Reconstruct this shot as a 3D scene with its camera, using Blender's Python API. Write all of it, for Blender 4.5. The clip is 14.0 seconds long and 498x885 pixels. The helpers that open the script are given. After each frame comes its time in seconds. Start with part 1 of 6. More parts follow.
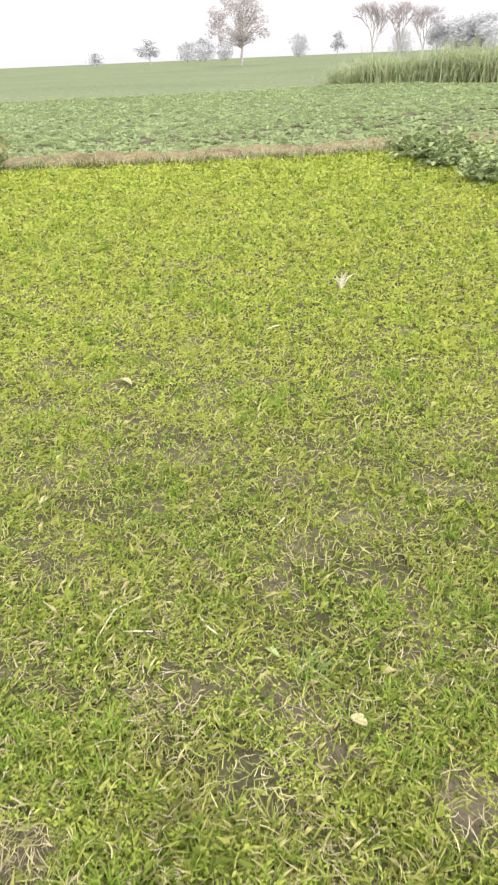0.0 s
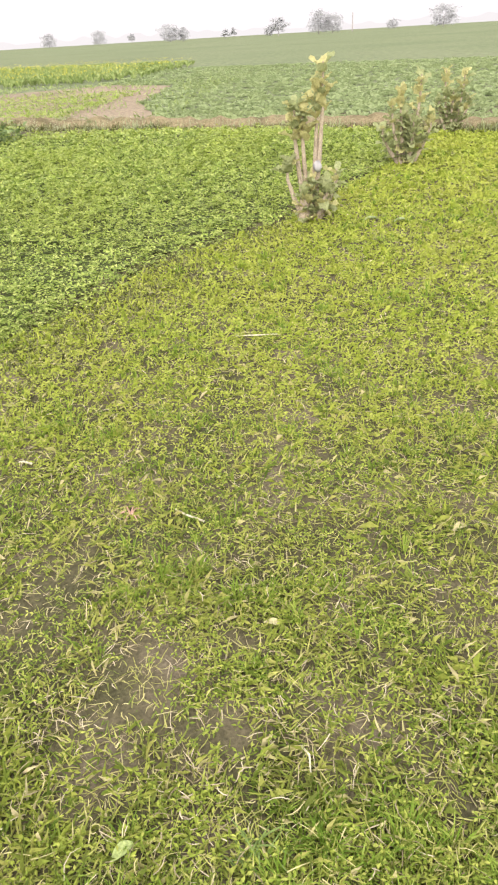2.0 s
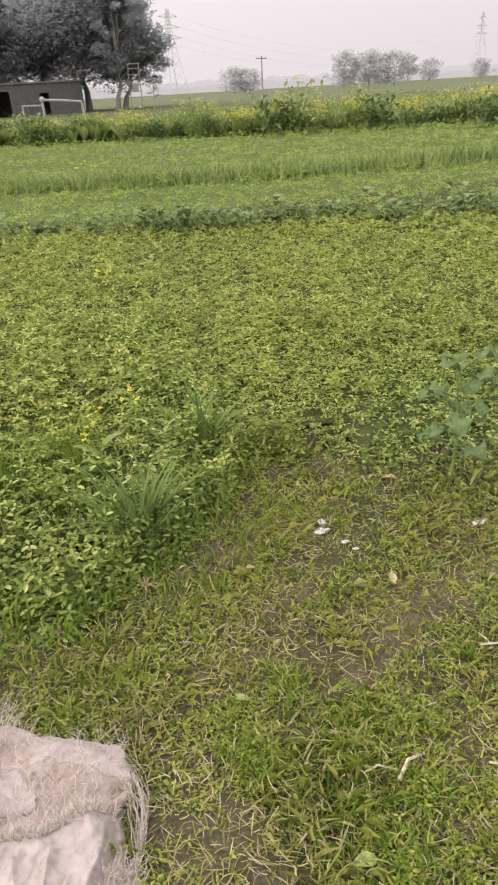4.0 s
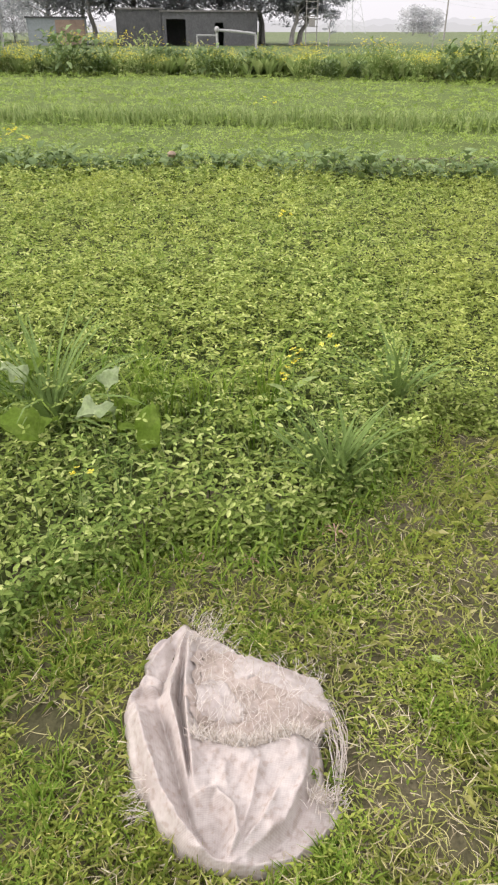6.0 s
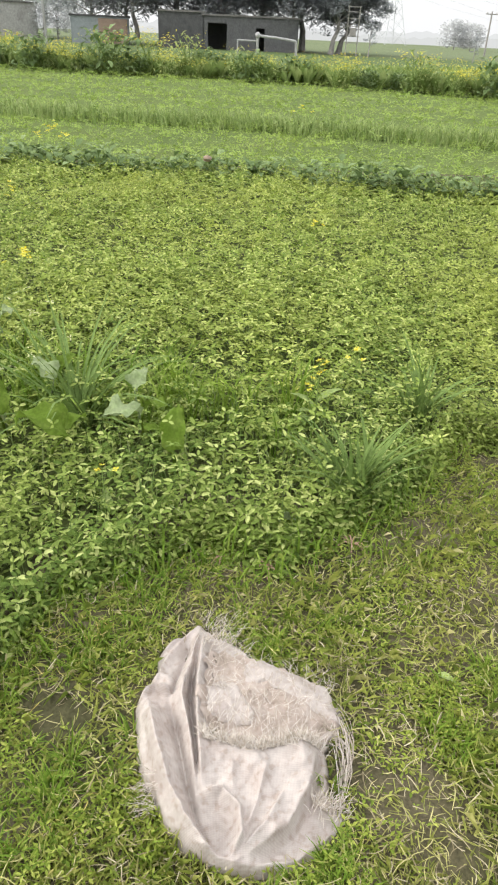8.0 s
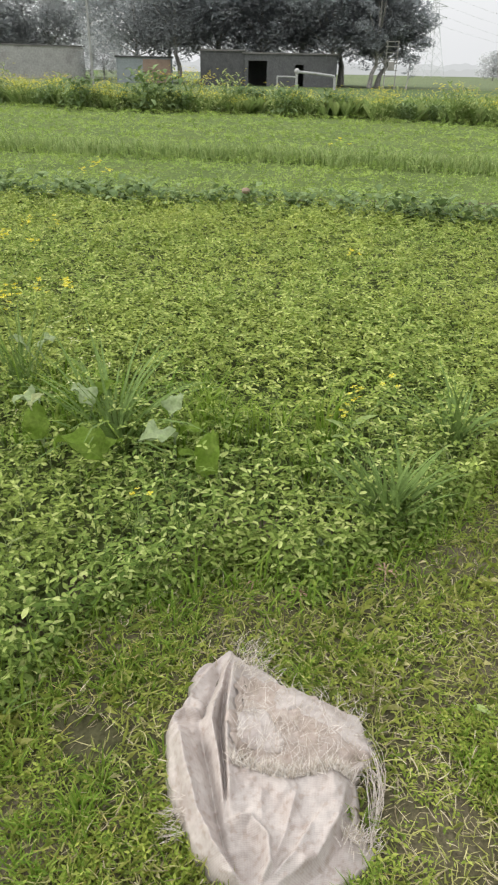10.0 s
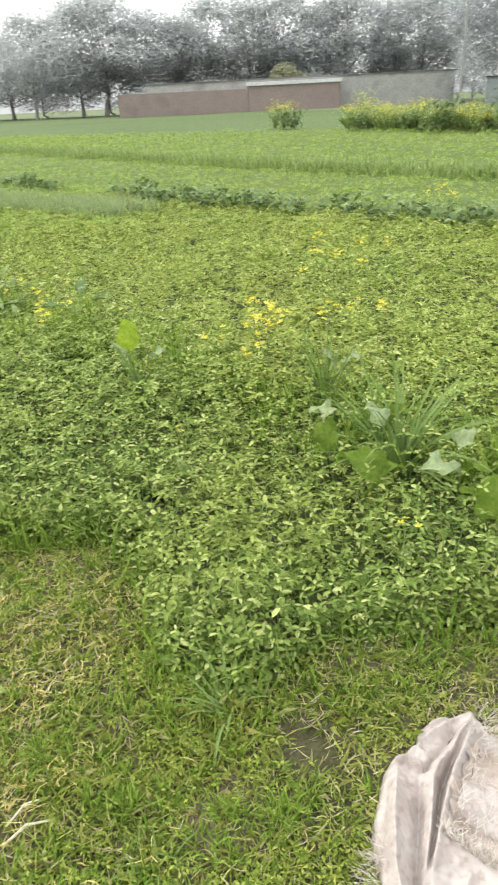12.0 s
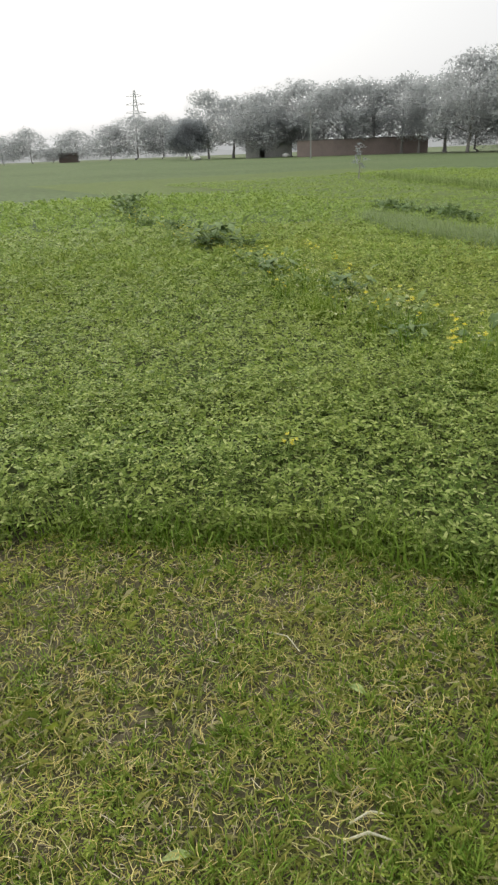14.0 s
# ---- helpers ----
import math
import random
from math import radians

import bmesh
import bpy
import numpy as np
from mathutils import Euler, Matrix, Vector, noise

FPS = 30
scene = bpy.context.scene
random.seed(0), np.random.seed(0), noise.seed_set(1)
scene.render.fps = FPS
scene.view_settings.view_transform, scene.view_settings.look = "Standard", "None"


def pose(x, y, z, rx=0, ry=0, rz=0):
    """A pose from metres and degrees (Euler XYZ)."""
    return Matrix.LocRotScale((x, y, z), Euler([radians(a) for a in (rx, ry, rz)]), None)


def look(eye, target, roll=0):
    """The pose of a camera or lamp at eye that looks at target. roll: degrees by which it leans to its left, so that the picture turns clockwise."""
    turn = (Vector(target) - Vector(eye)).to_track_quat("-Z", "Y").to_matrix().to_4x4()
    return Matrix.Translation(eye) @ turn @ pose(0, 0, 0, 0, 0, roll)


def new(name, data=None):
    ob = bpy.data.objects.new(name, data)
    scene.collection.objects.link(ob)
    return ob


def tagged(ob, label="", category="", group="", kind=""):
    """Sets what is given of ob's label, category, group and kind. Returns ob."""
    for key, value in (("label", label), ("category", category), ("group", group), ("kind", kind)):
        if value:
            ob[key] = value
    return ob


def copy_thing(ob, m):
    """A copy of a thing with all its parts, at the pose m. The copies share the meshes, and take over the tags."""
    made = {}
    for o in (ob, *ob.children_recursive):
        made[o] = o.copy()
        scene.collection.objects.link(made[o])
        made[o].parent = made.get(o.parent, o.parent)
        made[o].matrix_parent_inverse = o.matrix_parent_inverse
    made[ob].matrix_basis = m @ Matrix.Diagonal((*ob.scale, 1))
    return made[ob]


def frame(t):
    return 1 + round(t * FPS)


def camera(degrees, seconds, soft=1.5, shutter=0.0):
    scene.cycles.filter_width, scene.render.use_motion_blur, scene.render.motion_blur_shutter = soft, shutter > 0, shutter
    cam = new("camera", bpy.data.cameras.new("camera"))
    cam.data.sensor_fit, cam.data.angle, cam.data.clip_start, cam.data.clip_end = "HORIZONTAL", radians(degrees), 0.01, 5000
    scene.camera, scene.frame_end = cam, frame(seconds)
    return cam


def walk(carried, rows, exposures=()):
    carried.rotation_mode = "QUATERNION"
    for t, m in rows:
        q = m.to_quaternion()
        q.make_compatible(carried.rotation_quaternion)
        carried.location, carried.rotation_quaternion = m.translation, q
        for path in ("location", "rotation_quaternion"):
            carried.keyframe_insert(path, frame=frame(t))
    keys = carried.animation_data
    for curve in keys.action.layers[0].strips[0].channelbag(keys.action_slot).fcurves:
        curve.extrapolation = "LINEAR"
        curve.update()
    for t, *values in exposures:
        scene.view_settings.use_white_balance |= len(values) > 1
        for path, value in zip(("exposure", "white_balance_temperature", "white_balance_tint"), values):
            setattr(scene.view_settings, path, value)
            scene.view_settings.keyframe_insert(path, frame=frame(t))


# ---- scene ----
cam = camera(40.7, 14.0, soft=2.2, shutter=0.12)
PATH = [
    (0, (0.052, 0.066, 1.5), (1.604, -0.702, 0.5), -2.5),
    (0.5, (0.31, 0.081, 1.537), (1.836, -0.824, 0.613), 0.6),
    (1, (0.431, 0.176, 1.511), (2.094, -0.359, 0.538), 0.4),
    (1.5, (0.485, 0.292, 1.505), (2.211, 0.38, 0.499), -2.1),
    (2, (0.509, 0.282, 1.49), (2.202, 0.505, 0.448), -3.4),
    (2.5, (0.527, 0.207, 1.508), (2.215, 0.615, 0.515), -3.5),
    (2.9, (0.561, 0.131, 1.477), (1.987, 1.147, 0.509), -4.6),
    (3, (0.535, 0.155, 1.501), (1.841, 1.324, 0.537), -4.2),
    (3.5, (0.486, 0.207, 1.45), (1.042, 1.835, 0.43), -9.7),
    (4, (0.365, 0.246, 1.47), (0.847, 1.947, 0.535), -3.4),
    (4.2, (0.315, 0.257, 1.484), (0.697, 1.981, 0.544), -3.8),
    (6.3, (0.05, 0.309, 1.465), (0.182, 1.964, 0.35), 0.1),
    (6.5, (0.065, 0.312, 1.466), (0.223, 1.923, 0.291), 0.7),
    (7, (0.043, 0.304, 1.479), (0.18, 1.968, 0.377), 1.4),
    (7.5, (0.041, 0.293, 1.488), (0.15, 1.975, 0.411), 2.1),
    (7.7, (0.033, 0.287, 1.493), (0.131, 1.98, 0.432), 2.4),
    (9.8, (0.024, 0.264, 1.489), (0.056, 2.007, 0.509), 1.7),
    (10, (0.043, 0.263, 1.494), (0.02, 2.011, 0.523), 1.1),
    (10.5, (0.004, 0.25, 1.498), (-0.228, 1.985, 0.532), 1.9),
    (11, (0.035, 0.267, 1.499), (-0.318, 1.988, 0.543), -0.3),
    (11.5, (0.089, 0.301, 1.507), (-0.493, 1.986, 0.6), -2.3),
    (12, (0.12, 0.298, 1.506), (-0.764, 1.844, 0.596), -2.8),
    (12.5, (0.066, 0.254, 1.489), (-1.22, 1.463, 0.549), -3.0),
    (13, (0.034, 0.226, 1.48), (-1.423, 1.234, 0.551), -4.1),
    (13.5, (0.005, 0.204, 1.484), (-1.522, 1.099, 0.552), -4.5),
    (14, (-0.024, 0.156, 1.51), (-1.64, 1.025, 0.714), -2.2),
]
EXPOSURES = [(0, 0.69, 6500, 16), (0.2, 0.29, 6500, 16), (0.5, -0.14, 6650, 13), (1.0, -0.13, 6700, 13), (1.5, 0.0, 6700, 17), (2.0, 0.61, 6700, 19), (2.5, 0.15, 6700, 19), (3.0, 0.02, 6700, 19), (3.5, 0.25, 6750, 22), (4.0, -0.02, 6800, 22), (4.2, -0.02, 6800, 22),
             (6.5, 0.3, 6500, 14), (7.5, 0.34, 6500, 10), (10, 0.02, 6450, 9), (10.5, 0.07, 6450, 8), (11, 0.26, 6450, 8), (12, 0.48, 6450, 8), (12.5, 0.65, 6450, 8), (13, 0.32, 6500, 8), (13.5, 0.1, 6500, 8), (14, -0.4, 6500, 9)]
walk(cam, [(t, look(eye, target, roll)) for t, eye, target, roll in PATH], EXPOSURES)

# ---- sky and sun: bright overcast haze ----
SUN_AZ, SUN_EL = 84.0, 26.0
world = bpy.data.worlds.new("overcast_sky")
scene.world = world
world.use_nodes = True
wn, wl = world.node_tree.nodes, world.node_tree.links
bg = wn["Background"]
sky = wn.new("ShaderNodeTexSky")
sky.sky_type = "NISHITA"
sky.sun_disc = False
sky.sun_elevation, sky.sun_rotation = radians(SUN_EL), radians(-SUN_AZ)
sky.air_density, sky.dust_density, sky.ozone_density = 1.5, 6.0, 1.0
sky_low = wn.new("ShaderNodeHueSaturation")
sky_low.inputs["Saturation"].default_value = 0.25
sky_low.inputs["Value"].default_value = 0.1
wl.new(sky.outputs[0], sky_low.inputs["Color"])
coord = wn.new("ShaderNodeTexCoord")
split = wn.new("ShaderNodeSeparateXYZ")
wl.new(coord.outputs["Generated"], split.inputs[0])
veil = wn.new("ShaderNodeValToRGB")
veil.color_ramp.elements[0].position, veil.color_ramp.elements[0].color = 0.0, (0.98, 0.985, 1.0, 1)
veil.color_ramp.elements[1].position, veil.color_ramp.elements[1].color = 1.0, (2.3, 2.3, 2.3, 1)
mid = veil.color_ramp.elements.new(0.22)
mid.color = (1.1, 1.105, 1.12, 1)
wl.new(split.outputs["Z"], veil.inputs[0])
both = wn.new("ShaderNodeMix")
both.data_type = "RGBA"
both.inputs["Factor"].default_value = 0.75
wl.new(sky_low.outputs[0], both.inputs[6])
wl.new(veil.outputs[0], both.inputs[7])
wl.new(both.outputs[2], bg.inputs[0])
toward = wn.new("ShaderNodeVectorMath")
toward.operation = "DOT_PRODUCT"
toward.inputs[1].default_value = (-math.sin(radians(SUN_AZ)), math.cos(radians(SUN_AZ)), 0.2)
wl.new(coord.outputs["Generated"], toward.inputs[0])
glow = wn.new("ShaderNodeMapRange")
glow.inputs["From Min"].default_value, glow.inputs["From Max"].default_value = -1.0, 1.0
glow.inputs["To Min"].default_value, glow.inputs["To Max"].default_value = 0.9, 1.3
wl.new(toward.outputs["Value"], glow.inputs["Value"])
wl.new(glow.outputs[0], bg.inputs[1])

sun_data = bpy.data.lights.new("sun", "SUN")
sun_data.energy, sun_data.angle, sun_data.color = 1.4, radians(25), (1.0, 0.95, 0.86)
sun = new("sun", sun_data)
sun.matrix_world = look((-30 * math.sin(radians(SUN_AZ)), 30 * math.cos(radians(SUN_AZ)), 30 * math.tan(radians(SUN_EL))), (0, 0, 0))


# ---- materials ----
def nodes_of(name):
    m = bpy.data.materials.new(name)
    m.use_nodes = True
    return m, m.node_tree.nodes, m.node_tree.links, m.node_tree.nodes["Principled BSDF"]


def ramp_node(n, stops):
    r = n.new("ShaderNodeValToRGB")
    e = r.color_ramp.elements
    while len(e) < len(stops):
        e.new(0.5)
    for k, (at, col) in enumerate(stops):
        e[k].position, e[k].color = at, (*col, 1)
    return r


def noise_at(n, l, size, detail=4.0):
    """Noise in world space, with features of about the given size in metres."""
    geo = n.new("ShaderNodeNewGeometry")
    tex = n.new("ShaderNodeTexNoise")
    tex.inputs["Scale"].default_value = 1.0 / size
    tex.inputs["Detail"].default_value = detail
    l.new(geo.outputs["Position"], tex.inputs["Vector"])
    return tex


def mixed(n, l, fac, a, b, kind="MIX"):
    m = n.new("ShaderNodeMix")
    m.data_type, m.blend_type = "RGBA", kind
    for s, v in ((m.inputs["Factor"], fac), (m.inputs[6], a), (m.inputs[7], b)):
        if isinstance(v, (tuple, float, int)):
            s.default_value = (*v, 1) if isinstance(v, tuple) else v
        else:
            l.new(v, s)
    return m.outputs[2]


def leafy(name, stops, patch=None, patch_size=0.9, amount=0.6, through_light=0.3, rough=0.7, fluffy=0.0, gap=0.35, sheen=0.2):
    """Leaves or blades: each has its own tone, with patches of another tone over the field."""
    m, n, l, p = nodes_of(name)
    geo = n.new("ShaderNodeNewGeometry")
    r = ramp_node(n, stops)
    l.new(geo.outputs["Random Per Island"], r.inputs[0])
    col = r.outputs[0]
    if patch:
        tex = noise_at(n, l, patch_size, 3.0)
        edge = ramp_node(n, [(0.42, (0, 0, 0)), (0.66, (amount, amount, amount))])
        l.new(tex.outputs[0], edge.inputs[0])
        col = mixed(n, l, edge.outputs[0], col, patch)
    fine = noise_at(n, l, 0.012, 2.0)
    tone = ramp_node(n, [(0.3, (0.78, 0.78, 0.78)), (0.7, (1.12, 1.12, 1.12))])
    l.new(fine.outputs[0], tone.inputs[0])
    col = mixed(n, l, 1.0, col, tone.outputs[0], "MULTIPLY")
    l.new(col, p.inputs["Base Color"])
    p.inputs["Roughness"].default_value = rough
    p.inputs["Specular IOR Level"].default_value = sheen
    t = n.new("ShaderNodeBsdfTranslucent")
    l.new(col, t.inputs[0])
    if fluffy:  # leaves of a far crown catch the sky from above, whichever way each one is turned
        scale, add, unit = n.new("ShaderNodeVectorMath"), n.new("ShaderNodeVectorMath"), n.new("ShaderNodeVectorMath")
        scale.operation, add.operation, unit.operation = "SCALE", "ADD", "NORMALIZE"
        scale.inputs["Scale"].default_value = 1.0 - fluffy
        l.new(geo.outputs["Normal"], scale.inputs[0])
        l.new(scale.outputs[0], add.inputs[0])
        add.inputs[1].default_value = (0, 0, fluffy)
        l.new(add.outputs[0], unit.inputs[0])
        l.new(unit.outputs[0], p.inputs["Normal"])
    mix = n.new("ShaderNodeMixShader")
    mix.inputs[0].default_value = through_light
    l.new(p.outputs[0], mix.inputs[1])
    l.new(t.outputs[0], mix.inputs[2])
    out = mix.outputs[0]
    # partly see-through leaves let the sky pale the crown, in place of haze
    if fluffy:
        gaps, clear = n.new("ShaderNodeMixShader"), n.new("ShaderNodeBsdfTransparent")
        gaps.inputs[0].default_value = gap
        l.new(out, gaps.inputs[1])
        l.new(clear.outputs[0], gaps.inputs[2])
        out = gaps.outputs[0]
    l.new(out, n["Material Output"].inputs[0])
    return m


def earthy(name, a, b, c, big=1.2, small=0.03, bump=0.4, rough=0.95, low=0.62, high=1.2):
    """Soil, plaster and the like: two scales of tone and a fine relief."""
    m, n, l, p = nodes_of(name)
    t1, t2 = noise_at(n, l, big, 5.0), noise_at(n, l, small, 6.0)
    r1 = ramp_node(n, [(0.35, a), (0.52, b), (0.7, c)])
    l.new(t1.outputs[0], r1.inputs[0])
    r2 = ramp_node(n, [(0.3, (low, low, low)), (0.7, (high, high, high))])
    l.new(t2.outputs[0], r2.inputs[0])
    l.new(mixed(n, l, 1.0, r1.outputs[0], r2.outputs[0], "MULTIPLY"), p.inputs["Base Color"])
    p.inputs["Roughness"].default_value = rough
    p.inputs["Specular IOR Level"].default_value = 0.2
    bp = n.new("ShaderNodeBump")
    bp.inputs["Strength"].default_value, bp.inputs["Distance"].default_value = bump, small
    l.new(t2.outputs[0], bp.inputs["Height"])
    l.new(bp.outputs[0], p.inputs["Normal"])
    return m


SOIL = earthy("trodden_soil", (0.07, 0.068, 0.032), (0.105, 0.094, 0.052), (0.16, 0.134, 0.092), 0.3, 0.012, 0.9)
CROP_SOIL = earthy("soil_under_crop", (0.1, 0.14, 0.036), (0.12, 0.165, 0.042), (0.11, 0.14, 0.04), 1.5, 0.05)
# littered clover floor; its dark tone paints in some shade under the canopy
CLOVER_SOIL = earthy("shaded_littered_soil", (0.06, 0.08, 0.022), (0.08, 0.1, 0.03), (0.065, 0.07, 0.027), 0.4, 0.02)
# open plain: green greyed in its base colour for the haze over it
WHEAT = earthy("young_wheat_field", (0.125, 0.158, 0.075), (0.142, 0.175, 0.086), (0.155, 0.183, 0.095), 14.0, 0.35, 0.3)
LUSH_WHEAT = earthy("lush_wheat_field", (0.085, 0.125, 0.042), (0.1, 0.143, 0.05), (0.112, 0.15, 0.056), 14.0, 0.35, 0.3)
BARE = earthy("bare_tilled_soil", (0.23, 0.19, 0.13), (0.27, 0.22, 0.15), (0.2, 0.175, 0.11), 3.0, 0.12, 0.8)
BUND = earthy("dry_bund_earth", (0.13, 0.11, 0.055), (0.25, 0.205, 0.115), (0.11, 0.115, 0.045), 0.35, 0.04, 0.9)
GRASS = leafy("mown_grass", [(0, (0.073, 0.12, 0.018)), (0.3, (0.161, 0.23, 0.033)), (0.6, (0.281, 0.34, 0.057)), (0.84, (0.416, 0.43, 0.121)), (1, (0.562, 0.5, 0.297))],
              (0.374, 0.36, 0.11), 0.35, 0.5, 0.22)
HAY = leafy("yellowed_hay", [(0, (0.34, 0.28, 0.07)), (0.5, (0.56, 0.46, 0.14)), (1, (0.76, 0.65, 0.29))], (0.38, 0.36, 0.1), 0.3, 0.5, 0.2)
CUTGRASS = leafy("cut_yellowing_grass", [(0, (0.135, 0.185, 0.033)), (0.55, (0.333, 0.355, 0.088)), (1, (0.603, 0.55, 0.297))], (0.426, 0.39, 0.143), 0.3, 0.5, 0.2)
TUFT = leafy("lush_grass", [(0, (0.09, 0.17, 0.016)), (0.5, (0.17, 0.28, 0.03)), (1, (0.3, 0.39, 0.075))], (0.24, 0.33, 0.045), 0.6, 0.5, 0.35)
GRASS_FAR = leafy("short_bright_grass", [(0, (0.215, 0.29, 0.034)), (0.5, (0.305, 0.385, 0.048)), (1, (0.42, 0.465, 0.1))], (0.365, 0.395, 0.075), 0.9, 0.5)
STRAW = leafy("dry_straw", [(0, (0.2, 0.165, 0.095)), (0.5, (0.34, 0.29, 0.175)), (1, (0.58, 0.52, 0.37))], None, through_light=0.15)
LAWNLEAF = leafy("low_seedling_leaf", [(0, (0.095, 0.16, 0.018)), (0.5, (0.215, 0.29, 0.038)), (1, (0.4, 0.44, 0.1))], (0.31, 0.345, 0.055), 0.6, 0.5, 0.22)
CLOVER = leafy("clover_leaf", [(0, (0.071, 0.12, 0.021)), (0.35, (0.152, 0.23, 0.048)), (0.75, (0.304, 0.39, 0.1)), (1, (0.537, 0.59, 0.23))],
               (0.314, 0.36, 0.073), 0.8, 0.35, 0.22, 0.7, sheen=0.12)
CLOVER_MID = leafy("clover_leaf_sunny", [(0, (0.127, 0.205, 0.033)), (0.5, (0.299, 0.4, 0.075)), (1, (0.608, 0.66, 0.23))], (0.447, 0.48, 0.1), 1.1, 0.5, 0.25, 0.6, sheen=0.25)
CLOVER_EAST = leafy("clover_leaf_fresh", [(0, (0.125, 0.195, 0.033)), (0.5, (0.245, 0.34, 0.06)), (1, (0.44, 0.51, 0.145))], (0.31, 0.375, 0.065), 1.1, 0.4, 0.25, 0.6, sheen=0.25)
CLOVER_OUT = leafy("clover_leaf_thin", [(0, (0.142, 0.215, 0.038)), (0.5, (0.254, 0.34, 0.067)), (1, (0.415, 0.475, 0.136))],
                   (0.365, 0.4, 0.084), 1.4, 0.45, 0.3)
FIELD = leafy("young_field_crop", [(0, (0.208, 0.315, 0.061)), (0.5, (0.276, 0.385, 0.083)), (1, (0.359, 0.455, 0.116))], (0.333, 0.42, 0.083), 4.0, 0.5, 0.3)
BLADE = leafy("broad_grass_blade", [(0, (0.078, 0.135, 0.028)), (0.6, (0.177, 0.26, 0.072)), (1, (0.385, 0.44, 0.198))], through_light=0.22)
DULL = leafy("dull_weed", [(0, (0.09, 0.1, 0.035)), (0.5, (0.14, 0.15, 0.052)), (1, (0.23, 0.23, 0.1))], through_light=0.15)
DARKLEAF = leafy("dark_broad_leaf", [(0, (0.12, 0.18, 0.065)), (0.6, (0.18, 0.255, 0.1)), (1, (0.28, 0.36, 0.16))], through_light=0.2)
PALELEAF = leafy("pale_broad_leaf", [(0, (0.24, 0.3, 0.15)), (0.6, (0.31, 0.375, 0.2)), (1, (0.4, 0.46, 0.28))], (0.2, 0.28, 0.1), 0.05, 0.5, through_light=0.25, rough=0.75, sheen=0.2)
BROADGREEN = leafy("green_broad_leaf", [(0, (0.1, 0.17, 0.02)), (0.6, (0.145, 0.225, 0.03)), (1, (0.2, 0.28, 0.05))], (0.21, 0.28, 0.06), 0.05, 0.5, through_light=0.35, rough=0.8, sheen=0.12)
FRESHLEAF = leafy("fresh_broad_leaf", [(0, (0.27, 0.39, 0.035)), (1, (0.34, 0.46, 0.055))], (0.3, 0.4, 0.05), 0.05, 0.4, through_light=0.4, rough=0.8, sheen=0.12)
CABBAGE = leafy("blue_green_leaf", [(0, (0.27, 0.345, 0.16)), (0.5, (0.3, 0.375, 0.18)), (1, (0.35, 0.42, 0.22))], (0.3, 0.37, 0.16), 3.0, 0.5, 0.4, 0.9)
SHRUBLEAF = leafy("shrub_leaf", [(0, (0.3, 0.35, 0.16)), (0.5, (0.4, 0.44, 0.22)), (1, (0.54, 0.56, 0.33))], through_light=0.4)
SHRUBTOP = leafy("yellowish_shrub_leaf", [(0, (0.44, 0.43, 0.17)), (0.5, (0.58, 0.56, 0.28)), (1, (0.74, 0.72, 0.46))], through_light=0.4)
REEDLEAF = leafy("reed_blade", [(0, (0.31, 0.37, 0.19)), (0.5, (0.37, 0.43, 0.23)), (0.85, (0.42, 0.46, 0.27)), (1, (0.46, 0.44, 0.3))], (0.4, 0.42, 0.26), 2.5, 0.35, 0.45)
WEEDLEAF = leafy("mustard_foliage", [(0, (0.18, 0.26, 0.075)), (0.5, (0.27, 0.355, 0.12)), (1, (0.38, 0.45, 0.18))], through_light=0.35)
MALLOW = leafy("mallow_leaf", [(0, (0.17, 0.23, 0.095)), (0.5, (0.25, 0.31, 0.13)), (1, (0.36, 0.41, 0.19))], through_light=0.3)
WEEDTOP = leafy("pale_mustard_foliage", [(0, (0.25, 0.32, 0.11)), (0.5, (0.36, 0.43, 0.16)), (1, (0.5, 0.54, 0.23))], through_light=0.35)
YELLOW = leafy("yellow_petal", [(0, (0.74, 0.6, 0.03)), (0.5, (0.8, 0.7, 0.07)), (1, (0.84, 0.78, 0.18))], through_light=0.35)
STEM = leafy("green_stem", [(0, (0.14, 0.22, 0.05)), (1, (0.24, 0.32, 0.1))], through_light=0.1)
# farmyard leaves: grey base colour lightened to paint in the haze
TREELEAF = leafy("hazed_tree_leaf", [(0, (0.42, 0.45, 0.455)), (0.5, (0.445, 0.475, 0.48)), (1, (0.47, 0.5, 0.505))], through_light=0.5, rough=1.0, fluffy=0.92, gap=0.2)
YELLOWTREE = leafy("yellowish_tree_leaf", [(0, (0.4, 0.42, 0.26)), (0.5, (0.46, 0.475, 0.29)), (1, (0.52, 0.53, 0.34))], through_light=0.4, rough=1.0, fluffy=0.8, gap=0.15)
# grove and distant leaves: thicker haze painted in as a paler grey
FARLEAF = leafy("grey_hazed_leaf", [(0, (0.57, 0.595, 0.585)), (0.5, (0.585, 0.61, 0.6)), (1, (0.6, 0.625, 0.615))], through_light=0.55, rough=1.0, fluffy=0.95, gap=0.22)
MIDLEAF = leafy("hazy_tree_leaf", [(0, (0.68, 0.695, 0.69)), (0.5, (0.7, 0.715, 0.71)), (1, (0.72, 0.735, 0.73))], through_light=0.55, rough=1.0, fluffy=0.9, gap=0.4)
BROWNLEAF = leafy("brown_twig", [(0, (0.38, 0.345, 0.335)), (0.5, (0.45, 0.41, 0.4)), (1, (0.52, 0.48, 0.47))], through_light=0.35, rough=0.9)
BARK = earthy("bark", (0.32, 0.305, 0.285), (0.38, 0.36, 0.34), (0.28, 0.265, 0.25), 0.8, 0.06)
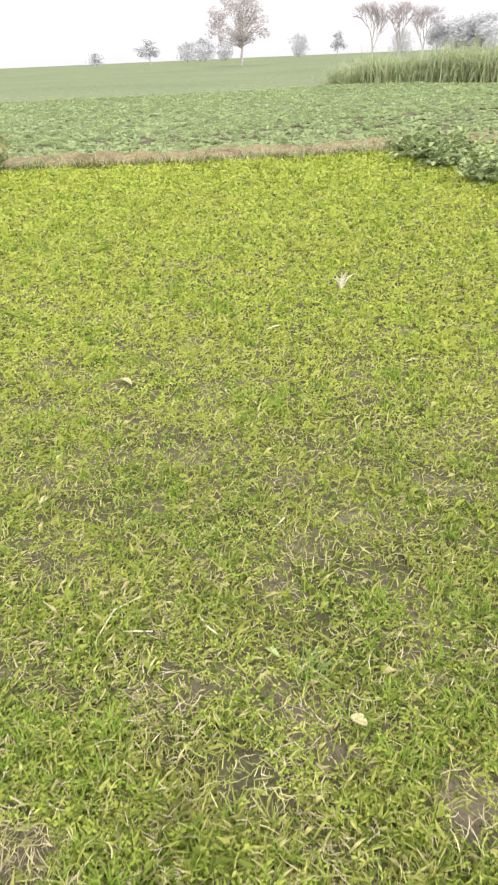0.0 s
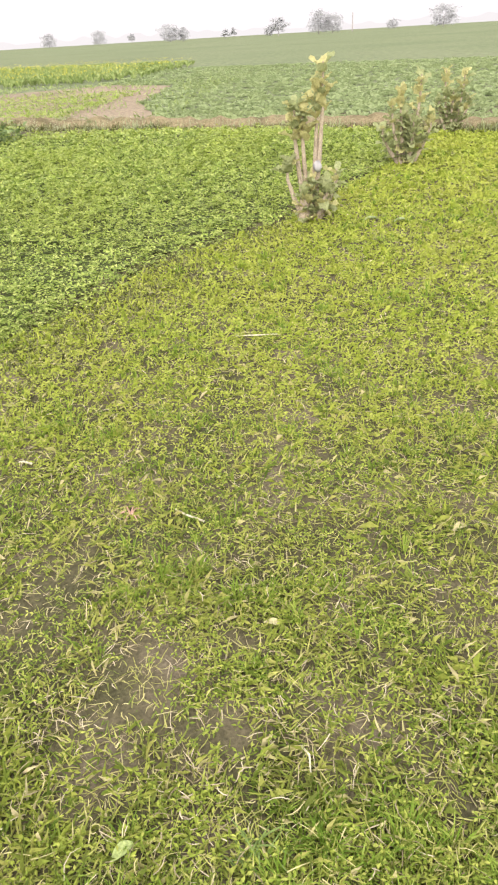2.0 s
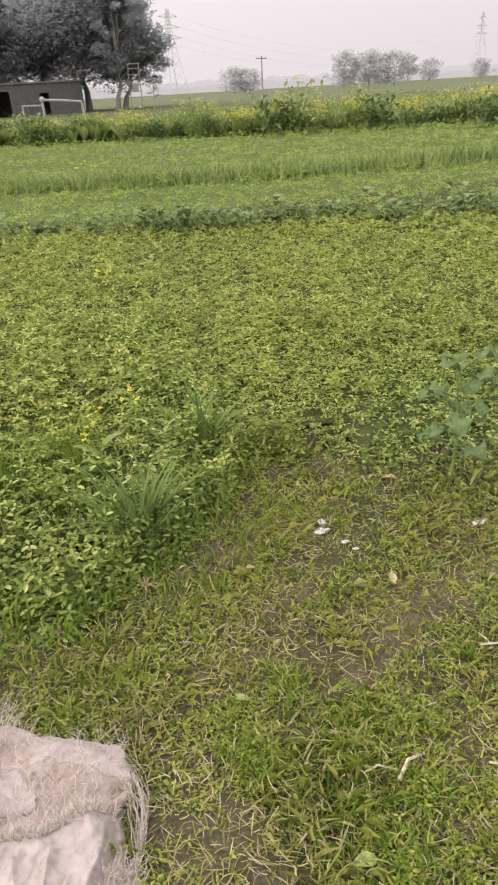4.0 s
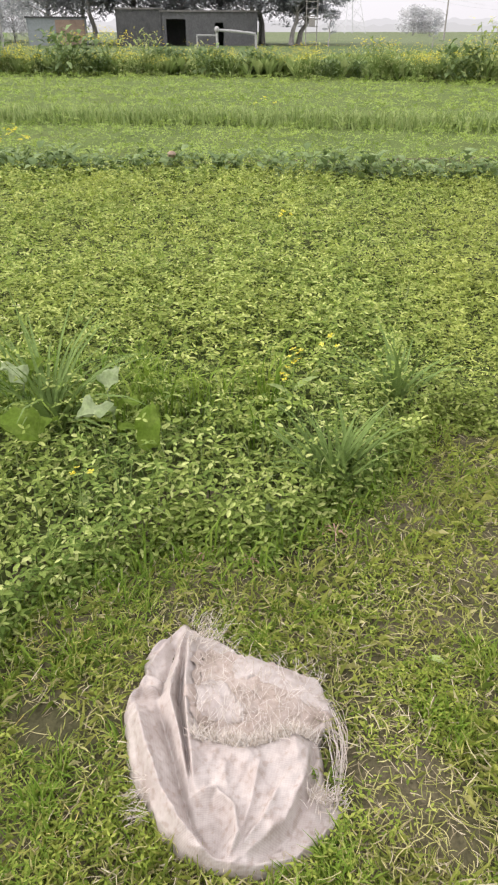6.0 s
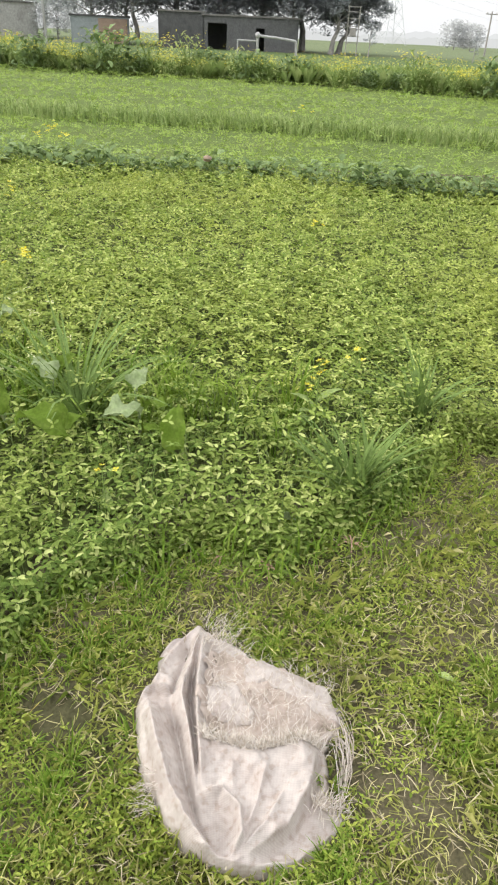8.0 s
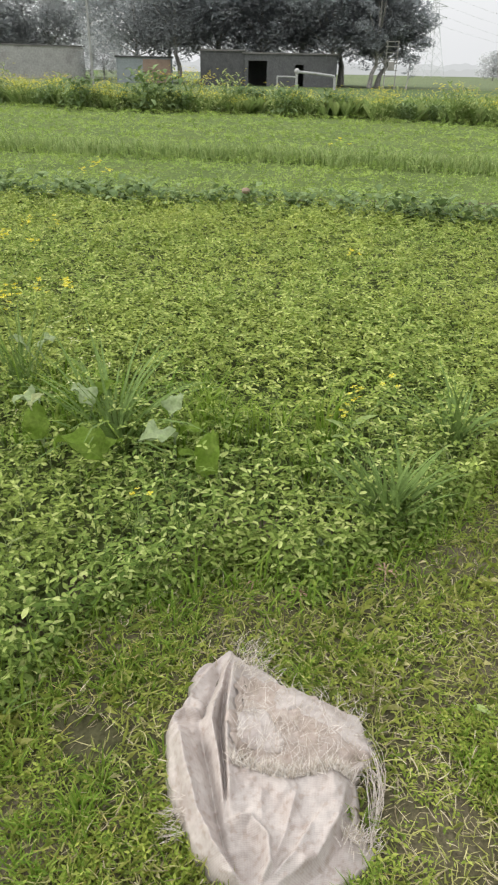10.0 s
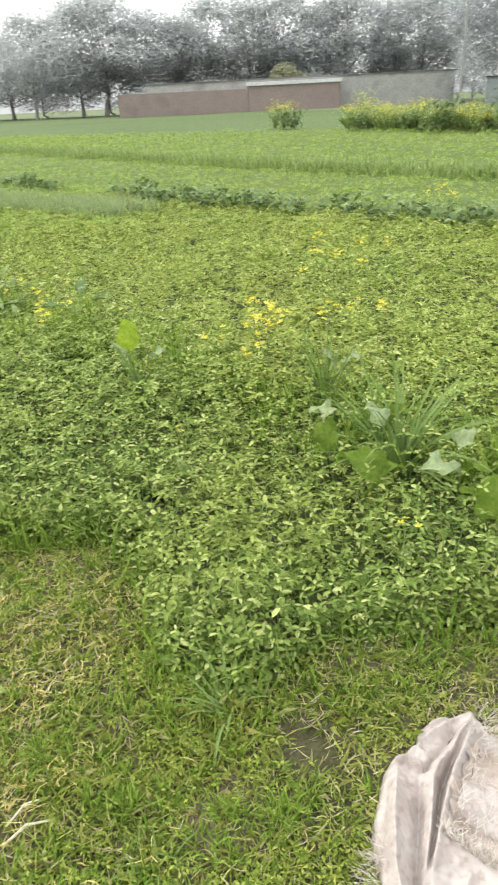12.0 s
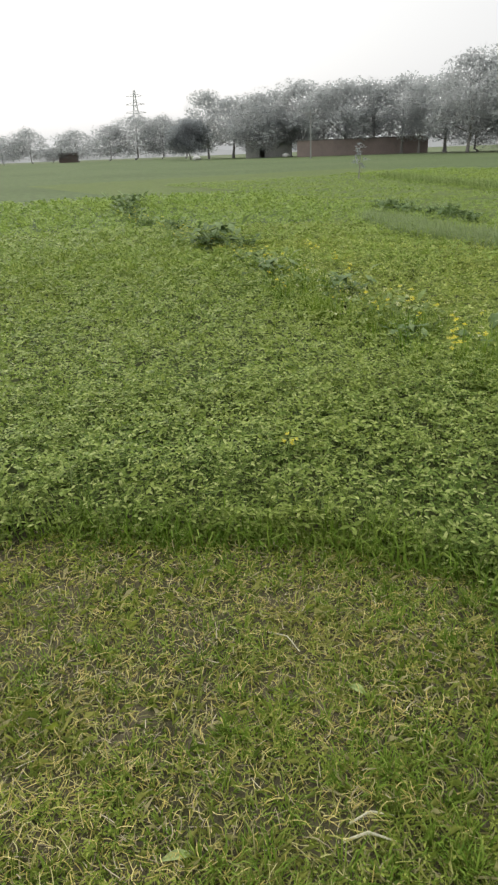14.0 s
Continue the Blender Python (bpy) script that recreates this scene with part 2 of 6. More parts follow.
PALEBARK = earthy("pale_bark", (0.34, 0.29, 0.21), (0.42, 0.36, 0.27), (0.28, 0.23, 0.16), 0.1, 0.012)
# pylon steel: base grey lightened to paint in the distance haze
STEEL = earthy("hazed_weathered_steel", (0.56, 0.57, 0.58), (0.6, 0.61, 0.62), (0.52, 0.53, 0.54), 3.0, 0.2, 0.1, 0.6, low=0.88, high=1.08)
CONCRETE = earthy("concrete", (0.32, 0.32, 0.31), (0.37, 0.37, 0.36), (0.29, 0.285, 0.27), 1.5, 0.05, 0.2, low=0.88, high=1.08)
PLASTER = earthy("stained_plaster", (0.4, 0.395, 0.38), (0.46, 0.455, 0.435), (0.33, 0.32, 0.305), 2.2, 0.2, 0.2, low=0.8, high=1.1)
BRICK = earthy("weathered_brickwork", (0.29, 0.235, 0.22), (0.325, 0.26, 0.24), (0.265, 0.22, 0.208), 2.5, 0.18, 0.3, low=0.88, high=1.08)
DARKWALL = earthy("dark_grey_wall", (0.085, 0.085, 0.09), (0.11, 0.11, 0.112), (0.07, 0.07, 0.075), 1.5, 0.2, 0.3, low=0.88, high=1.08)
# grey plaster with the shade of the trees above put into its colour
GREYWALL = earthy("shaded_grey_plaster", (0.11, 0.11, 0.115), (0.135, 0.135, 0.138), (0.095, 0.095, 0.098), 1.5, 0.2, 0.3, low=0.88, high=1.08)
PIPE = earthy("dull_pipe_paint", (0.4, 0.4, 0.4), (0.45, 0.45, 0.45), (0.35, 0.34, 0.33), 0.5, 0.05, 0.2, 0.6)
SHEETROOF = earthy("pale_sheet_roof", (0.68, 0.68, 0.68), (0.74, 0.74, 0.74), (0.6, 0.6, 0.6), 1.5, 0.1, 0.2, 0.5)
ROOF = earthy("grey_roof_sheet", (0.17, 0.165, 0.16), (0.22, 0.21, 0.2), (0.14, 0.135, 0.13), 2.0, 0.2, 0.2, low=0.88, high=1.08)
ORANGE = earthy("orange_brown_door", (0.33, 0.24, 0.19), (0.36, 0.265, 0.21), (0.29, 0.21, 0.165), 0.8, 0.1, 0.2, 0.7, low=0.88, high=1.08)
TEAL = earthy("faded_teal_paint", (0.26, 0.29, 0.3), (0.3, 0.33, 0.34), (0.24, 0.26, 0.27), 0.8, 0.1, 0.2, 0.7, low=0.88, high=1.08)
WHITE = earthy("white_scrap", (0.6, 0.6, 0.57), (0.68, 0.67, 0.64), (0.5, 0.48, 0.45), 0.05, 0.01, 0.2, 0.7)
PALEFLOWER = leafy("pale_blossom", [(0, (0.62, 0.64, 0.3)), (1, (0.78, 0.78, 0.5))])
HUSK = earthy("dry_husk", (0.35, 0.33, 0.16), (0.43, 0.4, 0.21), (0.28, 0.26, 0.12), 0.06, 0.006, 0.3, 0.7)
PALEHUSK = earthy("bleached_root", (0.5, 0.48, 0.33), (0.58, 0.56, 0.4), (0.4, 0.38, 0.24), 0.05, 0.01, 0.3, 0.8)
GREENHUSK = earthy("wilted_leaf", (0.24, 0.32, 0.1), (0.31, 0.38, 0.14), (0.2, 0.26, 0.08), 0.05, 0.006, 0.3, 0.6)
PINKROOT = earthy("pinkish_root_stub", (0.5, 0.3, 0.24), (0.58, 0.38, 0.3), (0.42, 0.25, 0.19), 0.03, 0.006, 0.3, 0.8)
RUST = earthy("brown_orange_leaf", (0.42, 0.28, 0.12), (0.5, 0.35, 0.16), (0.34, 0.28, 0.12), 0.03, 0.006, 0.2, 0.7)


def woven(name, a, b, dirt):
    """Woven plastic sacking: crossed bands, dust and stains."""
    m, n, l, p = nodes_of(name)
    stain = noise_at(n, l, 0.07, 9.0)
    r = ramp_node(n, [(0.34, dirt), (0.47, a), (0.7, b)])
    l.new(stain.outputs[0], r.inputs[0])
    blot = noise_at(n, l, 0.016, 8.0)
    spot = ramp_node(n, [(0.33, (0.8, 0.75, 0.71)), (0.46, (0.97, 0.96, 0.95)), (0.7, (1.05, 1.05, 1.05))])
    l.new(blot.outputs[0], spot.inputs[0])
    geo = n.new("ShaderNodeNewGeometry")
    waves = []
    for axis in ("X", "Y"):
        w = n.new("ShaderNodeTexWave")
        w.bands_direction = axis
        w.inputs["Scale"].default_value = 95.0
        w.inputs["Distortion"].default_value = 1.2
        l.new(geo.outputs["Position"], w.inputs["Vector"])
        waves.append(w.outputs["Fac"])
    add = n.new("ShaderNodeMath")
    l.new(waves[0], add.inputs[0])
    l.new(waves[1], add.inputs[1])
    tone = ramp_node(n, [(0.0, (0.86, 0.86, 0.86)), (1.0, (1.06, 1.06, 1.06))])
    half = n.new("ShaderNodeMath")
    half.operation = "MULTIPLY"
    half.inputs[1].default_value = 0.5
    l.new(add.outputs[0], half.inputs[0])
    l.new(half.outputs[0], tone.inputs[0])
    l.new(mixed(n, l, 1.0, mixed(n, l, 1.0, r.outputs[0], spot.outputs[0], "MULTIPLY"), tone.outputs[0], "MULTIPLY"), p.inputs["Base Color"])
    bp = n.new("ShaderNodeBump")
    bp.inputs["Strength"].default_value, bp.inputs["Distance"].default_value = 0.15, 0.001
    l.new(half.outputs[0], bp.inputs["Height"])
    crumple = noise_at(n, l, 0.03, 7.0)
    bp2 = n.new("ShaderNodeBump")
    bp2.inputs["Strength"].default_value, bp2.inputs["Distance"].default_value = 0.7, 0.006
    l.new(crumple.outputs[0], bp2.inputs["Height"])
    l.new(bp.outputs[0], bp2.inputs["Normal"])
    l.new(bp2.outputs[0], p.inputs["Normal"])
    p.inputs["Roughness"].default_value = 0.6
    return m


SACKING = woven("woven_sacking", (0.42, 0.371, 0.345), (0.455, 0.408, 0.38), (0.375, 0.322, 0.295))
LINING = woven("frayed_sacking", (0.37, 0.305, 0.265), (0.43, 0.365, 0.325), (0.27, 0.215, 0.175))
THREAD = leafy("sack_thread", [(0, (0.36, 0.31, 0.25)), (0.5, (0.52, 0.46, 0.4)), (1, (0.66, 0.61, 0.56))], through_light=0.15)


# ---- mesh helpers ----
rng = np.random.default_rng(7)


class Acc:
    """Collects points and triangles of one mesh."""

    def __init__(self):
        self.v, self.f, self.count = [], [], 0

    def add(self, v, f):
        v, f = np.asarray(v, float).reshape(-1, 3), np.asarray(f, int).reshape(-1, 3)
        self.v.append(v)
        self.f.append(f + self.count)
        self.count += len(v)
        return self


def mesh_of(name, acc, material, smooth=False):
    v, f = np.concatenate(acc.v), np.concatenate(acc.f)
    me = bpy.data.meshes.new(name)
    me.vertices.add(len(v))
    me.vertices.foreach_set("co", v.astype(np.float32).ravel())
    me.loops.add(f.size)
    me.loops.foreach_set("vertex_index", f.astype(np.int32).ravel())
    me.polygons.add(len(f))
    me.polygons.foreach_set("loop_start", np.arange(0, f.size, 3, dtype=np.int32))
    me.update(calc_edges=True)
    me.polygons.foreach_set("use_smooth", np.full(len(f), smooth))
    me.materials.append(material)
    return me


def part(name, acc, material, parent=None, label="", smooth=False):
    ob = new(name, mesh_of(name, acc, material, smooth))
    if parent:
        ob.parent = parent
    return tagged(ob, label)


def empty(name, x=0.0, y=0.0, z=0.0, rz=0.0):
    ob = new(name)
    ob.matrix_basis = pose(x, y, z, 0, 0, rz)
    return ob


def box(acc, x0, x1, y0, y1, z0, z1):
    v = [(x, y, z) for z in (z0, z1) for y in (y0, y1) for x in (x0, x1)]
    q = [(0, 2, 3, 1), (4, 5, 7, 6), (0, 1, 5, 4), (2, 6, 7, 3), (0, 4, 6, 2), (1, 3, 7, 5)]
    return acc.add(v, [t for a, b, c, d in q for t in ((a, b, c), (a, c, d))])


def tube(acc, pts, radii, sides=5):
    """A tapered round limb along points."""
    pts = [Vector(p) for p in pts]
    v, f = [], []
    for k, p in enumerate(pts):
        way = (pts[min(k + 1, len(pts) - 1)] - pts[max(k - 1, 0)]).normalized()
        side = way.cross(Vector((0.31, 0.17, 0.93)) if abs(way.z) < 0.9 else Vector((1, 0.1, 0))).normalized()
        up = way.cross(side)
        for s in range(sides):
            a = 2 * math.pi * s / sides
            v.append(p + radii[k] * (math.cos(a) * side + math.sin(a) * up))
    for k in range(len(pts) - 1):
        for s in range(sides):
            a, b = k * sides + s, k * sides + (s + 1) % sides
            f += [(a, b, b + sides), (a, b + sides, a + sides)]
    last = (len(pts) - 1) * sides
    f += [(last, last + s, last + s + 1) for s in range(1, sides - 1)]
    return acc.add([tuple(p) for p in v], f)


def leaf(acc, base, yaw, pitch, length, width, bend=0.5, seg=4, blunt=0.5, fold=0.18):
    """One curved leaf from its base: yaw and pitch in radians, bend the droop over its length."""
    d = np.array([math.cos(yaw), math.sin(yaw)])
    side = np.array([-d[1], d[0], 0.0])
    v, f, p, a = [], [], np.array(base, float), pitch
    for k in range(seg + 1):
        s = k / seg
        w = width * 0.5 * max(0.04, math.sin(math.pi * min(1, 0.06 + 0.92 * s ** (1.35 - blunt))))
        lift = np.array([0, 0, fold * w])
        v += [p - side * w + lift, p, p + side * w + lift]
        p = p + length / seg * np.array([d[0] * math.cos(a), d[1] * math.cos(a), math.sin(a)])
        a -= bend / seg
        if k < seg:
            i = 3 * k
            f += [(i, i + 1, i + 4), (i, i + 4, i + 3), (i + 1, i + 2, i + 5), (i + 1, i + 5, i + 4)]
    return acc.add(v, f)


def blades(p, yaw, length, width, lean, curl, simple=False):
    """Many bent blades at once: five points and three triangles each."""
    n = len(p)
    d = np.stack([np.cos(yaw), np.sin(yaw), np.zeros(n)], 1)
    s = np.stack([-np.sin(yaw), np.cos(yaw), np.zeros(n)], 1) * width[:, None] / 2
    z = np.array([0, 0, 1.0])
    one = p + (length * 0.55)[:, None] * (np.sin(lean)[:, None] * d + np.cos(lean)[:, None] * z)
    two = one + (length * 0.45)[:, None] * (np.sin(lean + curl)[:, None] * d + np.cos(lean + curl)[:, None] * z)
    two[:, 2] = np.maximum(two[:, 2], p[:, 2] + 0.003)
    if simple:
        v = np.stack([p - s, p + s, one + s * 0.7, two], 1).reshape(-1, 3)
        return v, (np.array([(0, 1, 2), (0, 2, 3)])[None] + 4 * np.arange(n)[:, None, None]).reshape(-1, 3)
    v = np.stack([p - s, p + s, one - s * 0.8, one + s * 0.8, two], 1).reshape(-1, 3)
    f = (np.array([(0, 1, 3), (0, 3, 2), (2, 3, 4)])[None] + 5 * np.arange(n)[:, None, None]).reshape(-1, 3)
    return v, f


def scatter(tv, tf, p, yaw, tilt, tilt_way, scale):
    """Many copies of a small form at once: turned by yaw, then tipped by tilt towards tilt_way."""
    n = len(p)
    c, s = np.cos(yaw), np.sin(yaw)
    x = tv[None, :, 0] * c[:, None] - tv[None, :, 1] * s[:, None]
    y = tv[None, :, 0] * s[:, None] + tv[None, :, 1] * c[:, None]
    z = np.repeat(tv[None, :, 2], n, 0)
    ct, st = np.cos(tilt)[:, None], np.sin(tilt)[:, None]
    wx, wy = np.cos(tilt_way)[:, None], np.sin(tilt_way)[:, None]
    along = x * wx + y * wy
    new_along, new_z = along * ct + z * st, -along * st + z * ct
    x, y = x + (new_along - along) * wx, y + (new_along - along) * wy
    v = np.stack([x, y, new_z], 2) * scale[:, None, None] + p[:, None, :]
    f = (tf[None] + len(tv) * np.arange(n)[:, None, None]).reshape(-1, 3)
    return v.reshape(-1, 3), f


def trefoil(fine):
    """A three-part leaf, about 2 units across: True full leaflets, False plain ones, None the plainest."""
    v, f = [], []
    for a in (0.0, 1.75, -1.75):
        c, s, k = math.cos(a), math.sin(a), len(v)
        if fine:
            form = [(0.08, 0, 0), (0.42, 0.22, 0.085), (0.95, 0.225, 0.045), (1.29, 0, -0.1), (0.95, -0.225, 0.045), (0.42, -0.22, 0.085), (0.63, 0, 0.0)]
            tri = [(0, 1, 6), (1, 2, 6), (2, 3, 6), (3, 4, 6), (4, 5, 6), (5, 0, 6)]
        elif fine is None:
            form, tri = [(0.0, 0, 0), (0.9, 0.34, 0.02), (1.0, -0.3, 0.06)], [(0, 1, 2)]
        else:
            form, tri = [(0.05, 0, 0), (0.65, 0.27, 0.08), (1.3, 0, -0.08), (0.65, -0.27, 0.08)], [(0, 1, 2), (0, 2, 3)]
        v += [(c * x - s * y, s * x + c * y, z) for x, y, z in form]
        f += [tuple(k + i for i in t) for t in tri]
    return np.array(v), np.array(f)


def rosettes(x, y, high, per, fine, size):
    """Shoots that end in a whorl of three-part leaves: young ones upright at the tip, older ones spread below it."""
    n = len(x)
    k = np.repeat(np.arange(n), per)
    t = np.tile(np.arange(per) / per, n) + rng.uniform(0, 1 / per, n * per)
    a = np.tile(np.arange(per) * 2.4, n) + np.repeat(rng.uniform(0, 6.28, n), per) + rng.normal(0, 0.3, n * per)
    reach = size[k] * (0.35 + 1.6 * t) * rng.uniform(0.7, 1.3, n * per)
    lean = rng.normal(0, 0.05, (n, 2))
    p = np.stack([x[k] + lean[k, 0] * high[k] * 4 + reach * np.cos(a), y[k] + lean[k, 1] * high[k] * 4 + reach * np.sin(a), np.maximum(high[k] * (1 - 0.72 * t**1.2), 0.02)], 1)
    tv, tf = trefoil(fine)
    return scatter(tv, tf, p, a, rng.normal(-0.6 if fine else -0.8, 0.3 if fine else 0.45, n * per) + 1.0 * t, a + rng.normal(0, 0.4, n * per), size[k] * rng.uniform(0.7, 1.15, n * per) * (0.75 + 0.35 * t))


def waves(x, y, size, seed):
    """Smooth unevenness between about -1 and 1, with swells of about the given size."""
    g = np.random.default_rng(seed)
    out = 0.0
    for _ in range(7):
        a, w, ph = g.uniform(0, 2 * math.pi), g.uniform(0.6, 1.7) * 2 * math.pi / size, g.uniform(0, 2 * math.pi)
        out = out + np.sin((x * math.cos(a) + y * math.sin(a)) * w + ph)
    return out / 3.6


def inside(x, y, poly):
    hit = np.zeros(len(x), bool)
    for (x0, y0), (x1, y1) in zip(poly, poly[1:] + poly[:1]):
        hit ^= ((y0 > y) != (y1 > y)) & (x < (x1 - x0) * (y - y0) / ((y1 - y0) or 1e-9) + x0)
    return hit


def spots(n, x0, x1, y0, y1):
    return rng.uniform(x0, x1, n), rng.uniform(y0, y1, n)


def fan(n, r0, r1, power, lo=-172, hi=122, at=(0.25, 0.25)):
    """Spots round where one stands, their density falling with the distance as r to the minus power."""
    k = 2 - power
    u = rng.uniform(0, 1, n)
    r = (r0**k + u * (r1**k - r0**k)) ** (1 / k)
    b = np.radians(rng.uniform(lo, hi, n))
    return at[0] - r * np.sin(b), at[1] + r * np.cos(b), r


# ---- the lie of the land ----
EDGE_X = (-2.9, -2.66, -2.31, -1.92, -1.72, -1.42, -1.2, -0.86, -0.6, -0.45, -0.03, 0.24, 0.46, 0.67, 0.9, 1.04, 1.37, 1.56, 2.0, 2.64, 3.4, 4.78, 5.46, 6.3, 6.7, 9.4, 12.2, 13.2)
EDGE_Y = (-2.5, 0.6, 1.07, 1.62, 1.75, 1.9, 1.8, 1.47, 1.46, 1.79, 2.05, 1.95, 2.14, 2.26, 2.51, 2.75, 2.64, 2.33, 2.25, 2.55, 2.34, 1.7, 1.5, 0.9, 0.6, -0.5, -1.4, 3.0)


def cut_edge(x):
    """How far north the mown grass reaches before the standing clover begins."""
    return np.where(x < -2.9, -6.0, np.where(x > 13.2, 99.0, np.interp(x, EDGE_X, EDGE_Y)))


def bund_x(y):
    """The near foot of the dry earth bund on the east side."""
    return np.interp(y, (-16, -12, -10, -5.8, -2.2, 0.0, 3.3, 7.0), (6.5, 8.0, 8.8, 10.2, 11.9, 12.9, 13.8, 15.2))


def ridge_y(x):
    """The row of dark broad-leaved plants north of the clover."""
    return np.interp(x, (-25, -17.5, -13.1, -8.7, -6.1, -4.5, -3, -1.2, 0.5, 2.5, 5, 7.1, 11.8, 14), (14.0, 12.2, 11.3, 10.6, 9.7, 9.3, 9.0, 8.6, 8.4, 7.9, 7.1, 6.4, 5.9, 6.2))


def second_ridge_y(x):
    return np.interp(x, (-30, -23, -7.3, -3.5, 0, 5.3, 9, 14), (25.0, 21.7, 15.6, 14.4, 13.8, 12.3, 12.2, 13.5))


def strip_y(x):
    """The strip of mustard and weeds beyond the second field."""
    return np.interp(x, (-13, -10, -6.6, 0, 7.5, 15, 22, 30), (32.5, 31.5, 28.8, 27.3, 24.3, 20.8, 19.5, 19.0))


def old_line(x):
    """The weedy line of an old field boundary through the clover: greener to the south, yellower to the north."""
    return np.interp(x, (-25, -19.5, -11, -8, -6.5, -5, -3.7, -2, -1, 0.5, 1.5, 2.0), (7.4, 6.9, 4.9, 4.55, 4.25, 3.8, 3.75, 3.3, 3.0, 2.6, 2.7, 3.2))


def canopy(x, y):
    """The clover's height."""
    back = y - cut_edge(x)
    east = 0.09 + 0.10 * np.clip((back - 0.3) / 1.5, 0, 1)
    tall = 0.24 + np.clip((x - 0.85) / 0.65, 0, 1) * (east - 0.24)
    tall = np.where(x < -3.5, 0.2, tall)
    return tall * np.clip(0.55 + back / 0.3, 0.55, 1) * (1 + (0.22 * waves(x, y, 0.5, 3) + 0.14 * waves(x, y, 1.8, 4)) * np.clip(1.25 - np.hypot(x, y) * 0.16, 0.25, 1)) * np.clip(1.05 - (y - 3.5) * 0.06, 0.6, 1)


# ---- ground ----
def sheet(name, poly, z, material, label, category):
    bm = bmesh.new()
    bm.faces.new([bm.verts.new((x, y, z)) for x, y in poly])
    me = bpy.data.meshes.new(name)
    bm.to_mesh(me)
    bm.free()
    me.materials.append(material)
    return tagged(new(name, me), label, category, kind="structure")


def land(name, x0, x1, y0, y1, step, z, rise, material, label):
    gx, gy = np.arange(x0, x1 + step, step), np.arange(y0, y1 + step, step)
    x, y = np.meshgrid(gx, gy)
    h = z + rise * (0.6 * waves(x, y, 0.35, 1) + 0.5 * waves(x, y, 1.4, 2))
    v = np.stack([x, y, np.maximum(h, 0.003)], 2).reshape(-1, 3)
    n, m = len(gx), len(gy)
    i = (np.arange(m - 1)[:, None] * n + np.arange(n - 1)[None]).ravel()
    f = np.concatenate([np.stack([i, i + 1, i + n + 1], 1), np.stack([i, i + n + 1, i + n], 1)])
    return tagged(part(name, Acc().add(v, f), material, smooth=True), label, "ground", kind="structure")


sheet("ground", [(-2500, -2500), (2500, -2500), (2500, 2500), (-2500, 2500)], 0.0, WHEAT, "flat green wheat plain under hazy sky", "ground")
land("ground_mown", -12, 15.5, -16, 9.5, 0.14, 0.012, 0.009, SOIL, "uneven trodden soil under mown grass")
sheet("ground_wheat", [(-260, -150), (-11, -150), (-11, 9), (30, 20), (46, 78), (10, 78), (-60, 84), (-260, 96)], 0.003, LUSH_WHEAT, "flat field of darker green young wheat", "ground")
sheet("ground_crop", [(-45, 9.52), (15.5, 9.52), (30, 19), (30, 30), (-13, 32), (-45, 34)], 0.006, CROP_SOIL, "dark green soil under young crop", "ground")
sheet("ground_bare", [(14.6, 3.9), (16.5, 4.0), (20, 5.2), (27, 5.8), (29, 8.5), (25.5, 13.8), (23, 15.5), (17.5, 11.4), (15.4, 7)], 0.014, BARE, "bare brown tilled soil patch", "ground")


def bund(name, foot, y0, y1, width, high, label):
    acc, ys = Acc(), np.arange(y0, y1, 0.12)
    prof = np.linspace(0, 1, 12)
    y, s = np.meshgrid(ys, prof, indexing="ij")
    x = foot(y) + s * width + 0.12 * waves(y, y * 0, 2.0, 11)
    z = 0.004 + high * np.clip(np.sin(math.pi * s), 0, 1) ** 0.6 * (1 + 0.35 * waves(x, y, 0.5, 12) + 0.25 * waves(x, y, 1.7, 13))
    v = np.stack([x, y, np.maximum(z, 0.004)], 2).reshape(-1, 3)
    n = len(prof)
    i = (np.arange(len(ys) - 1)[:, None] * n + np.arange(n - 1)[None]).ravel()
    acc.add(v, np.concatenate([np.stack([i, i + 1, i + n + 1], 1), np.stack([i, i + n + 1, i + n], 1)]))
    return tagged(part(name, acc, BUND, smooth=True), label, "earth bund", kind="structure")


bund("earth_bund", bund_x, -16, 7.5, 1.15, 0.15, "dry brown earth bund between two fields")


def clover_floor():
    """The leaf-littered ground under the standing clover."""
    gx, gy = np.arange(-11.9, 13.2, 0.14), np.arange(-2.0, 9.4, 0.14)
    x, y = np.meshgrid(gx, gy)
    v = np.stack([x, y, 0.034 + 0.012 * waves(x, y, 0.4, 14)], 2).reshape(-1, 3)
    n, m = len(gx), len(gy)
    i = (np.arange(m - 1)[:, None] * n + np.arange(n - 1)[None]).ravel()
    keep = ((y > cut_edge(x) + 0.2) & (x < bund_x(y) - 0.1)).ravel()
    i = i[keep[i] & keep[i + 1] & keep[i + n] & keep[i + n + 1]]
    f = np.concatenate([np.stack([i, i + 1, i + n + 1], 1), np.stack([i, i + n + 1, i + n], 1)])
    tagged(part("ground_clover", Acc().add(v, f), CLOVER_SOIL, smooth=True), "green littered ground under standing clover", "ground", kind="structure")


clover_floor()


# ---- grass and crops ----
def stuff(name, v, f, material, label, category):
    return tagged(part(name, Acc().add(v, f), material), label, category, kind="stuff")


CLOTH = np.array([[0.97847, 0.0031, -0.26919], [-0.0682, -0.35821, 1.7603], [-0.01134, 0.54081, 1.0]])
CLOTH_BACK = np.linalg.inv(CLOTH)


def cloth_map(m, a, b):
    w = m[2, 0] * a + m[2, 1] * b + m[2, 2]
    return (m[0, 0] * a + m[0, 1] * b + m[0, 2]) / w, (m[1, 0] * a + m[1, 1] * b + m[1, 2]) / w


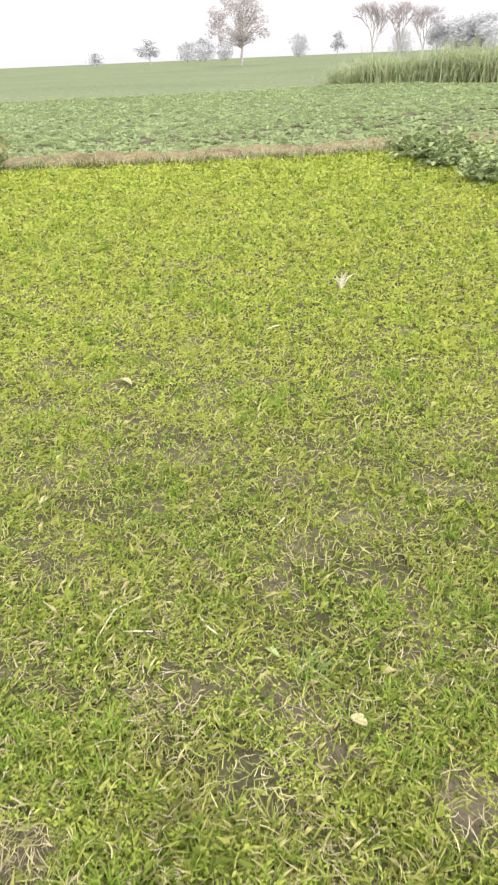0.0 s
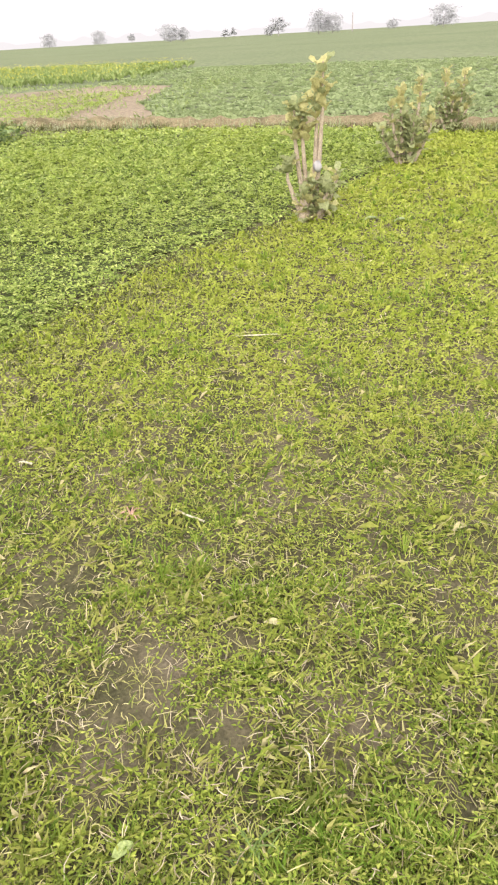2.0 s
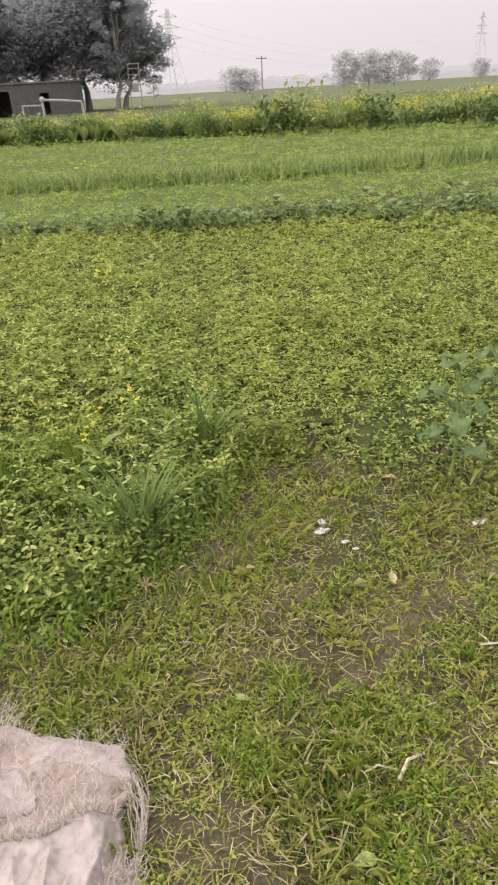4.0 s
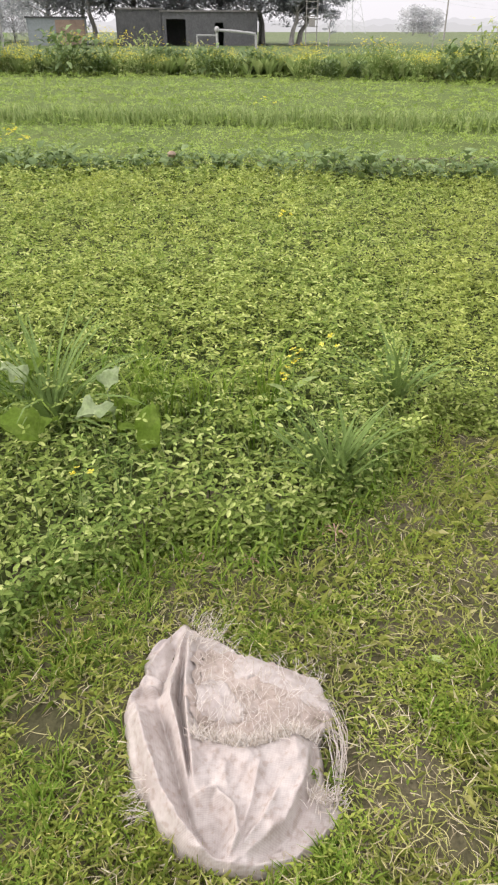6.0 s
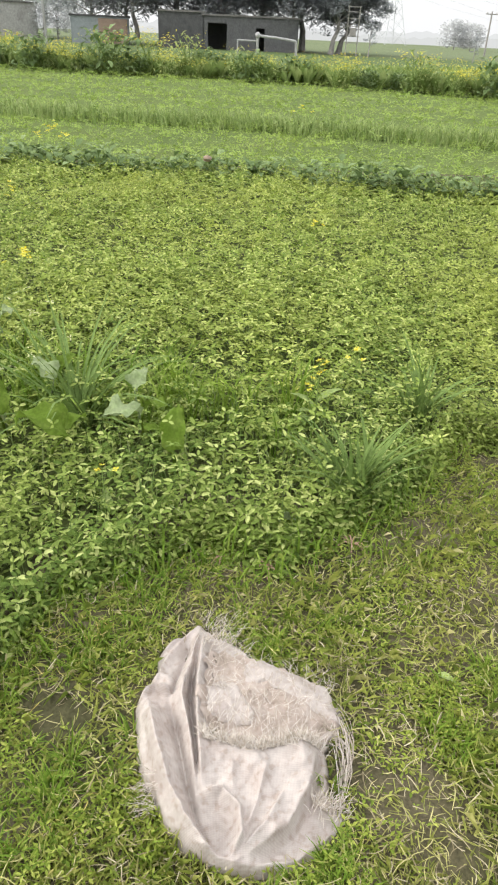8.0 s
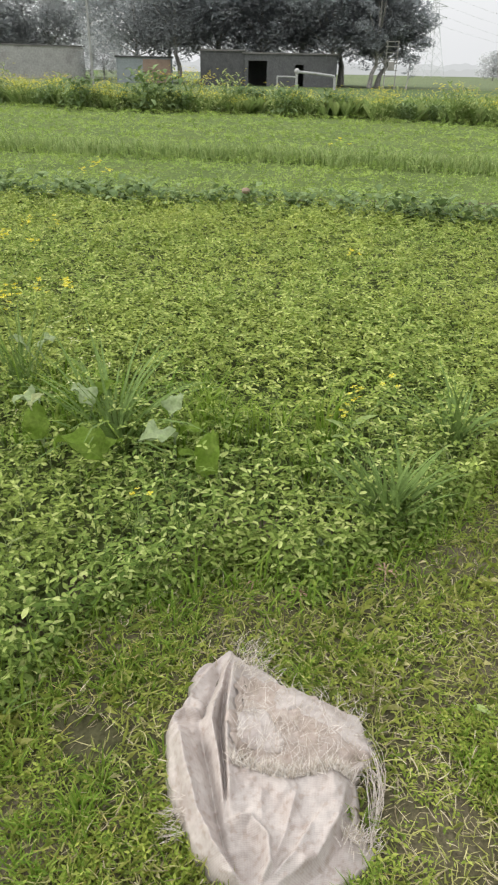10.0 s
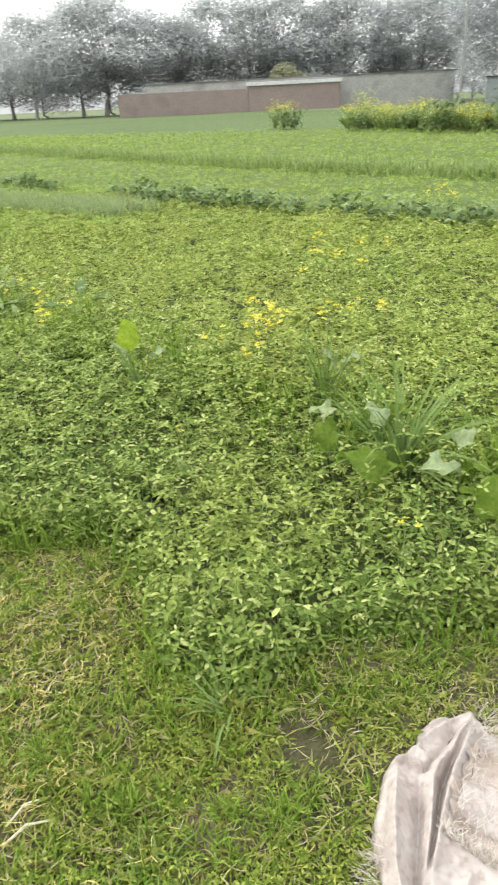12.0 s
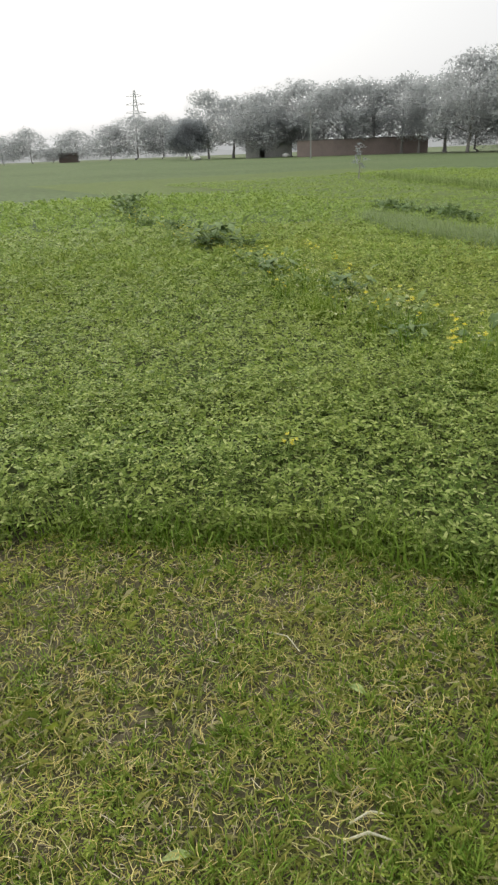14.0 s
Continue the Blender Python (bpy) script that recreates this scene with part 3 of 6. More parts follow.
def cloth_xy(u, v):
    """From the cloth's own pattern, 0 to 760 across and 55 to 840 down, to the ground."""
    return cloth_map(CLOTH, u / 1000, v / 1000)


def rim(a):
    """The outline's reach from the middle of the cloth, by angle."""
    marks = ((258, 58), (301, 90), (432, 178), (590, 227), (638, 245), (668, 301), (690, 371), (650, 442), (662, 582), (727, 649), (659, 741), (556, 820), (375, 838),
             (229, 776), (134, 618), (77, 407), (69, 330), (138, 220), (120, 160), (198, 104))
    ang = np.array([math.atan2(v - 455, u - 375) for u, v in marks])
    far = np.array([math.hypot(u - 375, v - 455) for u, v in marks])
    order = np.argsort(ang)
    ang, far = ang[order], far[order]
    return np.interp(a, np.r_[ang[-1] - 2 * math.pi, ang, ang[0] + 2 * math.pi], np.r_[far[-1], far, far[0]])


def off_sack(x, y):
    """True where the sack does not lie."""
    u, v = (1000 * c for c in cloth_map(CLOTH_BACK, x, y))
    on = np.hypot(u - 375, v - 455) < 0.99 * rim(np.arctan2(v - 455, u - 375))
    return ~(on & (np.abs(x - 0.08) < 0.4) & (np.abs(y - 1.32) < 0.45))


BARE_SPOTS = ((1.15, 2.68, 0.14), (1.32, 2.56, 0.16), (1.01, 1.49, 0.1), (0.48, 1.17, 0.1), (1.33, 1.6, 0.1), (-0.37, 1.39, 0.05), (0.5, 1.14, 0.1), (0.56, 1.0, 0.09), (2.3, 0.3, 0.13),
              (1.84, 0.52, 0.1), (1.69, 0.8, 0.12), (1.62, 0.2, 0.1), (1.57, 0.56, 0.1), (1.88, 1.15, 0.14), (-0.49, 0.99, 0.045), (2.44, -0.84, 0.16), (1.2, -0.4, 0.12), (0.92, -0.38, 0.11),
              (1.04, 0.15, 0.11), (0.64, -0.77, 0.1), (3.4, -1.18, 0.18), (2.07, 1.16, 0.15), (1.75, 0.76, 0.1), (0.22, 1.9, 0.08), (2.5, 2.3, 0.2), (3.6, 2.1, 0.25), (4.7, 1.5, 0.25))


def turf(x, y):
    """How thick the mown turf stands: below 0 the soil shows."""
    worn = sum(np.exp(-((x - a) ** 2 + (y - b) ** 2) / (c * c)) for a, b, c in BARE_SPOTS)
    return 0.38 * waves(x, y, 0.3, 21) + 0.32 * waves(x, y, 0.9, 22) + 0.25 * waves(x, y, 0.13, 20) + 0.85 + np.clip((-0.3 - x) * 0.5, 0, 0.35) - 1.15 * worn


def greener(x, y):
    """Denser, greener grass beside the sack."""
    return np.exp(-((x + 0.6) ** 2 + (y - 1.2) ** 2) / 0.12)


def on_lawn(x, y, over=0.08):
    return (y < cut_edge(x) + over) & (x < bund_x(y) + 0.2) & (y > -15) & off_sack(x, y)


def mown_grass():
    # short matted blades, finer ones close by
    x, y, r = fan(540000, 0.45, 14.0, 1.36)
    thin = turf(x, y) + np.clip((r - 1.5) * 0.3, 0, 0.7)
    ok = on_lawn(x, y) & (rng.uniform(0, 1, len(x)) < np.clip(0.12 + thin, 0.03, 1))
    x, y, r = x[ok], y[ok], r[ok]
    far = r + rng.normal(0, 0.7, len(r)) > 3.2
    for name, near in (("mown_grass", True), ("mown_grass_farther", False)):
        k = far != near
        m = k.sum()
        lush = 1 + 0.3 * waves(x[k], y[k], 0.4, 24)
        wide = rng.uniform(0.003, 0.0062, m) if near else rng.uniform(0.0013, 0.0026, m) * r[k]
        p = np.stack([x[k], y[k], rng.uniform(0.004, 0.018, m)], 1)
        v, f = blades(p, rng.uniform(0, 6.283, m), rng.uniform(0.02, 0.07, m) * lush * np.maximum(1, r[k] / 3) ** 0.3, wide,
                      np.where(rng.uniform(0, 1, m) < 0.42, rng.normal(1.3, 0.14, m), np.abs(rng.normal(0.75, 0.35, m))), rng.normal(0.55, 0.55, m), True)
        stuff(name, v, f, GRASS if near else GRASS_FAR, "short mown grass, green mixed with dry blades", "grass")
    # the turf behind
    a, b, c = fan(60000, 0.03, 12.0, 0.75, 108, 196)
    d, e, h = fan(9000, 0.02, 0.6, 0.6, -180, 180)
    x, y, r = np.r_[a, d], np.r_[b, e], np.r_[c, h]
    ok = on_lawn(x, y) & (rng.uniform(0, 1, len(x)) < np.clip(0.3 + turf(x, y), 0.1, 1))
    x, y, r = x[ok], y[ok], r[ok]
    m = len(x)
    v, f = blades(np.stack([x, y, np.full(m, 0.006)], 1), rng.uniform(0, 6.283, m), rng.uniform(0.03, 0.08, m) * np.clip(r / 2, 1, 2.2), rng.uniform(0.007, 0.012, m) * np.clip(r / 1.6, 1, 3.5), np.abs(rng.normal(0.85, 0.4, m)), rng.normal(0.6, 0.5, m), True)
    stuff("mown_grass_behind", v, f, GRASS_FAR, "short mown grass, green mixed with dry blades", "grass")
    # lusher tufts, their blades arching outwards
    x, y, r = fan(22000, 0.5, 10.0, 1.1)
    ok = on_lawn(x, y, 0.0) & (turf(x, y) + 0.5 * waves(x, y, 0.7, 28) + rng.normal(0, 0.2, len(x)) + np.where(x < 0.0, 0.15, 0.1) + 0.55 * greener(x, y) > 1.15)
    x, y, r = x[ok], y[ok], r[ok]
    per = rng.integers(8, 26, len(x))
    k = np.repeat(np.arange(len(x)), per)
    m = len(k)
    a = rng.uniform(0, 6.283, m)
    wide = rng.uniform(0.008, 0.028, len(x))[k] * rng.uniform(0, 1, m) ** 0.6
    tall = rng.uniform(0.035, 0.1, len(x))[k] * rng.uniform(0.5, 1.15, m)
    p = np.stack([x[k] + wide * np.cos(a), y[k] + wide * np.sin(a), np.full(m, 0.006)], 1)
    v, f = blades(p, a + rng.normal(0, 0.4, m), tall, rng.uniform(0.003, 0.0055, m) * np.maximum(1, r[k] / 2.6), np.abs(rng.normal(0.6, 0.3, m)), rng.normal(0.75, 0.4, m))
    stuff("grass_tufts", v, f, TUFT, "lush bright green tufts in the mown grass", "grass")


def wisps(p, yaw, length, width, curve, rise):
    """Thin strips lying about, bent sideways: eight points and six triangles each."""
    n, v, at, a = len(p), [], p.copy(), yaw - curve / 2
    for k in range(4):
        side = np.stack([-np.sin(a), np.cos(a), np.zeros(n)], 1) * (width * (0.5, 0.55, 0.45, 0.2)[k])[:, None]
        v += [at - side, at + side]
        at = at + np.stack([np.cos(a), np.sin(a), rise * (1, 0, -1, 0)[k]], 1) * (length / 3)[:, None]
        a = a + curve / 3
    f = np.array([t for k in (0, 2, 4) for t in ((k, k + 1, k + 3), (k, k + 3, k + 2))])
    return np.stack(v, 1).reshape(-1, 3), (f[None] + 8 * np.arange(n)[:, None, None]).reshape(-1, 3)


def straw():
    """Dry wisps and cut green stems lying in the turf."""
    for name, count, material, bias, label, category in (
        ("dry_straw", 110000, STRAW, 0.1, "dry pale straw lying in the mown grass", "straw"),
        ("cut_grass", 130000, CUTGRASS, 0.25, "cut green stems lying in the turf", "grass"),
        ("hay", 190000, HAY, 0.4, "yellowed mown hay strewn over the turf", "hay"),
    ):
        x, y, r = fan(count, 0.5, 9, 1.25)
        dry = (1 if material is STRAW else -0.5) * (0.8 * waves(x, y, 0.45, 26) + 0.4 * waves(x, y, 0.15, 29)) + np.where(x < -1.2, 0.4, 0.0)
        if material is HAY:
            dry = 0.95 * np.clip((-0.85 - x) / 0.5, -3, 1) + 0.8 * waves(x, y, 0.5, 34)
        ok = on_lawn(x, y, 0.03) & (dry - 0.2 * turf(x, y) + rng.normal(0, 0.6, len(x)) + bias - 1.1 * greener(x, y) > 0.15)
        x, y, r = x[ok], y[ok], r[ok]
        n = len(x)
        p = np.stack([x, y, rng.uniform(0.008, 0.045, n)], 1)
        v, f = wisps(p, rng.uniform(0, 6.283, n), rng.uniform(0.014, 0.06, n) * np.where(rng.uniform(0, 1, n) < 0.05, 1.9, 1.0), rng.uniform(0.0012, 0.0026, n) * np.maximum(1, r / 2.2), rng.normal(0, 0.75, n), rng.normal(0, 0.3, n))
        stuff(name, v, f, material, label, category)


def low_leaves():
    """Seedling clover in the mown part."""
    x, y, r = fan(280000, 0.6, 14.0, 1.2)
    ok = on_lawn(x, y, 0.05) & (waves(x, y, 0.5, 27) + 0.5 * waves(x, y, 0.2, 30) + np.clip(x * 0.35 - 0.1, -0.55, 0.6) + 0.5 * turf(x, y) + 0.6 * greener(x, y) + np.clip((r - 1.7) * 0.3, 0, 0.8) + rng.normal(0, 0.35, len(x)) > 0.6)
    x, y, r = x[ok], y[ok], r[ok]
    for name, k, fine in (("clover_seedlings", r < 2.6, False), ("clover_seedlings_farther", r >= 2.6, None)):
        tv, tf = trefoil(fine)
        n = k.sum()
        p = np.stack([x[k], y[k], rng.uniform(0.012, 0.045, n)], 1)
        v, f = scatter(tv, tf, p, rng.uniform(0, 6.28, n), np.abs(rng.normal(0, 0.5, n)), rng.uniform(0, 6.28, n), rng.uniform(0.0075, 0.015, n) * np.maximum(1, r[k] / 2.1))
        stuff(name, v, f, LAWNLEAF if fine is False else GRASS_FAR, "small clover leaves among mown grass", "clover")


def clover():
    """Leafy shoots over a closed layer of lower leaves."""
    label = "dense standing clover with three-part leaves"
    for name, count, r0, r1, power, per, fine in (("clover_near", 5600, 1.2, 4.6, 0.3, 6, True), ("clover_middle", 20000, 4.1, 11.5, 0.8, 5, False)):
        x, y, r = fan(count, r0, r1, power, -100, 122)
        ok = (y > cut_edge(x) + 0.03 + rng.uniform(-0.04, 0.1, len(x))) & (y < ridge_y(x) + 0.2) & (x < bund_x(y) - 0.1)
        x, y, r = x[ok], y[ok], r[ok] + rng.normal(0, 0.3, ok.sum())
        n = len(x)
        high = canopy(x, y) * np.clip(rng.normal(1.02 if fine else 1.1, 0.27 if fine else 0.17, n), 0.5, 1.65)
        size = rng.uniform(0.02, 0.034, n) * np.clip(canopy(x, y) / 0.2, 0.72, 1.1) * np.clip(r / 5.0, 1, 1.8)
        if fine:
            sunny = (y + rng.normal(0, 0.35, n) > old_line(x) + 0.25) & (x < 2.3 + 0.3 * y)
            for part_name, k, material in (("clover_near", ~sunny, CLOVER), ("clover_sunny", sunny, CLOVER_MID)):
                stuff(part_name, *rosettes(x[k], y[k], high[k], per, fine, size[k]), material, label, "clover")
            continue
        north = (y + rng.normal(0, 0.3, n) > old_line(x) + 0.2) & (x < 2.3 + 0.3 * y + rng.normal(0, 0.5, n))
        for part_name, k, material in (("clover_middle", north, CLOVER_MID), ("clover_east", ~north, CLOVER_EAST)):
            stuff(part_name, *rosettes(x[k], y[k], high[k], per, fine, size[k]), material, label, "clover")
    for name, count, r0, r1, size in (("clover_under", 40000, 1.2, 4.6, 1.3), ("clover_beyond", 170000, 3.2, 14.5, 1.0)):
        tv, tf = trefoil(False if size > 1.1 else None)
        x, y, r = fan(count, r0, r1, 0.5, -100, 122)
        ok = (y > cut_edge(x) + 0.02 + rng.uniform(-0.05, 0.12, len(x))) & (y < ridge_y(x) + 0.2) & (x < bund_x(y) - 0.1)
        x, y, r = x[ok], y[ok], r[ok]
        n = len(x)
        z = canopy(x, y) * rng.uniform(0.1 if size > 1.1 else 0.35, 0.55 if size > 1.1 else 0.98, n) + rng.normal(0, 0.012, n)
        v, f = scatter(tv, tf, np.stack([x, y, np.maximum(z, 0.02)], 1), rng.uniform(0, 6.28, n), np.abs(rng.normal(0.1, 0.4, n)), rng.uniform(0, 6.28, n), rng.uniform(0.014, 0.026, n) * size * (1 if size > 1.1 else 1.0 + 0.13 * r))
        north = (y + rng.normal(0, 0.3, n) > old_line(x) + 0.2) & (x < 2.3 + 0.3 * y + rng.normal(0, 0.5, n))
        one = np.repeat(north, len(tf))
        for part_name, k, material in ((name, ~one, CLOVER if size > 1.1 else CLOVER_EAST), (name + "_north", one, CLOVER_OUT)):
            stuff(part_name, v, f[k], material, "lower leaves of the standing clover", "clover")
    # the clover goes on to the south-west
    x, y, r = fan(60000, 2.6, 14.0, 0.75, 112, 196)
    ok = (y > cut_edge(x) + 0.05) & (x < -2.7)
    x, y, r = x[ok], y[ok], r[ok]
    n = len(x)
    v, f = scatter(*trefoil(None), np.stack([x, y, canopy(x, y) * rng.uniform(0.5, 1.05, n)], 1), rng.uniform(0, 6.28, n), np.abs(rng.normal(0.1, 0.4, n)), rng.uniform(0, 6.28, n), rng.uniform(0.035, 0.06, n) * np.clip(r / 4, 1, 2))
    stuff("clover_southwest", v, f, CLOVER, label, "clover")
    # stems and the odd grass blade that stand among the leaves
    x, y, r = fan(9000, 1.2, 4.5, 0.8, -80, 95)
    ok = y > cut_edge(x)
    x, y = x[ok], y[ok]
    n = len(x)
    p = np.stack([x, y, np.full(n, 0.004)], 1)
    v, f = blades(p, rng.uniform(0, 6.28, n), canopy(x, y) * rng.uniform(0.6, 1.15, n), rng.uniform(0.003, 0.006, n), np.abs(rng.normal(0.2, 0.2, n)), rng.normal(0.5, 0.4, n))
    stuff("clover_stems", v, f, BLADE, "thin green stems and grass within the clover", "clover")


def edge_grass():
    """Longer uncut grass along the foot of the clover."""
    x = np.r_[rng.uniform(-2.8, 1.1, 1500), rng.uniform(-2.85, -1.5, 900)]
    y = cut_edge(x) + rng.normal(0.0, 0.08, len(x))
    n = len(x)
    v, f = blades(np.stack([x, y, np.full(n, 0.004)], 1), rng.uniform(0, 6.28, n), rng.uniform(0.06, 0.2, n) * np.where(x < -1.5, 1.2, 1.0), rng.uniform(0.004, 0.009, n),
                  np.abs(rng.normal(0.5, 0.35, n)), rng.normal(0.9, 0.4, n))
    stuff("edge_grass", v, f, TUFT, "long uncut grass at the foot of the clover", "grass")
    tv, tf = trefoil(True)
    x = rng.uniform(-2.8, 1.3, 4600)
    y = cut_edge(x) + rng.uniform(-0.1, 0.16, len(x)) * rng.uniform(0.2, 1, len(x))
    n = len(x)
    z = rng.uniform(0.02, 0.17, n) * np.clip(0.6 + (y - cut_edge(x)) / 0.12, 0.15, 1)
    v, f = scatter(tv, tf, np.stack([x, y, z], 1), rng.uniform(0, 6.28, n), np.abs(rng.normal(0.25, 0.45, n)), rng.uniform(0, 6.28, n), rng.uniform(0.016, 0.03, n))
    stuff("clover_skirt", v, f, CLOVER, "clover leaves low at the cut edge", "clover")


def boundary_grass():
    """Clumps of coarse grass and pale small blossom along the old boundary in the clover."""
    c = rng.uniform(-7.5, 0.4, 150)
    k = np.repeat(np.arange(len(c)), rng.integers(8, 26, len(c)))
    across, out = rng.normal(0.05, 0.2, len(c)), rng.uniform(0, 6.28, len(k))
    x = c[k] + rng.normal(0, 0.05, len(k))
    y = old_line(x) + across[k] + rng.normal(0, 0.05, len(k))
    tall = rng.uniform(0.24, 0.46, len(c))[k] * rng.uniform(0.6, 1.1, len(k))
    v, f = blades(np.stack([x, y, np.full(len(k), 0.004)], 1), out, tall, rng.uniform(0.007, 0.014, len(k)), np.abs(rng.normal(0.3, 0.2, len(k))), rng.normal(0.9, 0.4, len(k)))
    stuff("boundary_grass", v, f, TUFT, "coarse grass clumps along a weedy line in clover", "grass")
    x = rng.uniform(-7.0, -0.6, 60)
    x = np.repeat(x, 3) + rng.normal(0, 0.05, 180)
    y = old_line(x) + np.repeat(rng.normal(0.1, 0.2, 60), 3) + rng.normal(0, 0.04, 180)
    tv, tf = trefoil(False)
    v, f = scatter(tv, tf, np.stack([x, y, rng.uniform(0.26, 0.4, 180)], 1), rng.uniform(0, 6.28, 180), np.abs(rng.normal(0, 0.5, 180)), rng.uniform(0, 6.28, 180), rng.uniform(0.012, 0.022, 180))
    stuff("boundary_blossom", v, f, PALEFLOWER, "small pale yellow blossom over the weedy line", "flowers")


def edge_weeds():
    """Dull low weeds on the trodden edge between the mown part and the low clover."""
    x = rng.uniform(1.5, 6.6, 15000)
    y = cut_edge(x) + rng.normal(-0.08, 0.24, len(x))
    n = len(x)
    v, f = blades(np.stack([x, y, np.full(n, 0.004)], 1), rng.uniform(0, 6.28, n), rng.uniform(0.03, 0.08, n), rng.uniform(0.006, 0.012, n), np.abs(rng.normal(0.95, 0.3, n)), rng.normal(0.5, 0.4, n))
    stuff("edge_weeds", v, f, DULL, "dull brownish green weeds along the field edge", "weeds")


def fields_beyond():
    tv, tf = trefoil(None)
    for name, y0, y1, count, size, high, material in (
        ("crop_strip_near", ridge_y, second_ridge_y, 38000, 0.042, 0.14, FIELD),
        ("crop_strip_far", second_ridge_y, strip_y, 36000, 0.056, 0.2, FIELD),
    ):
        x = rng.uniform(-34, 24, count)
        t = rng.uniform(0, 1, count) ** 1.25
        y = y0(x) * (1 - t) + y1(x) * t
        z = high * (0.75 + 0.35 * waves(x, y, 1.5, 31)) * (1 - 0.5 * rng.uniform(0, 1, count) ** 2)
        v, f = scatter(tv, tf, np.stack([x, y, z], 1), rng.uniform(0, 6.28, count), np.abs(rng.normal(0.2, 0.5, count)), rng.uniform(0, 6.28, count),
                       rng.uniform(0.7, 1.3, count) * size)
        stuff(name, v, f, material, "even bright green strip of young crop", "crop")
    # open field to the west
    x, y, r = fan(26000, 9.0, 26.0, 1.5, 40, 110)
    ok = (y < ridge_y(x) - 0.1) | (x < -25)
    x, y, r = x[ok], y[ok], r[ok]
    n = len(x)
    v, f = scatter(tv, tf, np.stack([x, y, rng.uniform(0.08, 0.2, n)], 1), rng.uniform(0, 6.28, n), np.abs(rng.normal(0.2, 0.5, n)), rng.uniform(0, 6.28, n), 0.055 * np.maximum(1, r / 11))
    stuff("crop_west", v, f, FIELD, "yellowish green low crop stretching west", "crop")
    # second ridge: rough dark grass
    x = rng.uniform(-30, 14, 16000)
    y = second_ridge_y(x) + rng.normal(0, 0.28, len(x))
    n = len(x)
    v, f = blades(np.stack([x, y, np.full(n, 0.006)], 1), rng.uniform(0, 6.28, n), rng.uniform(0.18, 0.42, n), rng.uniform(0.015, 0.03, n), np.abs(rng.normal(0.35, 0.25, n)), rng.normal(0.6, 0.3, n))
    stuff("ridge_grass", v, f, WEEDLEAF, "rough darker grass on a low field ridge", "grass")
    # patch of fine blue-green grass before the plant row
    x, y = spots(9000, -12.5, -5.8, 7.4, 10.0)
    ok = inside(x, y, [(-12.2, 9.5), (-9.5, 8.2), (-6.2, 7.7), (-6.0, 8.8), (-9.0, 9.2), (-12.0, 10.0)])
    x, y = x[ok], y[ok]
    n = len(x)
    v, f = blades(np.stack([x, y, np.full(n, 0.006)], 1), rng.uniform(0, 6.28, n), rng.uniform(0.3, 0.45, n), rng.uniform(0.008, 0.014, n), np.abs(rng.normal(0.25, 0.15, n)), rng.normal(0.6, 0.3, n))
    stuff("wheat_patch", v, f, CABBAGE, "small stand of fine blue-green wheat", "wheat")
    # dry tufts and weeds on the earth bund
    y = rng.uniform(-15, 7, 20000)
    x = bund_x(y) + rng.choice([0.05, 0.15, 0.6, 1.1], len(y)) + rng.normal(0, 0.16, len(y))
    ok = waves(x, y, 0.9, 37) + rng.normal(0, 0.4, len(x)) > -0.1
    x, y = x[ok], y[ok]
    n = len(x)
    v, f = blades(np.stack([x, y, np.full(n, 0.02)], 1), rng.uniform(0, 6.28, n), rng.uniform(0.08, 0.26, n), rng.uniform(0.006, 0.014, n), np.abs(rng.normal(0.8, 0.4, n)), rng.normal(0.5, 0.4, n))
    # weeds at the bund's foot, their dark colour doubling as its base shadow
    fy = rng.uniform(-15, 7, 9000)
    fx = bund_x(fy) + 0.02 + 0.15 * waves(fy, fy * 0, 1.3, 38) + rng.normal(0, 0.09, len(fy))
    m = len(fx)
    bv, bf = blades(np.stack([fx, fy, np.full(m, 0.006)], 1), rng.uniform(0, 6.28, m), rng.uniform(0.06, 0.2, m) * (1 + 0.5 * waves(fx, fy, 0.8, 39)), rng.uniform(0.008, 0.016, m), np.abs(rng.normal(0.6, 0.3, m)), rng.normal(0.6, 0.3, m))
    stuff("bund_weeds", bv, bf, DULL, "dull weeds along the foot of the bund", "weeds")
    stuff("bund_grass", v, f, REEDLEAF, "dry and green grass on the bund's edges", "grass")


def sprig(leaves, length, width, up):
    """A few simple leaves round one foot, four points each."""
    v, f = [], []
    for k in range(leaves):
        a, e, n = k * 2.4, up * (0.75 + 0.09 * (k % 4)), len(v)
        d = (math.cos(a) * math.cos(e), math.sin(a) * math.cos(e), math.sin(e))
        h = (-math.sin(a) * width / 2, math.cos(a) * width / 2)
        m = [length * 0.6 * c for c in d]
        v += [(0, 0, 0.005), (m[0] + h[0], m[1] + h[1], m[2] + 0.02), (length * d[0] * 1.1, length * d[1] * 1.1, length * d[2] * 0.9), (m[0] - h[0], m[1] - h[1], m[2] + 0.02)]
        f += [(n, n + 1, n + 2), (n, n + 2, n + 3)]
    return np.array(v), np.array(f)


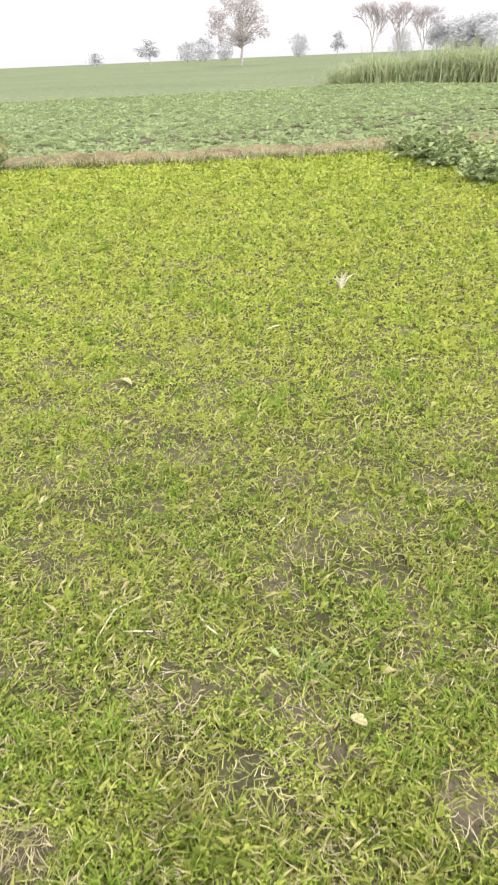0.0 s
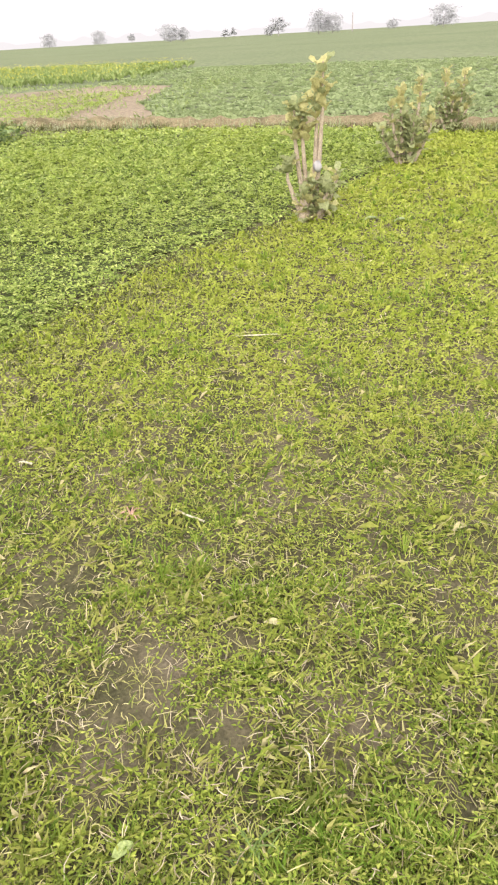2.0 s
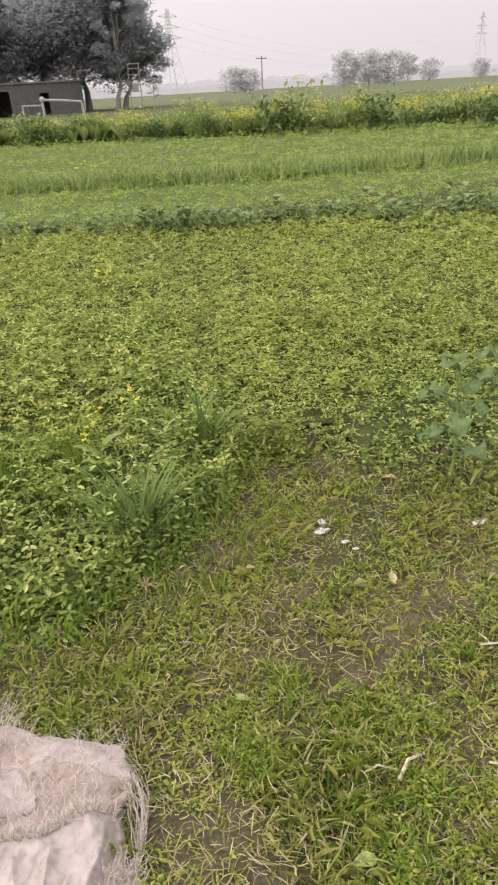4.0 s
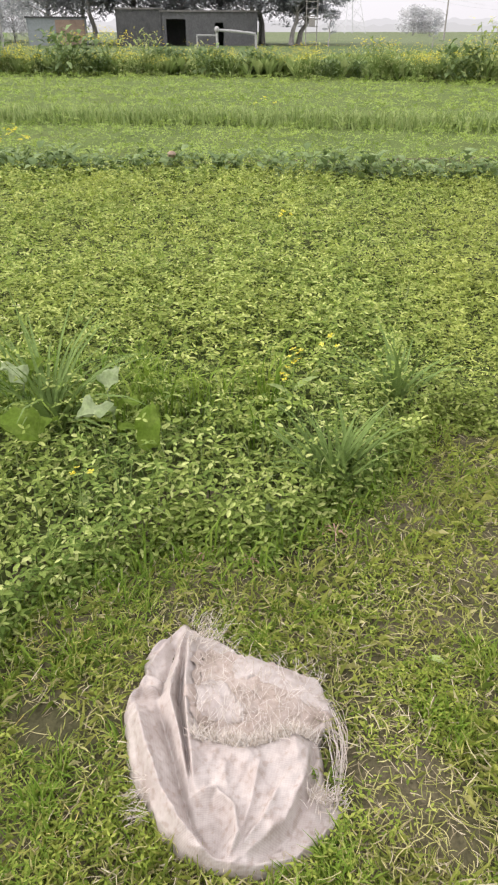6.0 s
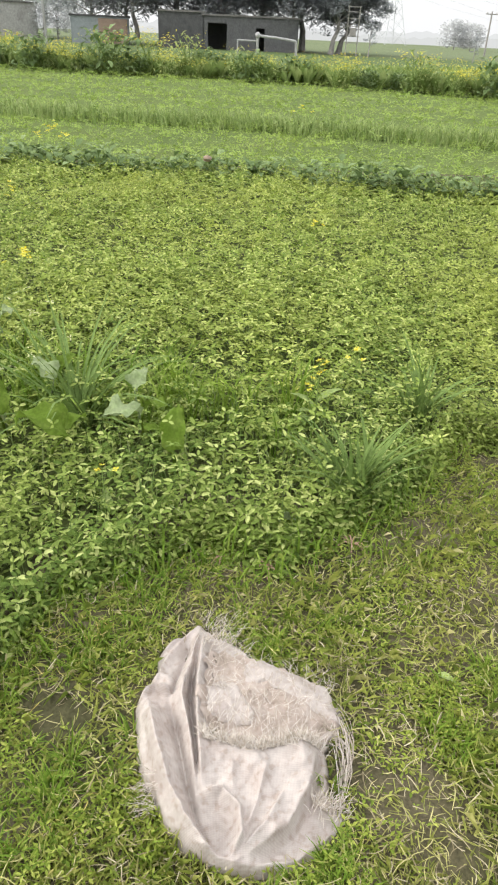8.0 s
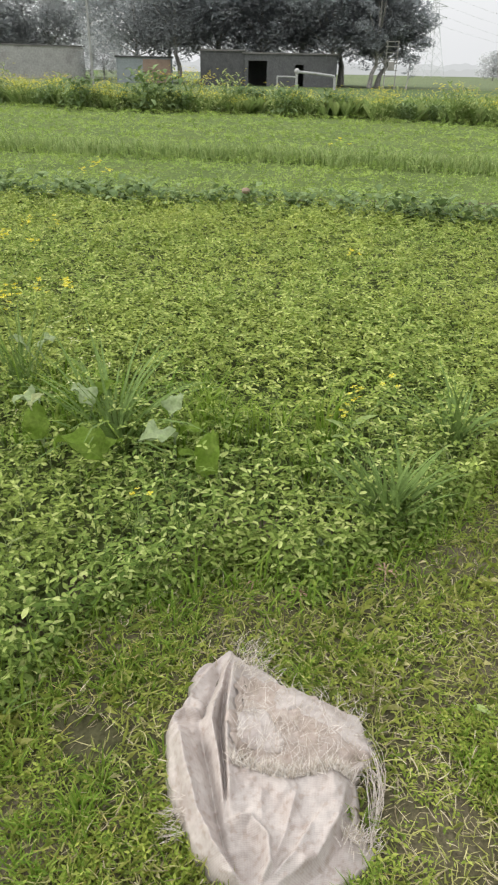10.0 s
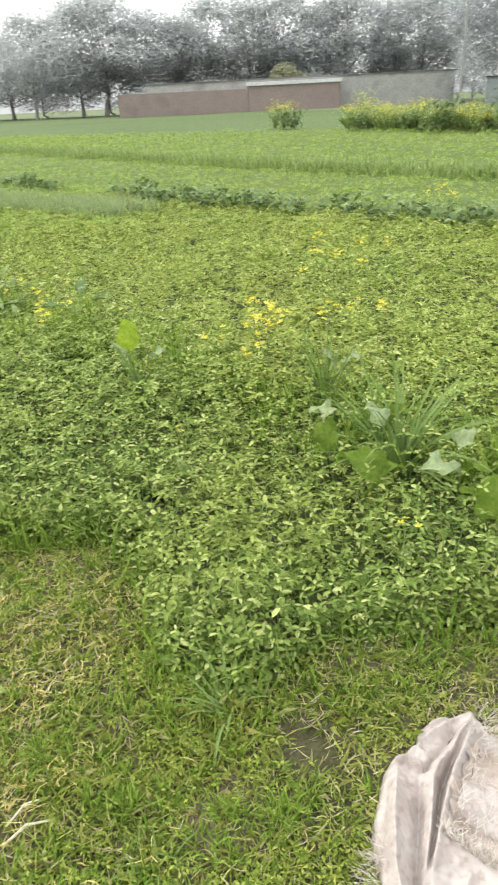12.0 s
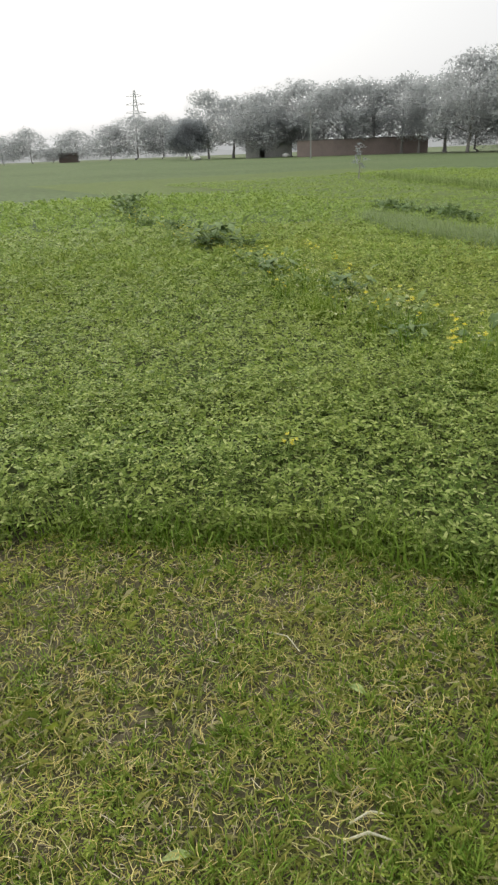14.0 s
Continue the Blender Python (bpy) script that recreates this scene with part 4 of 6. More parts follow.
def east_crop():
    """Rows of blue-green leafy crop beyond the bund."""
    tv, tf = sprig(4, 0.1, 0.06, 0.5)
    y = rng.uniform(-24, 9, 15000)
    x = bund_x(y) + 1.25 + 24 * rng.uniform(0, 1, len(y)) ** 1.35
    ok = ~inside(x, y, [(14.6, 3.9), (16.5, 4.0), (20, 5.2), (27, 5.8), (29, 8.5), (25.5, 13.8), (23, 15.5), (17.5, 11.4), (15.4, 7)])
    x, y = x[ok], y[ok]
    n = len(x)
    v, f = scatter(tv, tf, np.stack([x, y, np.full(n, 0.002)], 1), rng.uniform(0, 6.28, n), np.abs(rng.normal(0, 0.15, n)), rng.uniform(0, 6.28, n), rng.uniform(0.85, 1.8, n))
    wx, wy = spots(9000, 14.5, 31, 3.5, 20)
    k = (wy > 3.6) & (wx < 30) & (wx > bund_x(np.minimum(wy, 7)) + 0.2) & (waves(wx, wy, 3.0, 71) + rng.normal(0, 0.5, len(wx)) > 0.0)
    wx, wy = wx[k], wy[k]
    m = len(wx)
    bv, bf = blades(np.stack([wx, wy, np.full(m, 0.012)], 1), rng.uniform(0, 6.28, m), rng.uniform(0.06, 0.2, m), rng.uniform(0.02, 0.045, m), np.abs(rng.normal(0.8, 0.3, m)), rng.normal(0.5, 0.3, m), True)
    stuff("fallow_grass", bv, bf, WEEDLEAF, "thin dull grass over bare fallow soil", "grass")
    stuff("leaf_crop", v, f, CABBAGE, "blue-green leafy crop in low rows", "crop")


def mustard_stand(name, poly, count, high, x0, x1, y0, y1, label):
    x, y = spots(count, x0, x1, y0, y1)
    ok = inside(x, y, poly)
    x, y = x[ok], y[ok]
    n = len(x)
    tv, tf = sprig(6, 0.5, 0.15, 1.2)
    s = rng.uniform(0.8, 1.2, n) * high
    v, f = scatter(tv, tf, np.stack([x, y, np.full(n, 0.002)], 1), rng.uniform(0, 6.28, n), np.abs(rng.normal(0, 0.15, n)), rng.uniform(0, 6.28, n), s * 1.7)
    stuff(name, v, f, WEEDLEAF, label, "mustard")
    pv, pf = trefoil(False)
    k = np.repeat(np.arange(n), 2)
    p = np.stack([x[k] + rng.normal(0, 0.16, len(k)), y[k] + rng.normal(0, 0.16, len(k)), s[k] * rng.uniform(0.72, 1.08, len(k))], 1)
    v, f = scatter(pv, pf, p, rng.uniform(0, 6.28, len(k)), np.abs(rng.normal(0, 0.6, len(k))), rng.uniform(0, 6.28, len(k)), rng.uniform(0.018, 0.04, len(k)))
    stuff(name + "_flowers", v, f, YELLOW, "yellow mustard flowers over green stems", "flowers")


mown_grass()
straw()
low_leaves()
clover()
edge_grass()
edge_weeds()
boundary_grass()
fields_beyond()
east_crop()
mustard_stand("mustard_field", [(32, 8.2), (46, 8.0), (50, 20), (50, 34), (38, 34), (30, 19.5), (30.5, 12)], 3400, 0.4, 28, 50, 4, 34, "field of flowering yellow mustard")
mustard_stand("mustard_beyond", [(-12.5, 32.8), (-6.6, 29.6), (0, 28.2), (5, 25.9), (15, 22.2), (30, 21), (34, 32), (12, 34), (5, 31), (0, 31), (-6, 32.5), (-12, 35.5)], 4600, 0.85, -13, 34, 20, 36, "band of flowering mustard behind the weeds")


# ---- the sack on the grass ----
def cloth_z(u, v):
    """The slack cloth's own height, before its folds."""
    rho = np.hypot((u - 375) / 345, (v - 455) / 415)
    return np.maximum(0.012 + 0.052 * np.clip(1 - rho**3, 0, 1) + 0.005 * waves(u, v, 190, 41) + 0.0018 * waves(u, v, 60, 42), 0.01)


def crease(u, v, pts, high, left, right, ends=0.12):
    """A ridge (or a valley, where high is negative) along a line, with its own reach to either side, fading out at its ends."""
    p = np.array(pts, float)
    lens = np.hypot(*np.diff(p, axis=0).T)
    total, at = lens.sum(), np.r_[0, np.cumsum(lens)]
    best, side, along = np.full(u.shape, 1e9), np.zeros(u.shape), np.zeros(u.shape)
    for k, ln in enumerate(lens):
        d = (p[k + 1] - p[k]) / ln
        ou, ov = u - p[k, 0], v - p[k, 1]
        t = np.clip(ou * d[0] + ov * d[1], 0, ln)
        far = np.hypot(ou - t * d[0], ov - t * d[1])
        near = far < best
        best, side, along = np.where(near, far, best), np.where(near, d[0] * ov - d[1] * ou, side), np.where(near, (at[k] + t) / total, along)
    reach = np.where(side > 0, left, right)
    fade = np.clip(np.minimum(along, 1 - along) / ends, 0, 1) if ends else 1.0
    return 1.15 * high * np.exp(-((best / reach) ** 1.3)) * (0.25 + 0.75 * fade) * (1 + 0.15 * waves(u, v, 120, 43))


def cloth_top(u, v):
    """The cloth with its folds."""
    z = cloth_z(u, v)
    for pts, high, left, right in (
        ([(107, 316), (136, 467), (177, 596), (233, 711), (302, 790), (371, 823)], 0.046, 32, 36),  # the thick side roll
        ([(173, 316), (206, 439), (233, 568), (274, 711), (336, 790)], -0.028, 20, 13),
        ([(262, 65), (233, 238), (212, 324), (242, 467), (262, 596)], 0.034, 20, 10),  # pleats from the top corner
        ([(233, 123), (198, 238), (181, 309)], -0.022, 13, 10),
        ([(275, 94), (259, 266), (259, 381), (278, 596)], 0.034, 9, 22),
        ([(248, 180), (237, 324), (253, 439), (267, 568)], -0.026, 9, 9),
        ([(264, 62), (198, 123), (143, 163)], 0.022, 30, 8),
        ([(212, 123), (164, 180), (136, 238)], 0.018, 9, 14),
        ([(71, 316), (129, 283), (181, 302)], 0.024, 9, 16),  # wrinkles over the heel
        ([(90, 259), (143, 242), (212, 278)], 0.014, 8, 12),
        ([(101, 367), (143, 338), (170, 367)], -0.007, 10, 10),
        ([(281, 464), (419, 496), (612, 458)], 0.02, 70, 8),  # the hem and the right edge of the front
        ([(621, 441), (607, 568), (541, 704), (419, 800)], 0.024, 60, 11),
        ([(643, 467), (634, 582), (571, 711), (460, 805)], -0.012, 14, 22),
        ([(529, 596), (477, 704), (398, 798)], 0.016, 9, 22),  # fan of folds to the foot
        ([(474, 525), (444, 654), (391, 790)], 0.011, 14, 10),
        ([(367, 510), (375, 611), (394, 668)], 0.006, 16, 16),
        ([(278, 619), (343, 611), (396, 665), (405, 754), (375, 805)], 0.024, 18, 8),  # rim of the pocket
        ([(226, 733), (302, 815), (378, 832), (460, 815), (571, 790), (695, 675)], 0.014, 16, 18),  # lower lip
        ([(599, 625), (654, 640), (716, 647)], 0.01, 14, 18),
    ):
        z = z + crease(u, v, pts, high, left, right)
    z = z - 0.024 * np.exp(-(((u - 331) / 46) ** 2) - ((v - 723) / 62) ** 2)
    return np.maximum(z + 0.0022 * waves(u, v, 70, 47) + 0.0012 * waves(u, v, 28, 48), 0.008)


def sack():
    root = tagged(empty("sack"), "dirty pinkish white woven sack, crumpled and frayed, on grass", "sack")
    na, nr = 360, 120
    a = np.linspace(-math.pi, math.pi, na, endpoint=False)
    s = np.linspace(0.01, 1.0, nr)
    aa, ss = np.meshgrid(a, s)
    reach = rim(aa) * (1 + 0.003 * np.sin(aa * 23) + 0.003 * np.sin(aa * 41 + 1))
    u, v = 375 + ss * reach * np.cos(aa), 455 + ss * reach * np.sin(aa)
    x, y = cloth_xy(u, v)
    z = cloth_top(u, v) * np.clip((1.004 - ss) / 0.05, 0.1, 1) ** 0.5
    top = np.stack([x, y, z], 2).reshape(-1, 3)
    under = np.stack([x[-1] * 0.97 + 0.03 * 0.08, y[-1] * 0.97 + 0.03 * 1.3, np.full(na, 0.006)], 1)
    k, j = np.meshgrid(np.arange(nr), np.arange(na), indexing="ij")
    p, q = (k * na + j).ravel(), (k * na + (j + 1) % na).ravel()
    idx = np.concatenate([np.stack([p, q, q + na], 1), np.stack([p, q + na, p + na], 1)])
    part("body", Acc().add(np.concatenate([top, under]), idx), SACKING, root, smooth=True)
    # frayed upper panel
    gu, gv = np.meshgrid(np.linspace(272, 690, 70), np.linspace(0, 1, 44))
    upper = np.interp(gu, (272, 330, 440, 640, 690), (215, 160, 200, 262, 340)) + 8 * np.sin(gu / 17) + 5 * np.sin(gu / 7)
    lower = np.interp(gu, (272, 419, 612, 690), (447, 479, 443, 375)) + 5 * np.sin(gu / 9) + 4 * np.sin(gu / 5)
    gu = gu + (14 * np.sin(gv * 9) + 8 * np.sin(gv * 23)) * (gu < 300)
    pv = upper + (lower - upper) * gv
    x, y = cloth_xy(gu, pv)
    z = cloth_top(gu, pv) + (0.003 + 0.006 * np.abs(waves(gu, pv, 110, 45)) + 0.003 * np.abs(waves(gu, pv, 40, 46))) * np.clip((1 - gv) / 0.4, 0, 1) - 0.002 * gv
    i = (np.arange(43)[:, None] * 70 + np.arange(69)[None]).ravel()
    acc = Acc().add(np.stack([x, y, z], 2).reshape(-1, 3), np.concatenate([np.stack([i, i + 1, i + 71], 1), np.stack([i, i + 71, i + 70], 1)]))
    part("frayed_panel", acc, LINING, root, "tan frayed panel with loose weave", smooth=True)
    for name, one, two, lift, seed in (
        ("torn_flap", [(400, 206), (452, 196), (540, 222), (640, 246), (672, 300)], [(398, 262), (452, 272), (530, 290), (610, 330), (682, 372)], 0.016, 291),
        ("torn_patch", [(290, 300), (330, 262), (380, 285), (420, 350)], [(292, 372), (330, 390), (380, 402), (425, 396)], 0.014, 301),
    ):
        t, w = np.meshgrid(np.linspace(0, 1, 40), np.linspace(0, 1, 16), indexing="ij")
        edge = [[np.interp(t, np.linspace(0, 1, len(e)), [q[c] for q in e]) for c in (0, 1)] for e in (one, two)]
        tu, tw = (edge[0][c] * (1 - w) + edge[1][c] * w + 6 * waves(t * 300, w * 90, 60, seed + c) for c in (0, 1))
        x, y = cloth_xy(tu, tw)
        z = cloth_top(tu, tw) + lift * np.sin(math.pi * np.clip(w * 0.9 + 0.08, 0, 1)) ** 0.4 * (1 + 0.2 * waves(tu, tw, 60, seed))
        i = (np.arange(39)[:, None] * 16 + np.arange(15)[None]).ravel()
        part(name, Acc().add(np.stack([x, y, z], 2).reshape(-1, 3), np.concatenate([np.stack([i, i + 1, i + 17], 1), np.stack([i, i + 17, i + 16], 1)])), SACKING, root, smooth=True)

    def threads(name, u, v, yaw, length, lean, label, lift=0.0, width=0.0011):
        n = len(u)
        x, y = cloth_xy(u, v)
        z = cloth_top(u, v) + lift
        p = np.stack([x, y, z], 1)
        bv, bf = blades(p, yaw, length, np.full(n, width), lean, rng.normal(0.5, 0.5, n))
        tagged(part(name, Acc().add(bv, bf), THREAD, root, label), kind="stuff")

    n = 620
    u = rng.uniform(276, 640, n)
    threads("hem_fringe", u, np.interp(u, (281, 419, 612, 640), (464, 494, 457, 448)) + rng.normal(0, 5, n), rng.normal(1.57, 0.7, n), rng.uniform(0.012, 0.045, n),
            rng.normal(1.05, 0.3, n), "short white thread fringe", 0.006, 0.0024)
    n = 560
    threads("panel_fuzz", rng.uniform(285, 670, n), rng.uniform(200, 485, n), rng.normal(1.4, 0.9, n), rng.uniform(0.02, 0.06, n), rng.normal(1.25, 0.2, n), "loose tan threads", 0.014)
    n = 130
    u = rng.normal(318, 36, n)
    threads("top_fringe", u, 130 + np.clip(u - 300, 0, 200) * 0.5 + rng.normal(0, 45, n), rng.normal(0.9, 0.8, n), rng.uniform(0.03, 0.09, n), rng.normal(1.15, 0.3, n), "tangled tan threads", 0.014)
    n = 160
    threads("corner_fringe", rng.uniform(610, 725, n), rng.normal(624, 20, n), rng.normal(0.9, 0.8, n), rng.uniform(0.015, 0.045, n), rng.normal(1.0, 0.35, n), "white thread fringe", 0.014, 0.0016)
    n = 70
    threads("heel_fringe", rng.uniform(100, 150, n), rng.uniform(560, 680, n), rng.normal(3.4, 0.5, n), rng.uniform(0.02, 0.06, n), rng.normal(1.3, 0.2, n), "brown thread ends", 0.006)
    acc = Acc()
    gg = random.Random(5)
    for k in range(26):
        c0, c1, out = gg.uniform(235, 400), gg.uniform(520, 660), gg.uniform(8, 62)
        pts = []
        for t in np.linspace(0, 1, 9):
            u = 648 + 52 * t + out * math.sin(math.pi * t) + gg.gauss(0, 2.5)
            x, y = cloth_xy(u, c0 + (c1 - c0) * t)
            pts.append((x, y, 0.02 + 0.03 * math.sin(math.pi * t) * gg.uniform(0.6, 1.2)))
        tube(acc, pts, [0.0008] * 9, 3)
    tagged(part("side_fringe", acc, THREAD, root, "long loose threads"), kind="stuff")


sack()


# ---- plants near by ----
def grass_tuft(x, y, count, long, wide, seed, label, lean=0.35, curl=0.9):
    g = np.random.default_rng(seed)
    root = tagged(empty("grass_tuft", x, y), label, "grass tuft")
    p = np.stack([g.normal(0, 0.02, count), g.normal(0, 0.02, count), np.full(count, 0.004)], 1)
    for k in range(count):
        acc = Acc()
        leaf(acc, p[k], g.uniform(0, 6.28), 1.57 - abs(g.normal(lean, 0.2)), long * g.uniform(0.6, 1.1), wide * g.uniform(0.7, 1.2), curl * g.uniform(0.6, 1.6), 5, 0.75, 0.35)
        part("blade", acc, BLADE, root)
    return root


grass_tuft(0.53, 2.26, 40, 0.42, 0.022, 1, "tuft of broad green grass blades at the clover's edge", 0.33, 0.8)
grass_tuft(0.9, 2.85, 40, 0.5, 0.016, 2, "drooping green grass tuft in the clover", 0.3, 1.1)
grass_tuft(-0.56, 2.74, 52, 0.66, 0.016, 3, "tall drooping grass tuft among broad leaves", 0.28, 1.2)
grass_tuft(-1.10, 3.22, 24, 0.55, 0.016, 4, "tall pale grass tuft beside mustard flowers", 0.25, 0.6)
grass_tuft(-2.08, 2.98, 26, 0.45, 0.016, 5, "upright grass tuft in the clover", 0.3, 0.7)
grass_tuft(1.25, 0.42, 26, 0.09, 0.006, 6, "low green grass tuft in mown turf", 0.7)
grass_tuft(1.15, -0.62, 30, 0.10, 0.006, 7, "lush green grass tuft in mown turf", 0.7)
grass_tuft(0.95, 0.75, 26, 0.13, 0.006, 8, "spreading grass tuft flat on mown turf", 1.0)
grass_tuft(-0.55, 0.95, 24, 0.12, 0.006, 9, "spreading grass tuft in mown turf", 0.9)
grass_tuft(-0.6, 1.38, 18, 0.22, 0.008, 10, "long arching grass tuft beside clover", 0.7, 1.2)
grass_tuft(-2.75, 0.75, 22, 0.2, 0.007, 11, "arching grass tuft at the clover's edge", 0.6, 1.2)


def crumpled(acc, base, yaw, pitch, length, width, droop, seed):
    """A large soft leaf with a wavy, folded blade."""
    gg = np.random.default_rng(seed)
    n, m = 9, 7
    t, s = np.meshgrid(np.linspace(0, 1, n), np.linspace(-1, 1, m), indexing="ij")
    half = width * 0.5 * np.sin(math.pi * np.clip(0.07 + 0.9 * t ** 0.8, 0, 1)) ** 0.6 * (1 + 0.1 * np.sin(t * 17 + gg.uniform(0, 6)) * np.abs(s))
    ang = pitch - droop * t**1.3
    step = np.diff(t, axis=0, prepend=0) * length
    along, up = np.cumsum(step * np.cos(ang), 0), np.cumsum(step * np.sin(ang), 0)
    rip = width * (0.17 * np.sin(t * 9 + s * 2 + gg.uniform(0, 6)) + 0.1 * np.sin(t * 15 - s * 4 + gg.uniform(0, 6))) * np.abs(s) + 0.3 * half * np.abs(s) ** 1.3 * gg.uniform(0.3, 1.4)
    out = s * half * 0.95
    d = np.array([math.cos(yaw), math.sin(yaw)])
    x = base[0] + d[0] * (along - np.sin(ang) * rip) - d[1] * out
    y = base[1] + d[1] * (along - np.sin(ang) * rip) + d[0] * out
    z = base[2] + up + np.cos(ang) * rip
    i = (np.arange(n - 1)[:, None] * m + np.arange(m - 1)[None]).ravel()
    return acc.add(np.stack([x, y, z], 2).reshape(-1, 3), np.concatenate([np.stack([i, i + 1, i + m + 1], 1), np.stack([i, i + m + 1, i + m], 1)]))


def broadleaf(x, y, leaves, label, seed, material=PALELEAF, stem_high=0.0):
    """A weed with large single leaves: each is (yaw degrees, pitch degrees, length, width, stalk)."""
    g = random.Random(seed)
    root = tagged(empty("broadleaf_weed", x, y), label, "weed")
    if stem_high:
        part("stem", tube(Acc(), [(0, 0, 0.002), (0.02, 0.01, stem_high * 0.5), (0.0, 0.03, stem_high)], (0.008, 0.006, 0.003)), STEM, root)
    for k, (yaw, pitch, length, width, stalk) in enumerate(leaves):
        ya, pi = radians(yaw), radians(pitch)
        z0 = stem_high * (0.25 + 0.75 * k / max(1, len(leaves) - 1)) if stem_high else 0.01
        foot = (0.0, 0.0, z0)
        end = (stalk * math.cos(ya) * math.cos(pi), stalk * math.sin(ya) * math.cos(pi), z0 + stalk * math.sin(pi))
        acc = tube(Acc(), [foot, end], (0.005, 0.003), 4)
        crumpled(acc, end, ya, pi * 0.8, length * 1.1, width * 1.05, g.uniform(0.6, 1.8), seed * 50 + k)
        part("leaf", acc, BROADGREEN if material is PALELEAF and k % 2 else material, root, smooth=True)
    return root


def leaf_weed(x, y, leaves, label, seed):
    """A weed of a few large leaves, each given by its middle, its way (yaw, pitch), length, width and surface."""
    root = tagged(empty("broadleaf_weed", x, y), label, "weed")
    for k, (mx, my, mz, yaw, pitch, length, width, material) in enumerate(leaves):
        a, e = radians(yaw), radians(pitch)
        way = (math.cos(a) * math.cos(e), math.sin(a) * math.cos(e), math.sin(e))
        base = (mx - x - way[0] * length / 2, my - y - way[1] * length / 2, mz - 0.02 - way[2] * length / 2)
        acc = tube(Acc(), [(0, 0, 0.004), (base[0] * 0.4, base[1] * 0.4, base[2] * 0.6), base], (0.006, 0.005, 0.003), 5)
        crumpled(acc, base, a, e + 0.35, length * 0.84, width * 0.78, 1.2, seed * 50 + k)
        part("leaf", acc, material, root, smooth=True)
    return root


leaf_weed(-0.3, 2.72, [(-0.285, 2.69, 0.35, 55, 55, 0.13, 0.11, PALELEAF), (-0.34, 2.44, 0.325, 205, 15, 0.17, 0.15, PALELEAF), (-0.22, 2.6, 0.27, 330, 40, 0.14, 0.09, BROADGREEN)],
          "weed with pale crumpled grey-green leaves beside a tuft", 29)
leaf_weed(-0.13, 2.44, [(-0.13, 2.36, 0.32, 85, 72, 0.2, 0.12, BROADGREEN), (-0.2, 2.4, 0.27, 190, 55, 0.14, 0.08, BROADGREEN)], "weed with one upright green leaf in the clover", 31)
leaf_weed(-0.63, 2.45, [(-0.615, 2.36, 0.33, 170, 30, 0.24, 0.19, BROADGREEN), (-0.5, 2.42, 0.29, 20, 50, 0.15, 0.11, BROADGREEN)], "weed with wide dark green leaves in the clover", 28)
leaf_weed(-0.84, 2.68, [(-0.83, 2.6, 0.31, 110, 62, 0.18, 0.13, BROADGREEN), (-0.82, 2.63, 0.38, 40, 40, 0.09, 0.05, SHRUBLEAF), (-0.9, 2.68, 0.35, 190, 12, 0.13, 0.13, PALELEAF)],
          "broad-leaved weed with one pale folded leaf", 22)
leaf_weed(-0.7, 2.86, [(-0.69, 2.78, 0.34, 150, 40, 0.15, 0.12, PALELEAF), (-0.6, 2.85, 0.33, 30, 55, 0.14, 0.1, BROADGREEN)], "pale and green leaves beside a grass tuft", 33)
leaf_weed(-1.0, 3.38, [(-0.98, 3.32, 0.36, 30, 40, 0.12, 0.1, PALELEAF), (-1.12, 3.3, 0.36, 200, 55, 0.13, 0.09, PALELEAF)], "pale broad leaves behind tall stalks", 32)
leaf_weed(-2.13, 3.05, [(-2.13, 3.0, 0.46, 118, 72, 0.2, 0.155, FRESHLEAF), (-1.97, 3.04, 0.35, 20, 35, 0.13, 0.1, PALELEAF), (-2.26, 3.05, 0.34, 190, 40, 0.13, 0.09, PALELEAF)],
          "upright single broad leaf over low leaves", 23)
broadleaf(1.77, 2.25, [(k * 137 % 360, 12 + k * 29 % 50, 0.085, 0.085, 0.05 + 0.02 * (k % 4)) for k in range(14)],
          "tall mallow weed with round lobed leaves at the field edge", 24, DARKLEAF, 0.5)
broadleaf(0.2, 2.12, [(250, 30, 0.09, 0.08, 0.05), (320, 30, 0.1, 0.09, 0.06), (20, 40, 0.08, 0.07, 0.05)], "small round-leaved weed under the clover", 25)
broadleaf(0.42, 2.22, [(250, 35, 0.08, 0.08, 0.05), (300, 30, 0.09, 0.09, 0.04)], "small round-leaved weed under the clover", 26)
broadleaf(-3.4, 4.0, [(40, 60, 0.16, 0.1, 0.2), (200, 50, 0.16, 0.1, 0.2), (310, 60, 0.15, 0.1, 0.2), (120, 70, 0.16, 0.08, 0.25)], "dull green leafy weed in the clover", 27, DARKLEAF)


def flower_bunch(acc, at, count, spread, size, g):
    for _ in range(count):
        c = (at[0] + g.gauss(0, spread), at[1] + g.gauss(0, spread), at[2] + g.gauss(0, spread * 0.9))
        turn, v, f = g.uniform(0, 6.28), [], []
        tip = (g.uniform(-0.5, 0.5), g.uniform(-0.5, 0.5))
        for q in range(4):
            ring = [(0.0, 0.0), (0.7, -0.4), (1.05, 0.0), (0.7, 0.4)]
            a, k = turn + q * 1.571, len(v)
            for x, y in ring:
                px, py = (x * math.cos(a) - y * math.sin(a)) * size, (x * math.sin(a) + y * math.cos(a)) * size
                v.append((c[0] + px, c[1] + py, c[2] + tip[0] * px + tip[1] * py + 0.25 * x * size))
            f += [(k, k + 1, k + 2), (k, k + 2, k + 3)]
        acc.add(v, f)


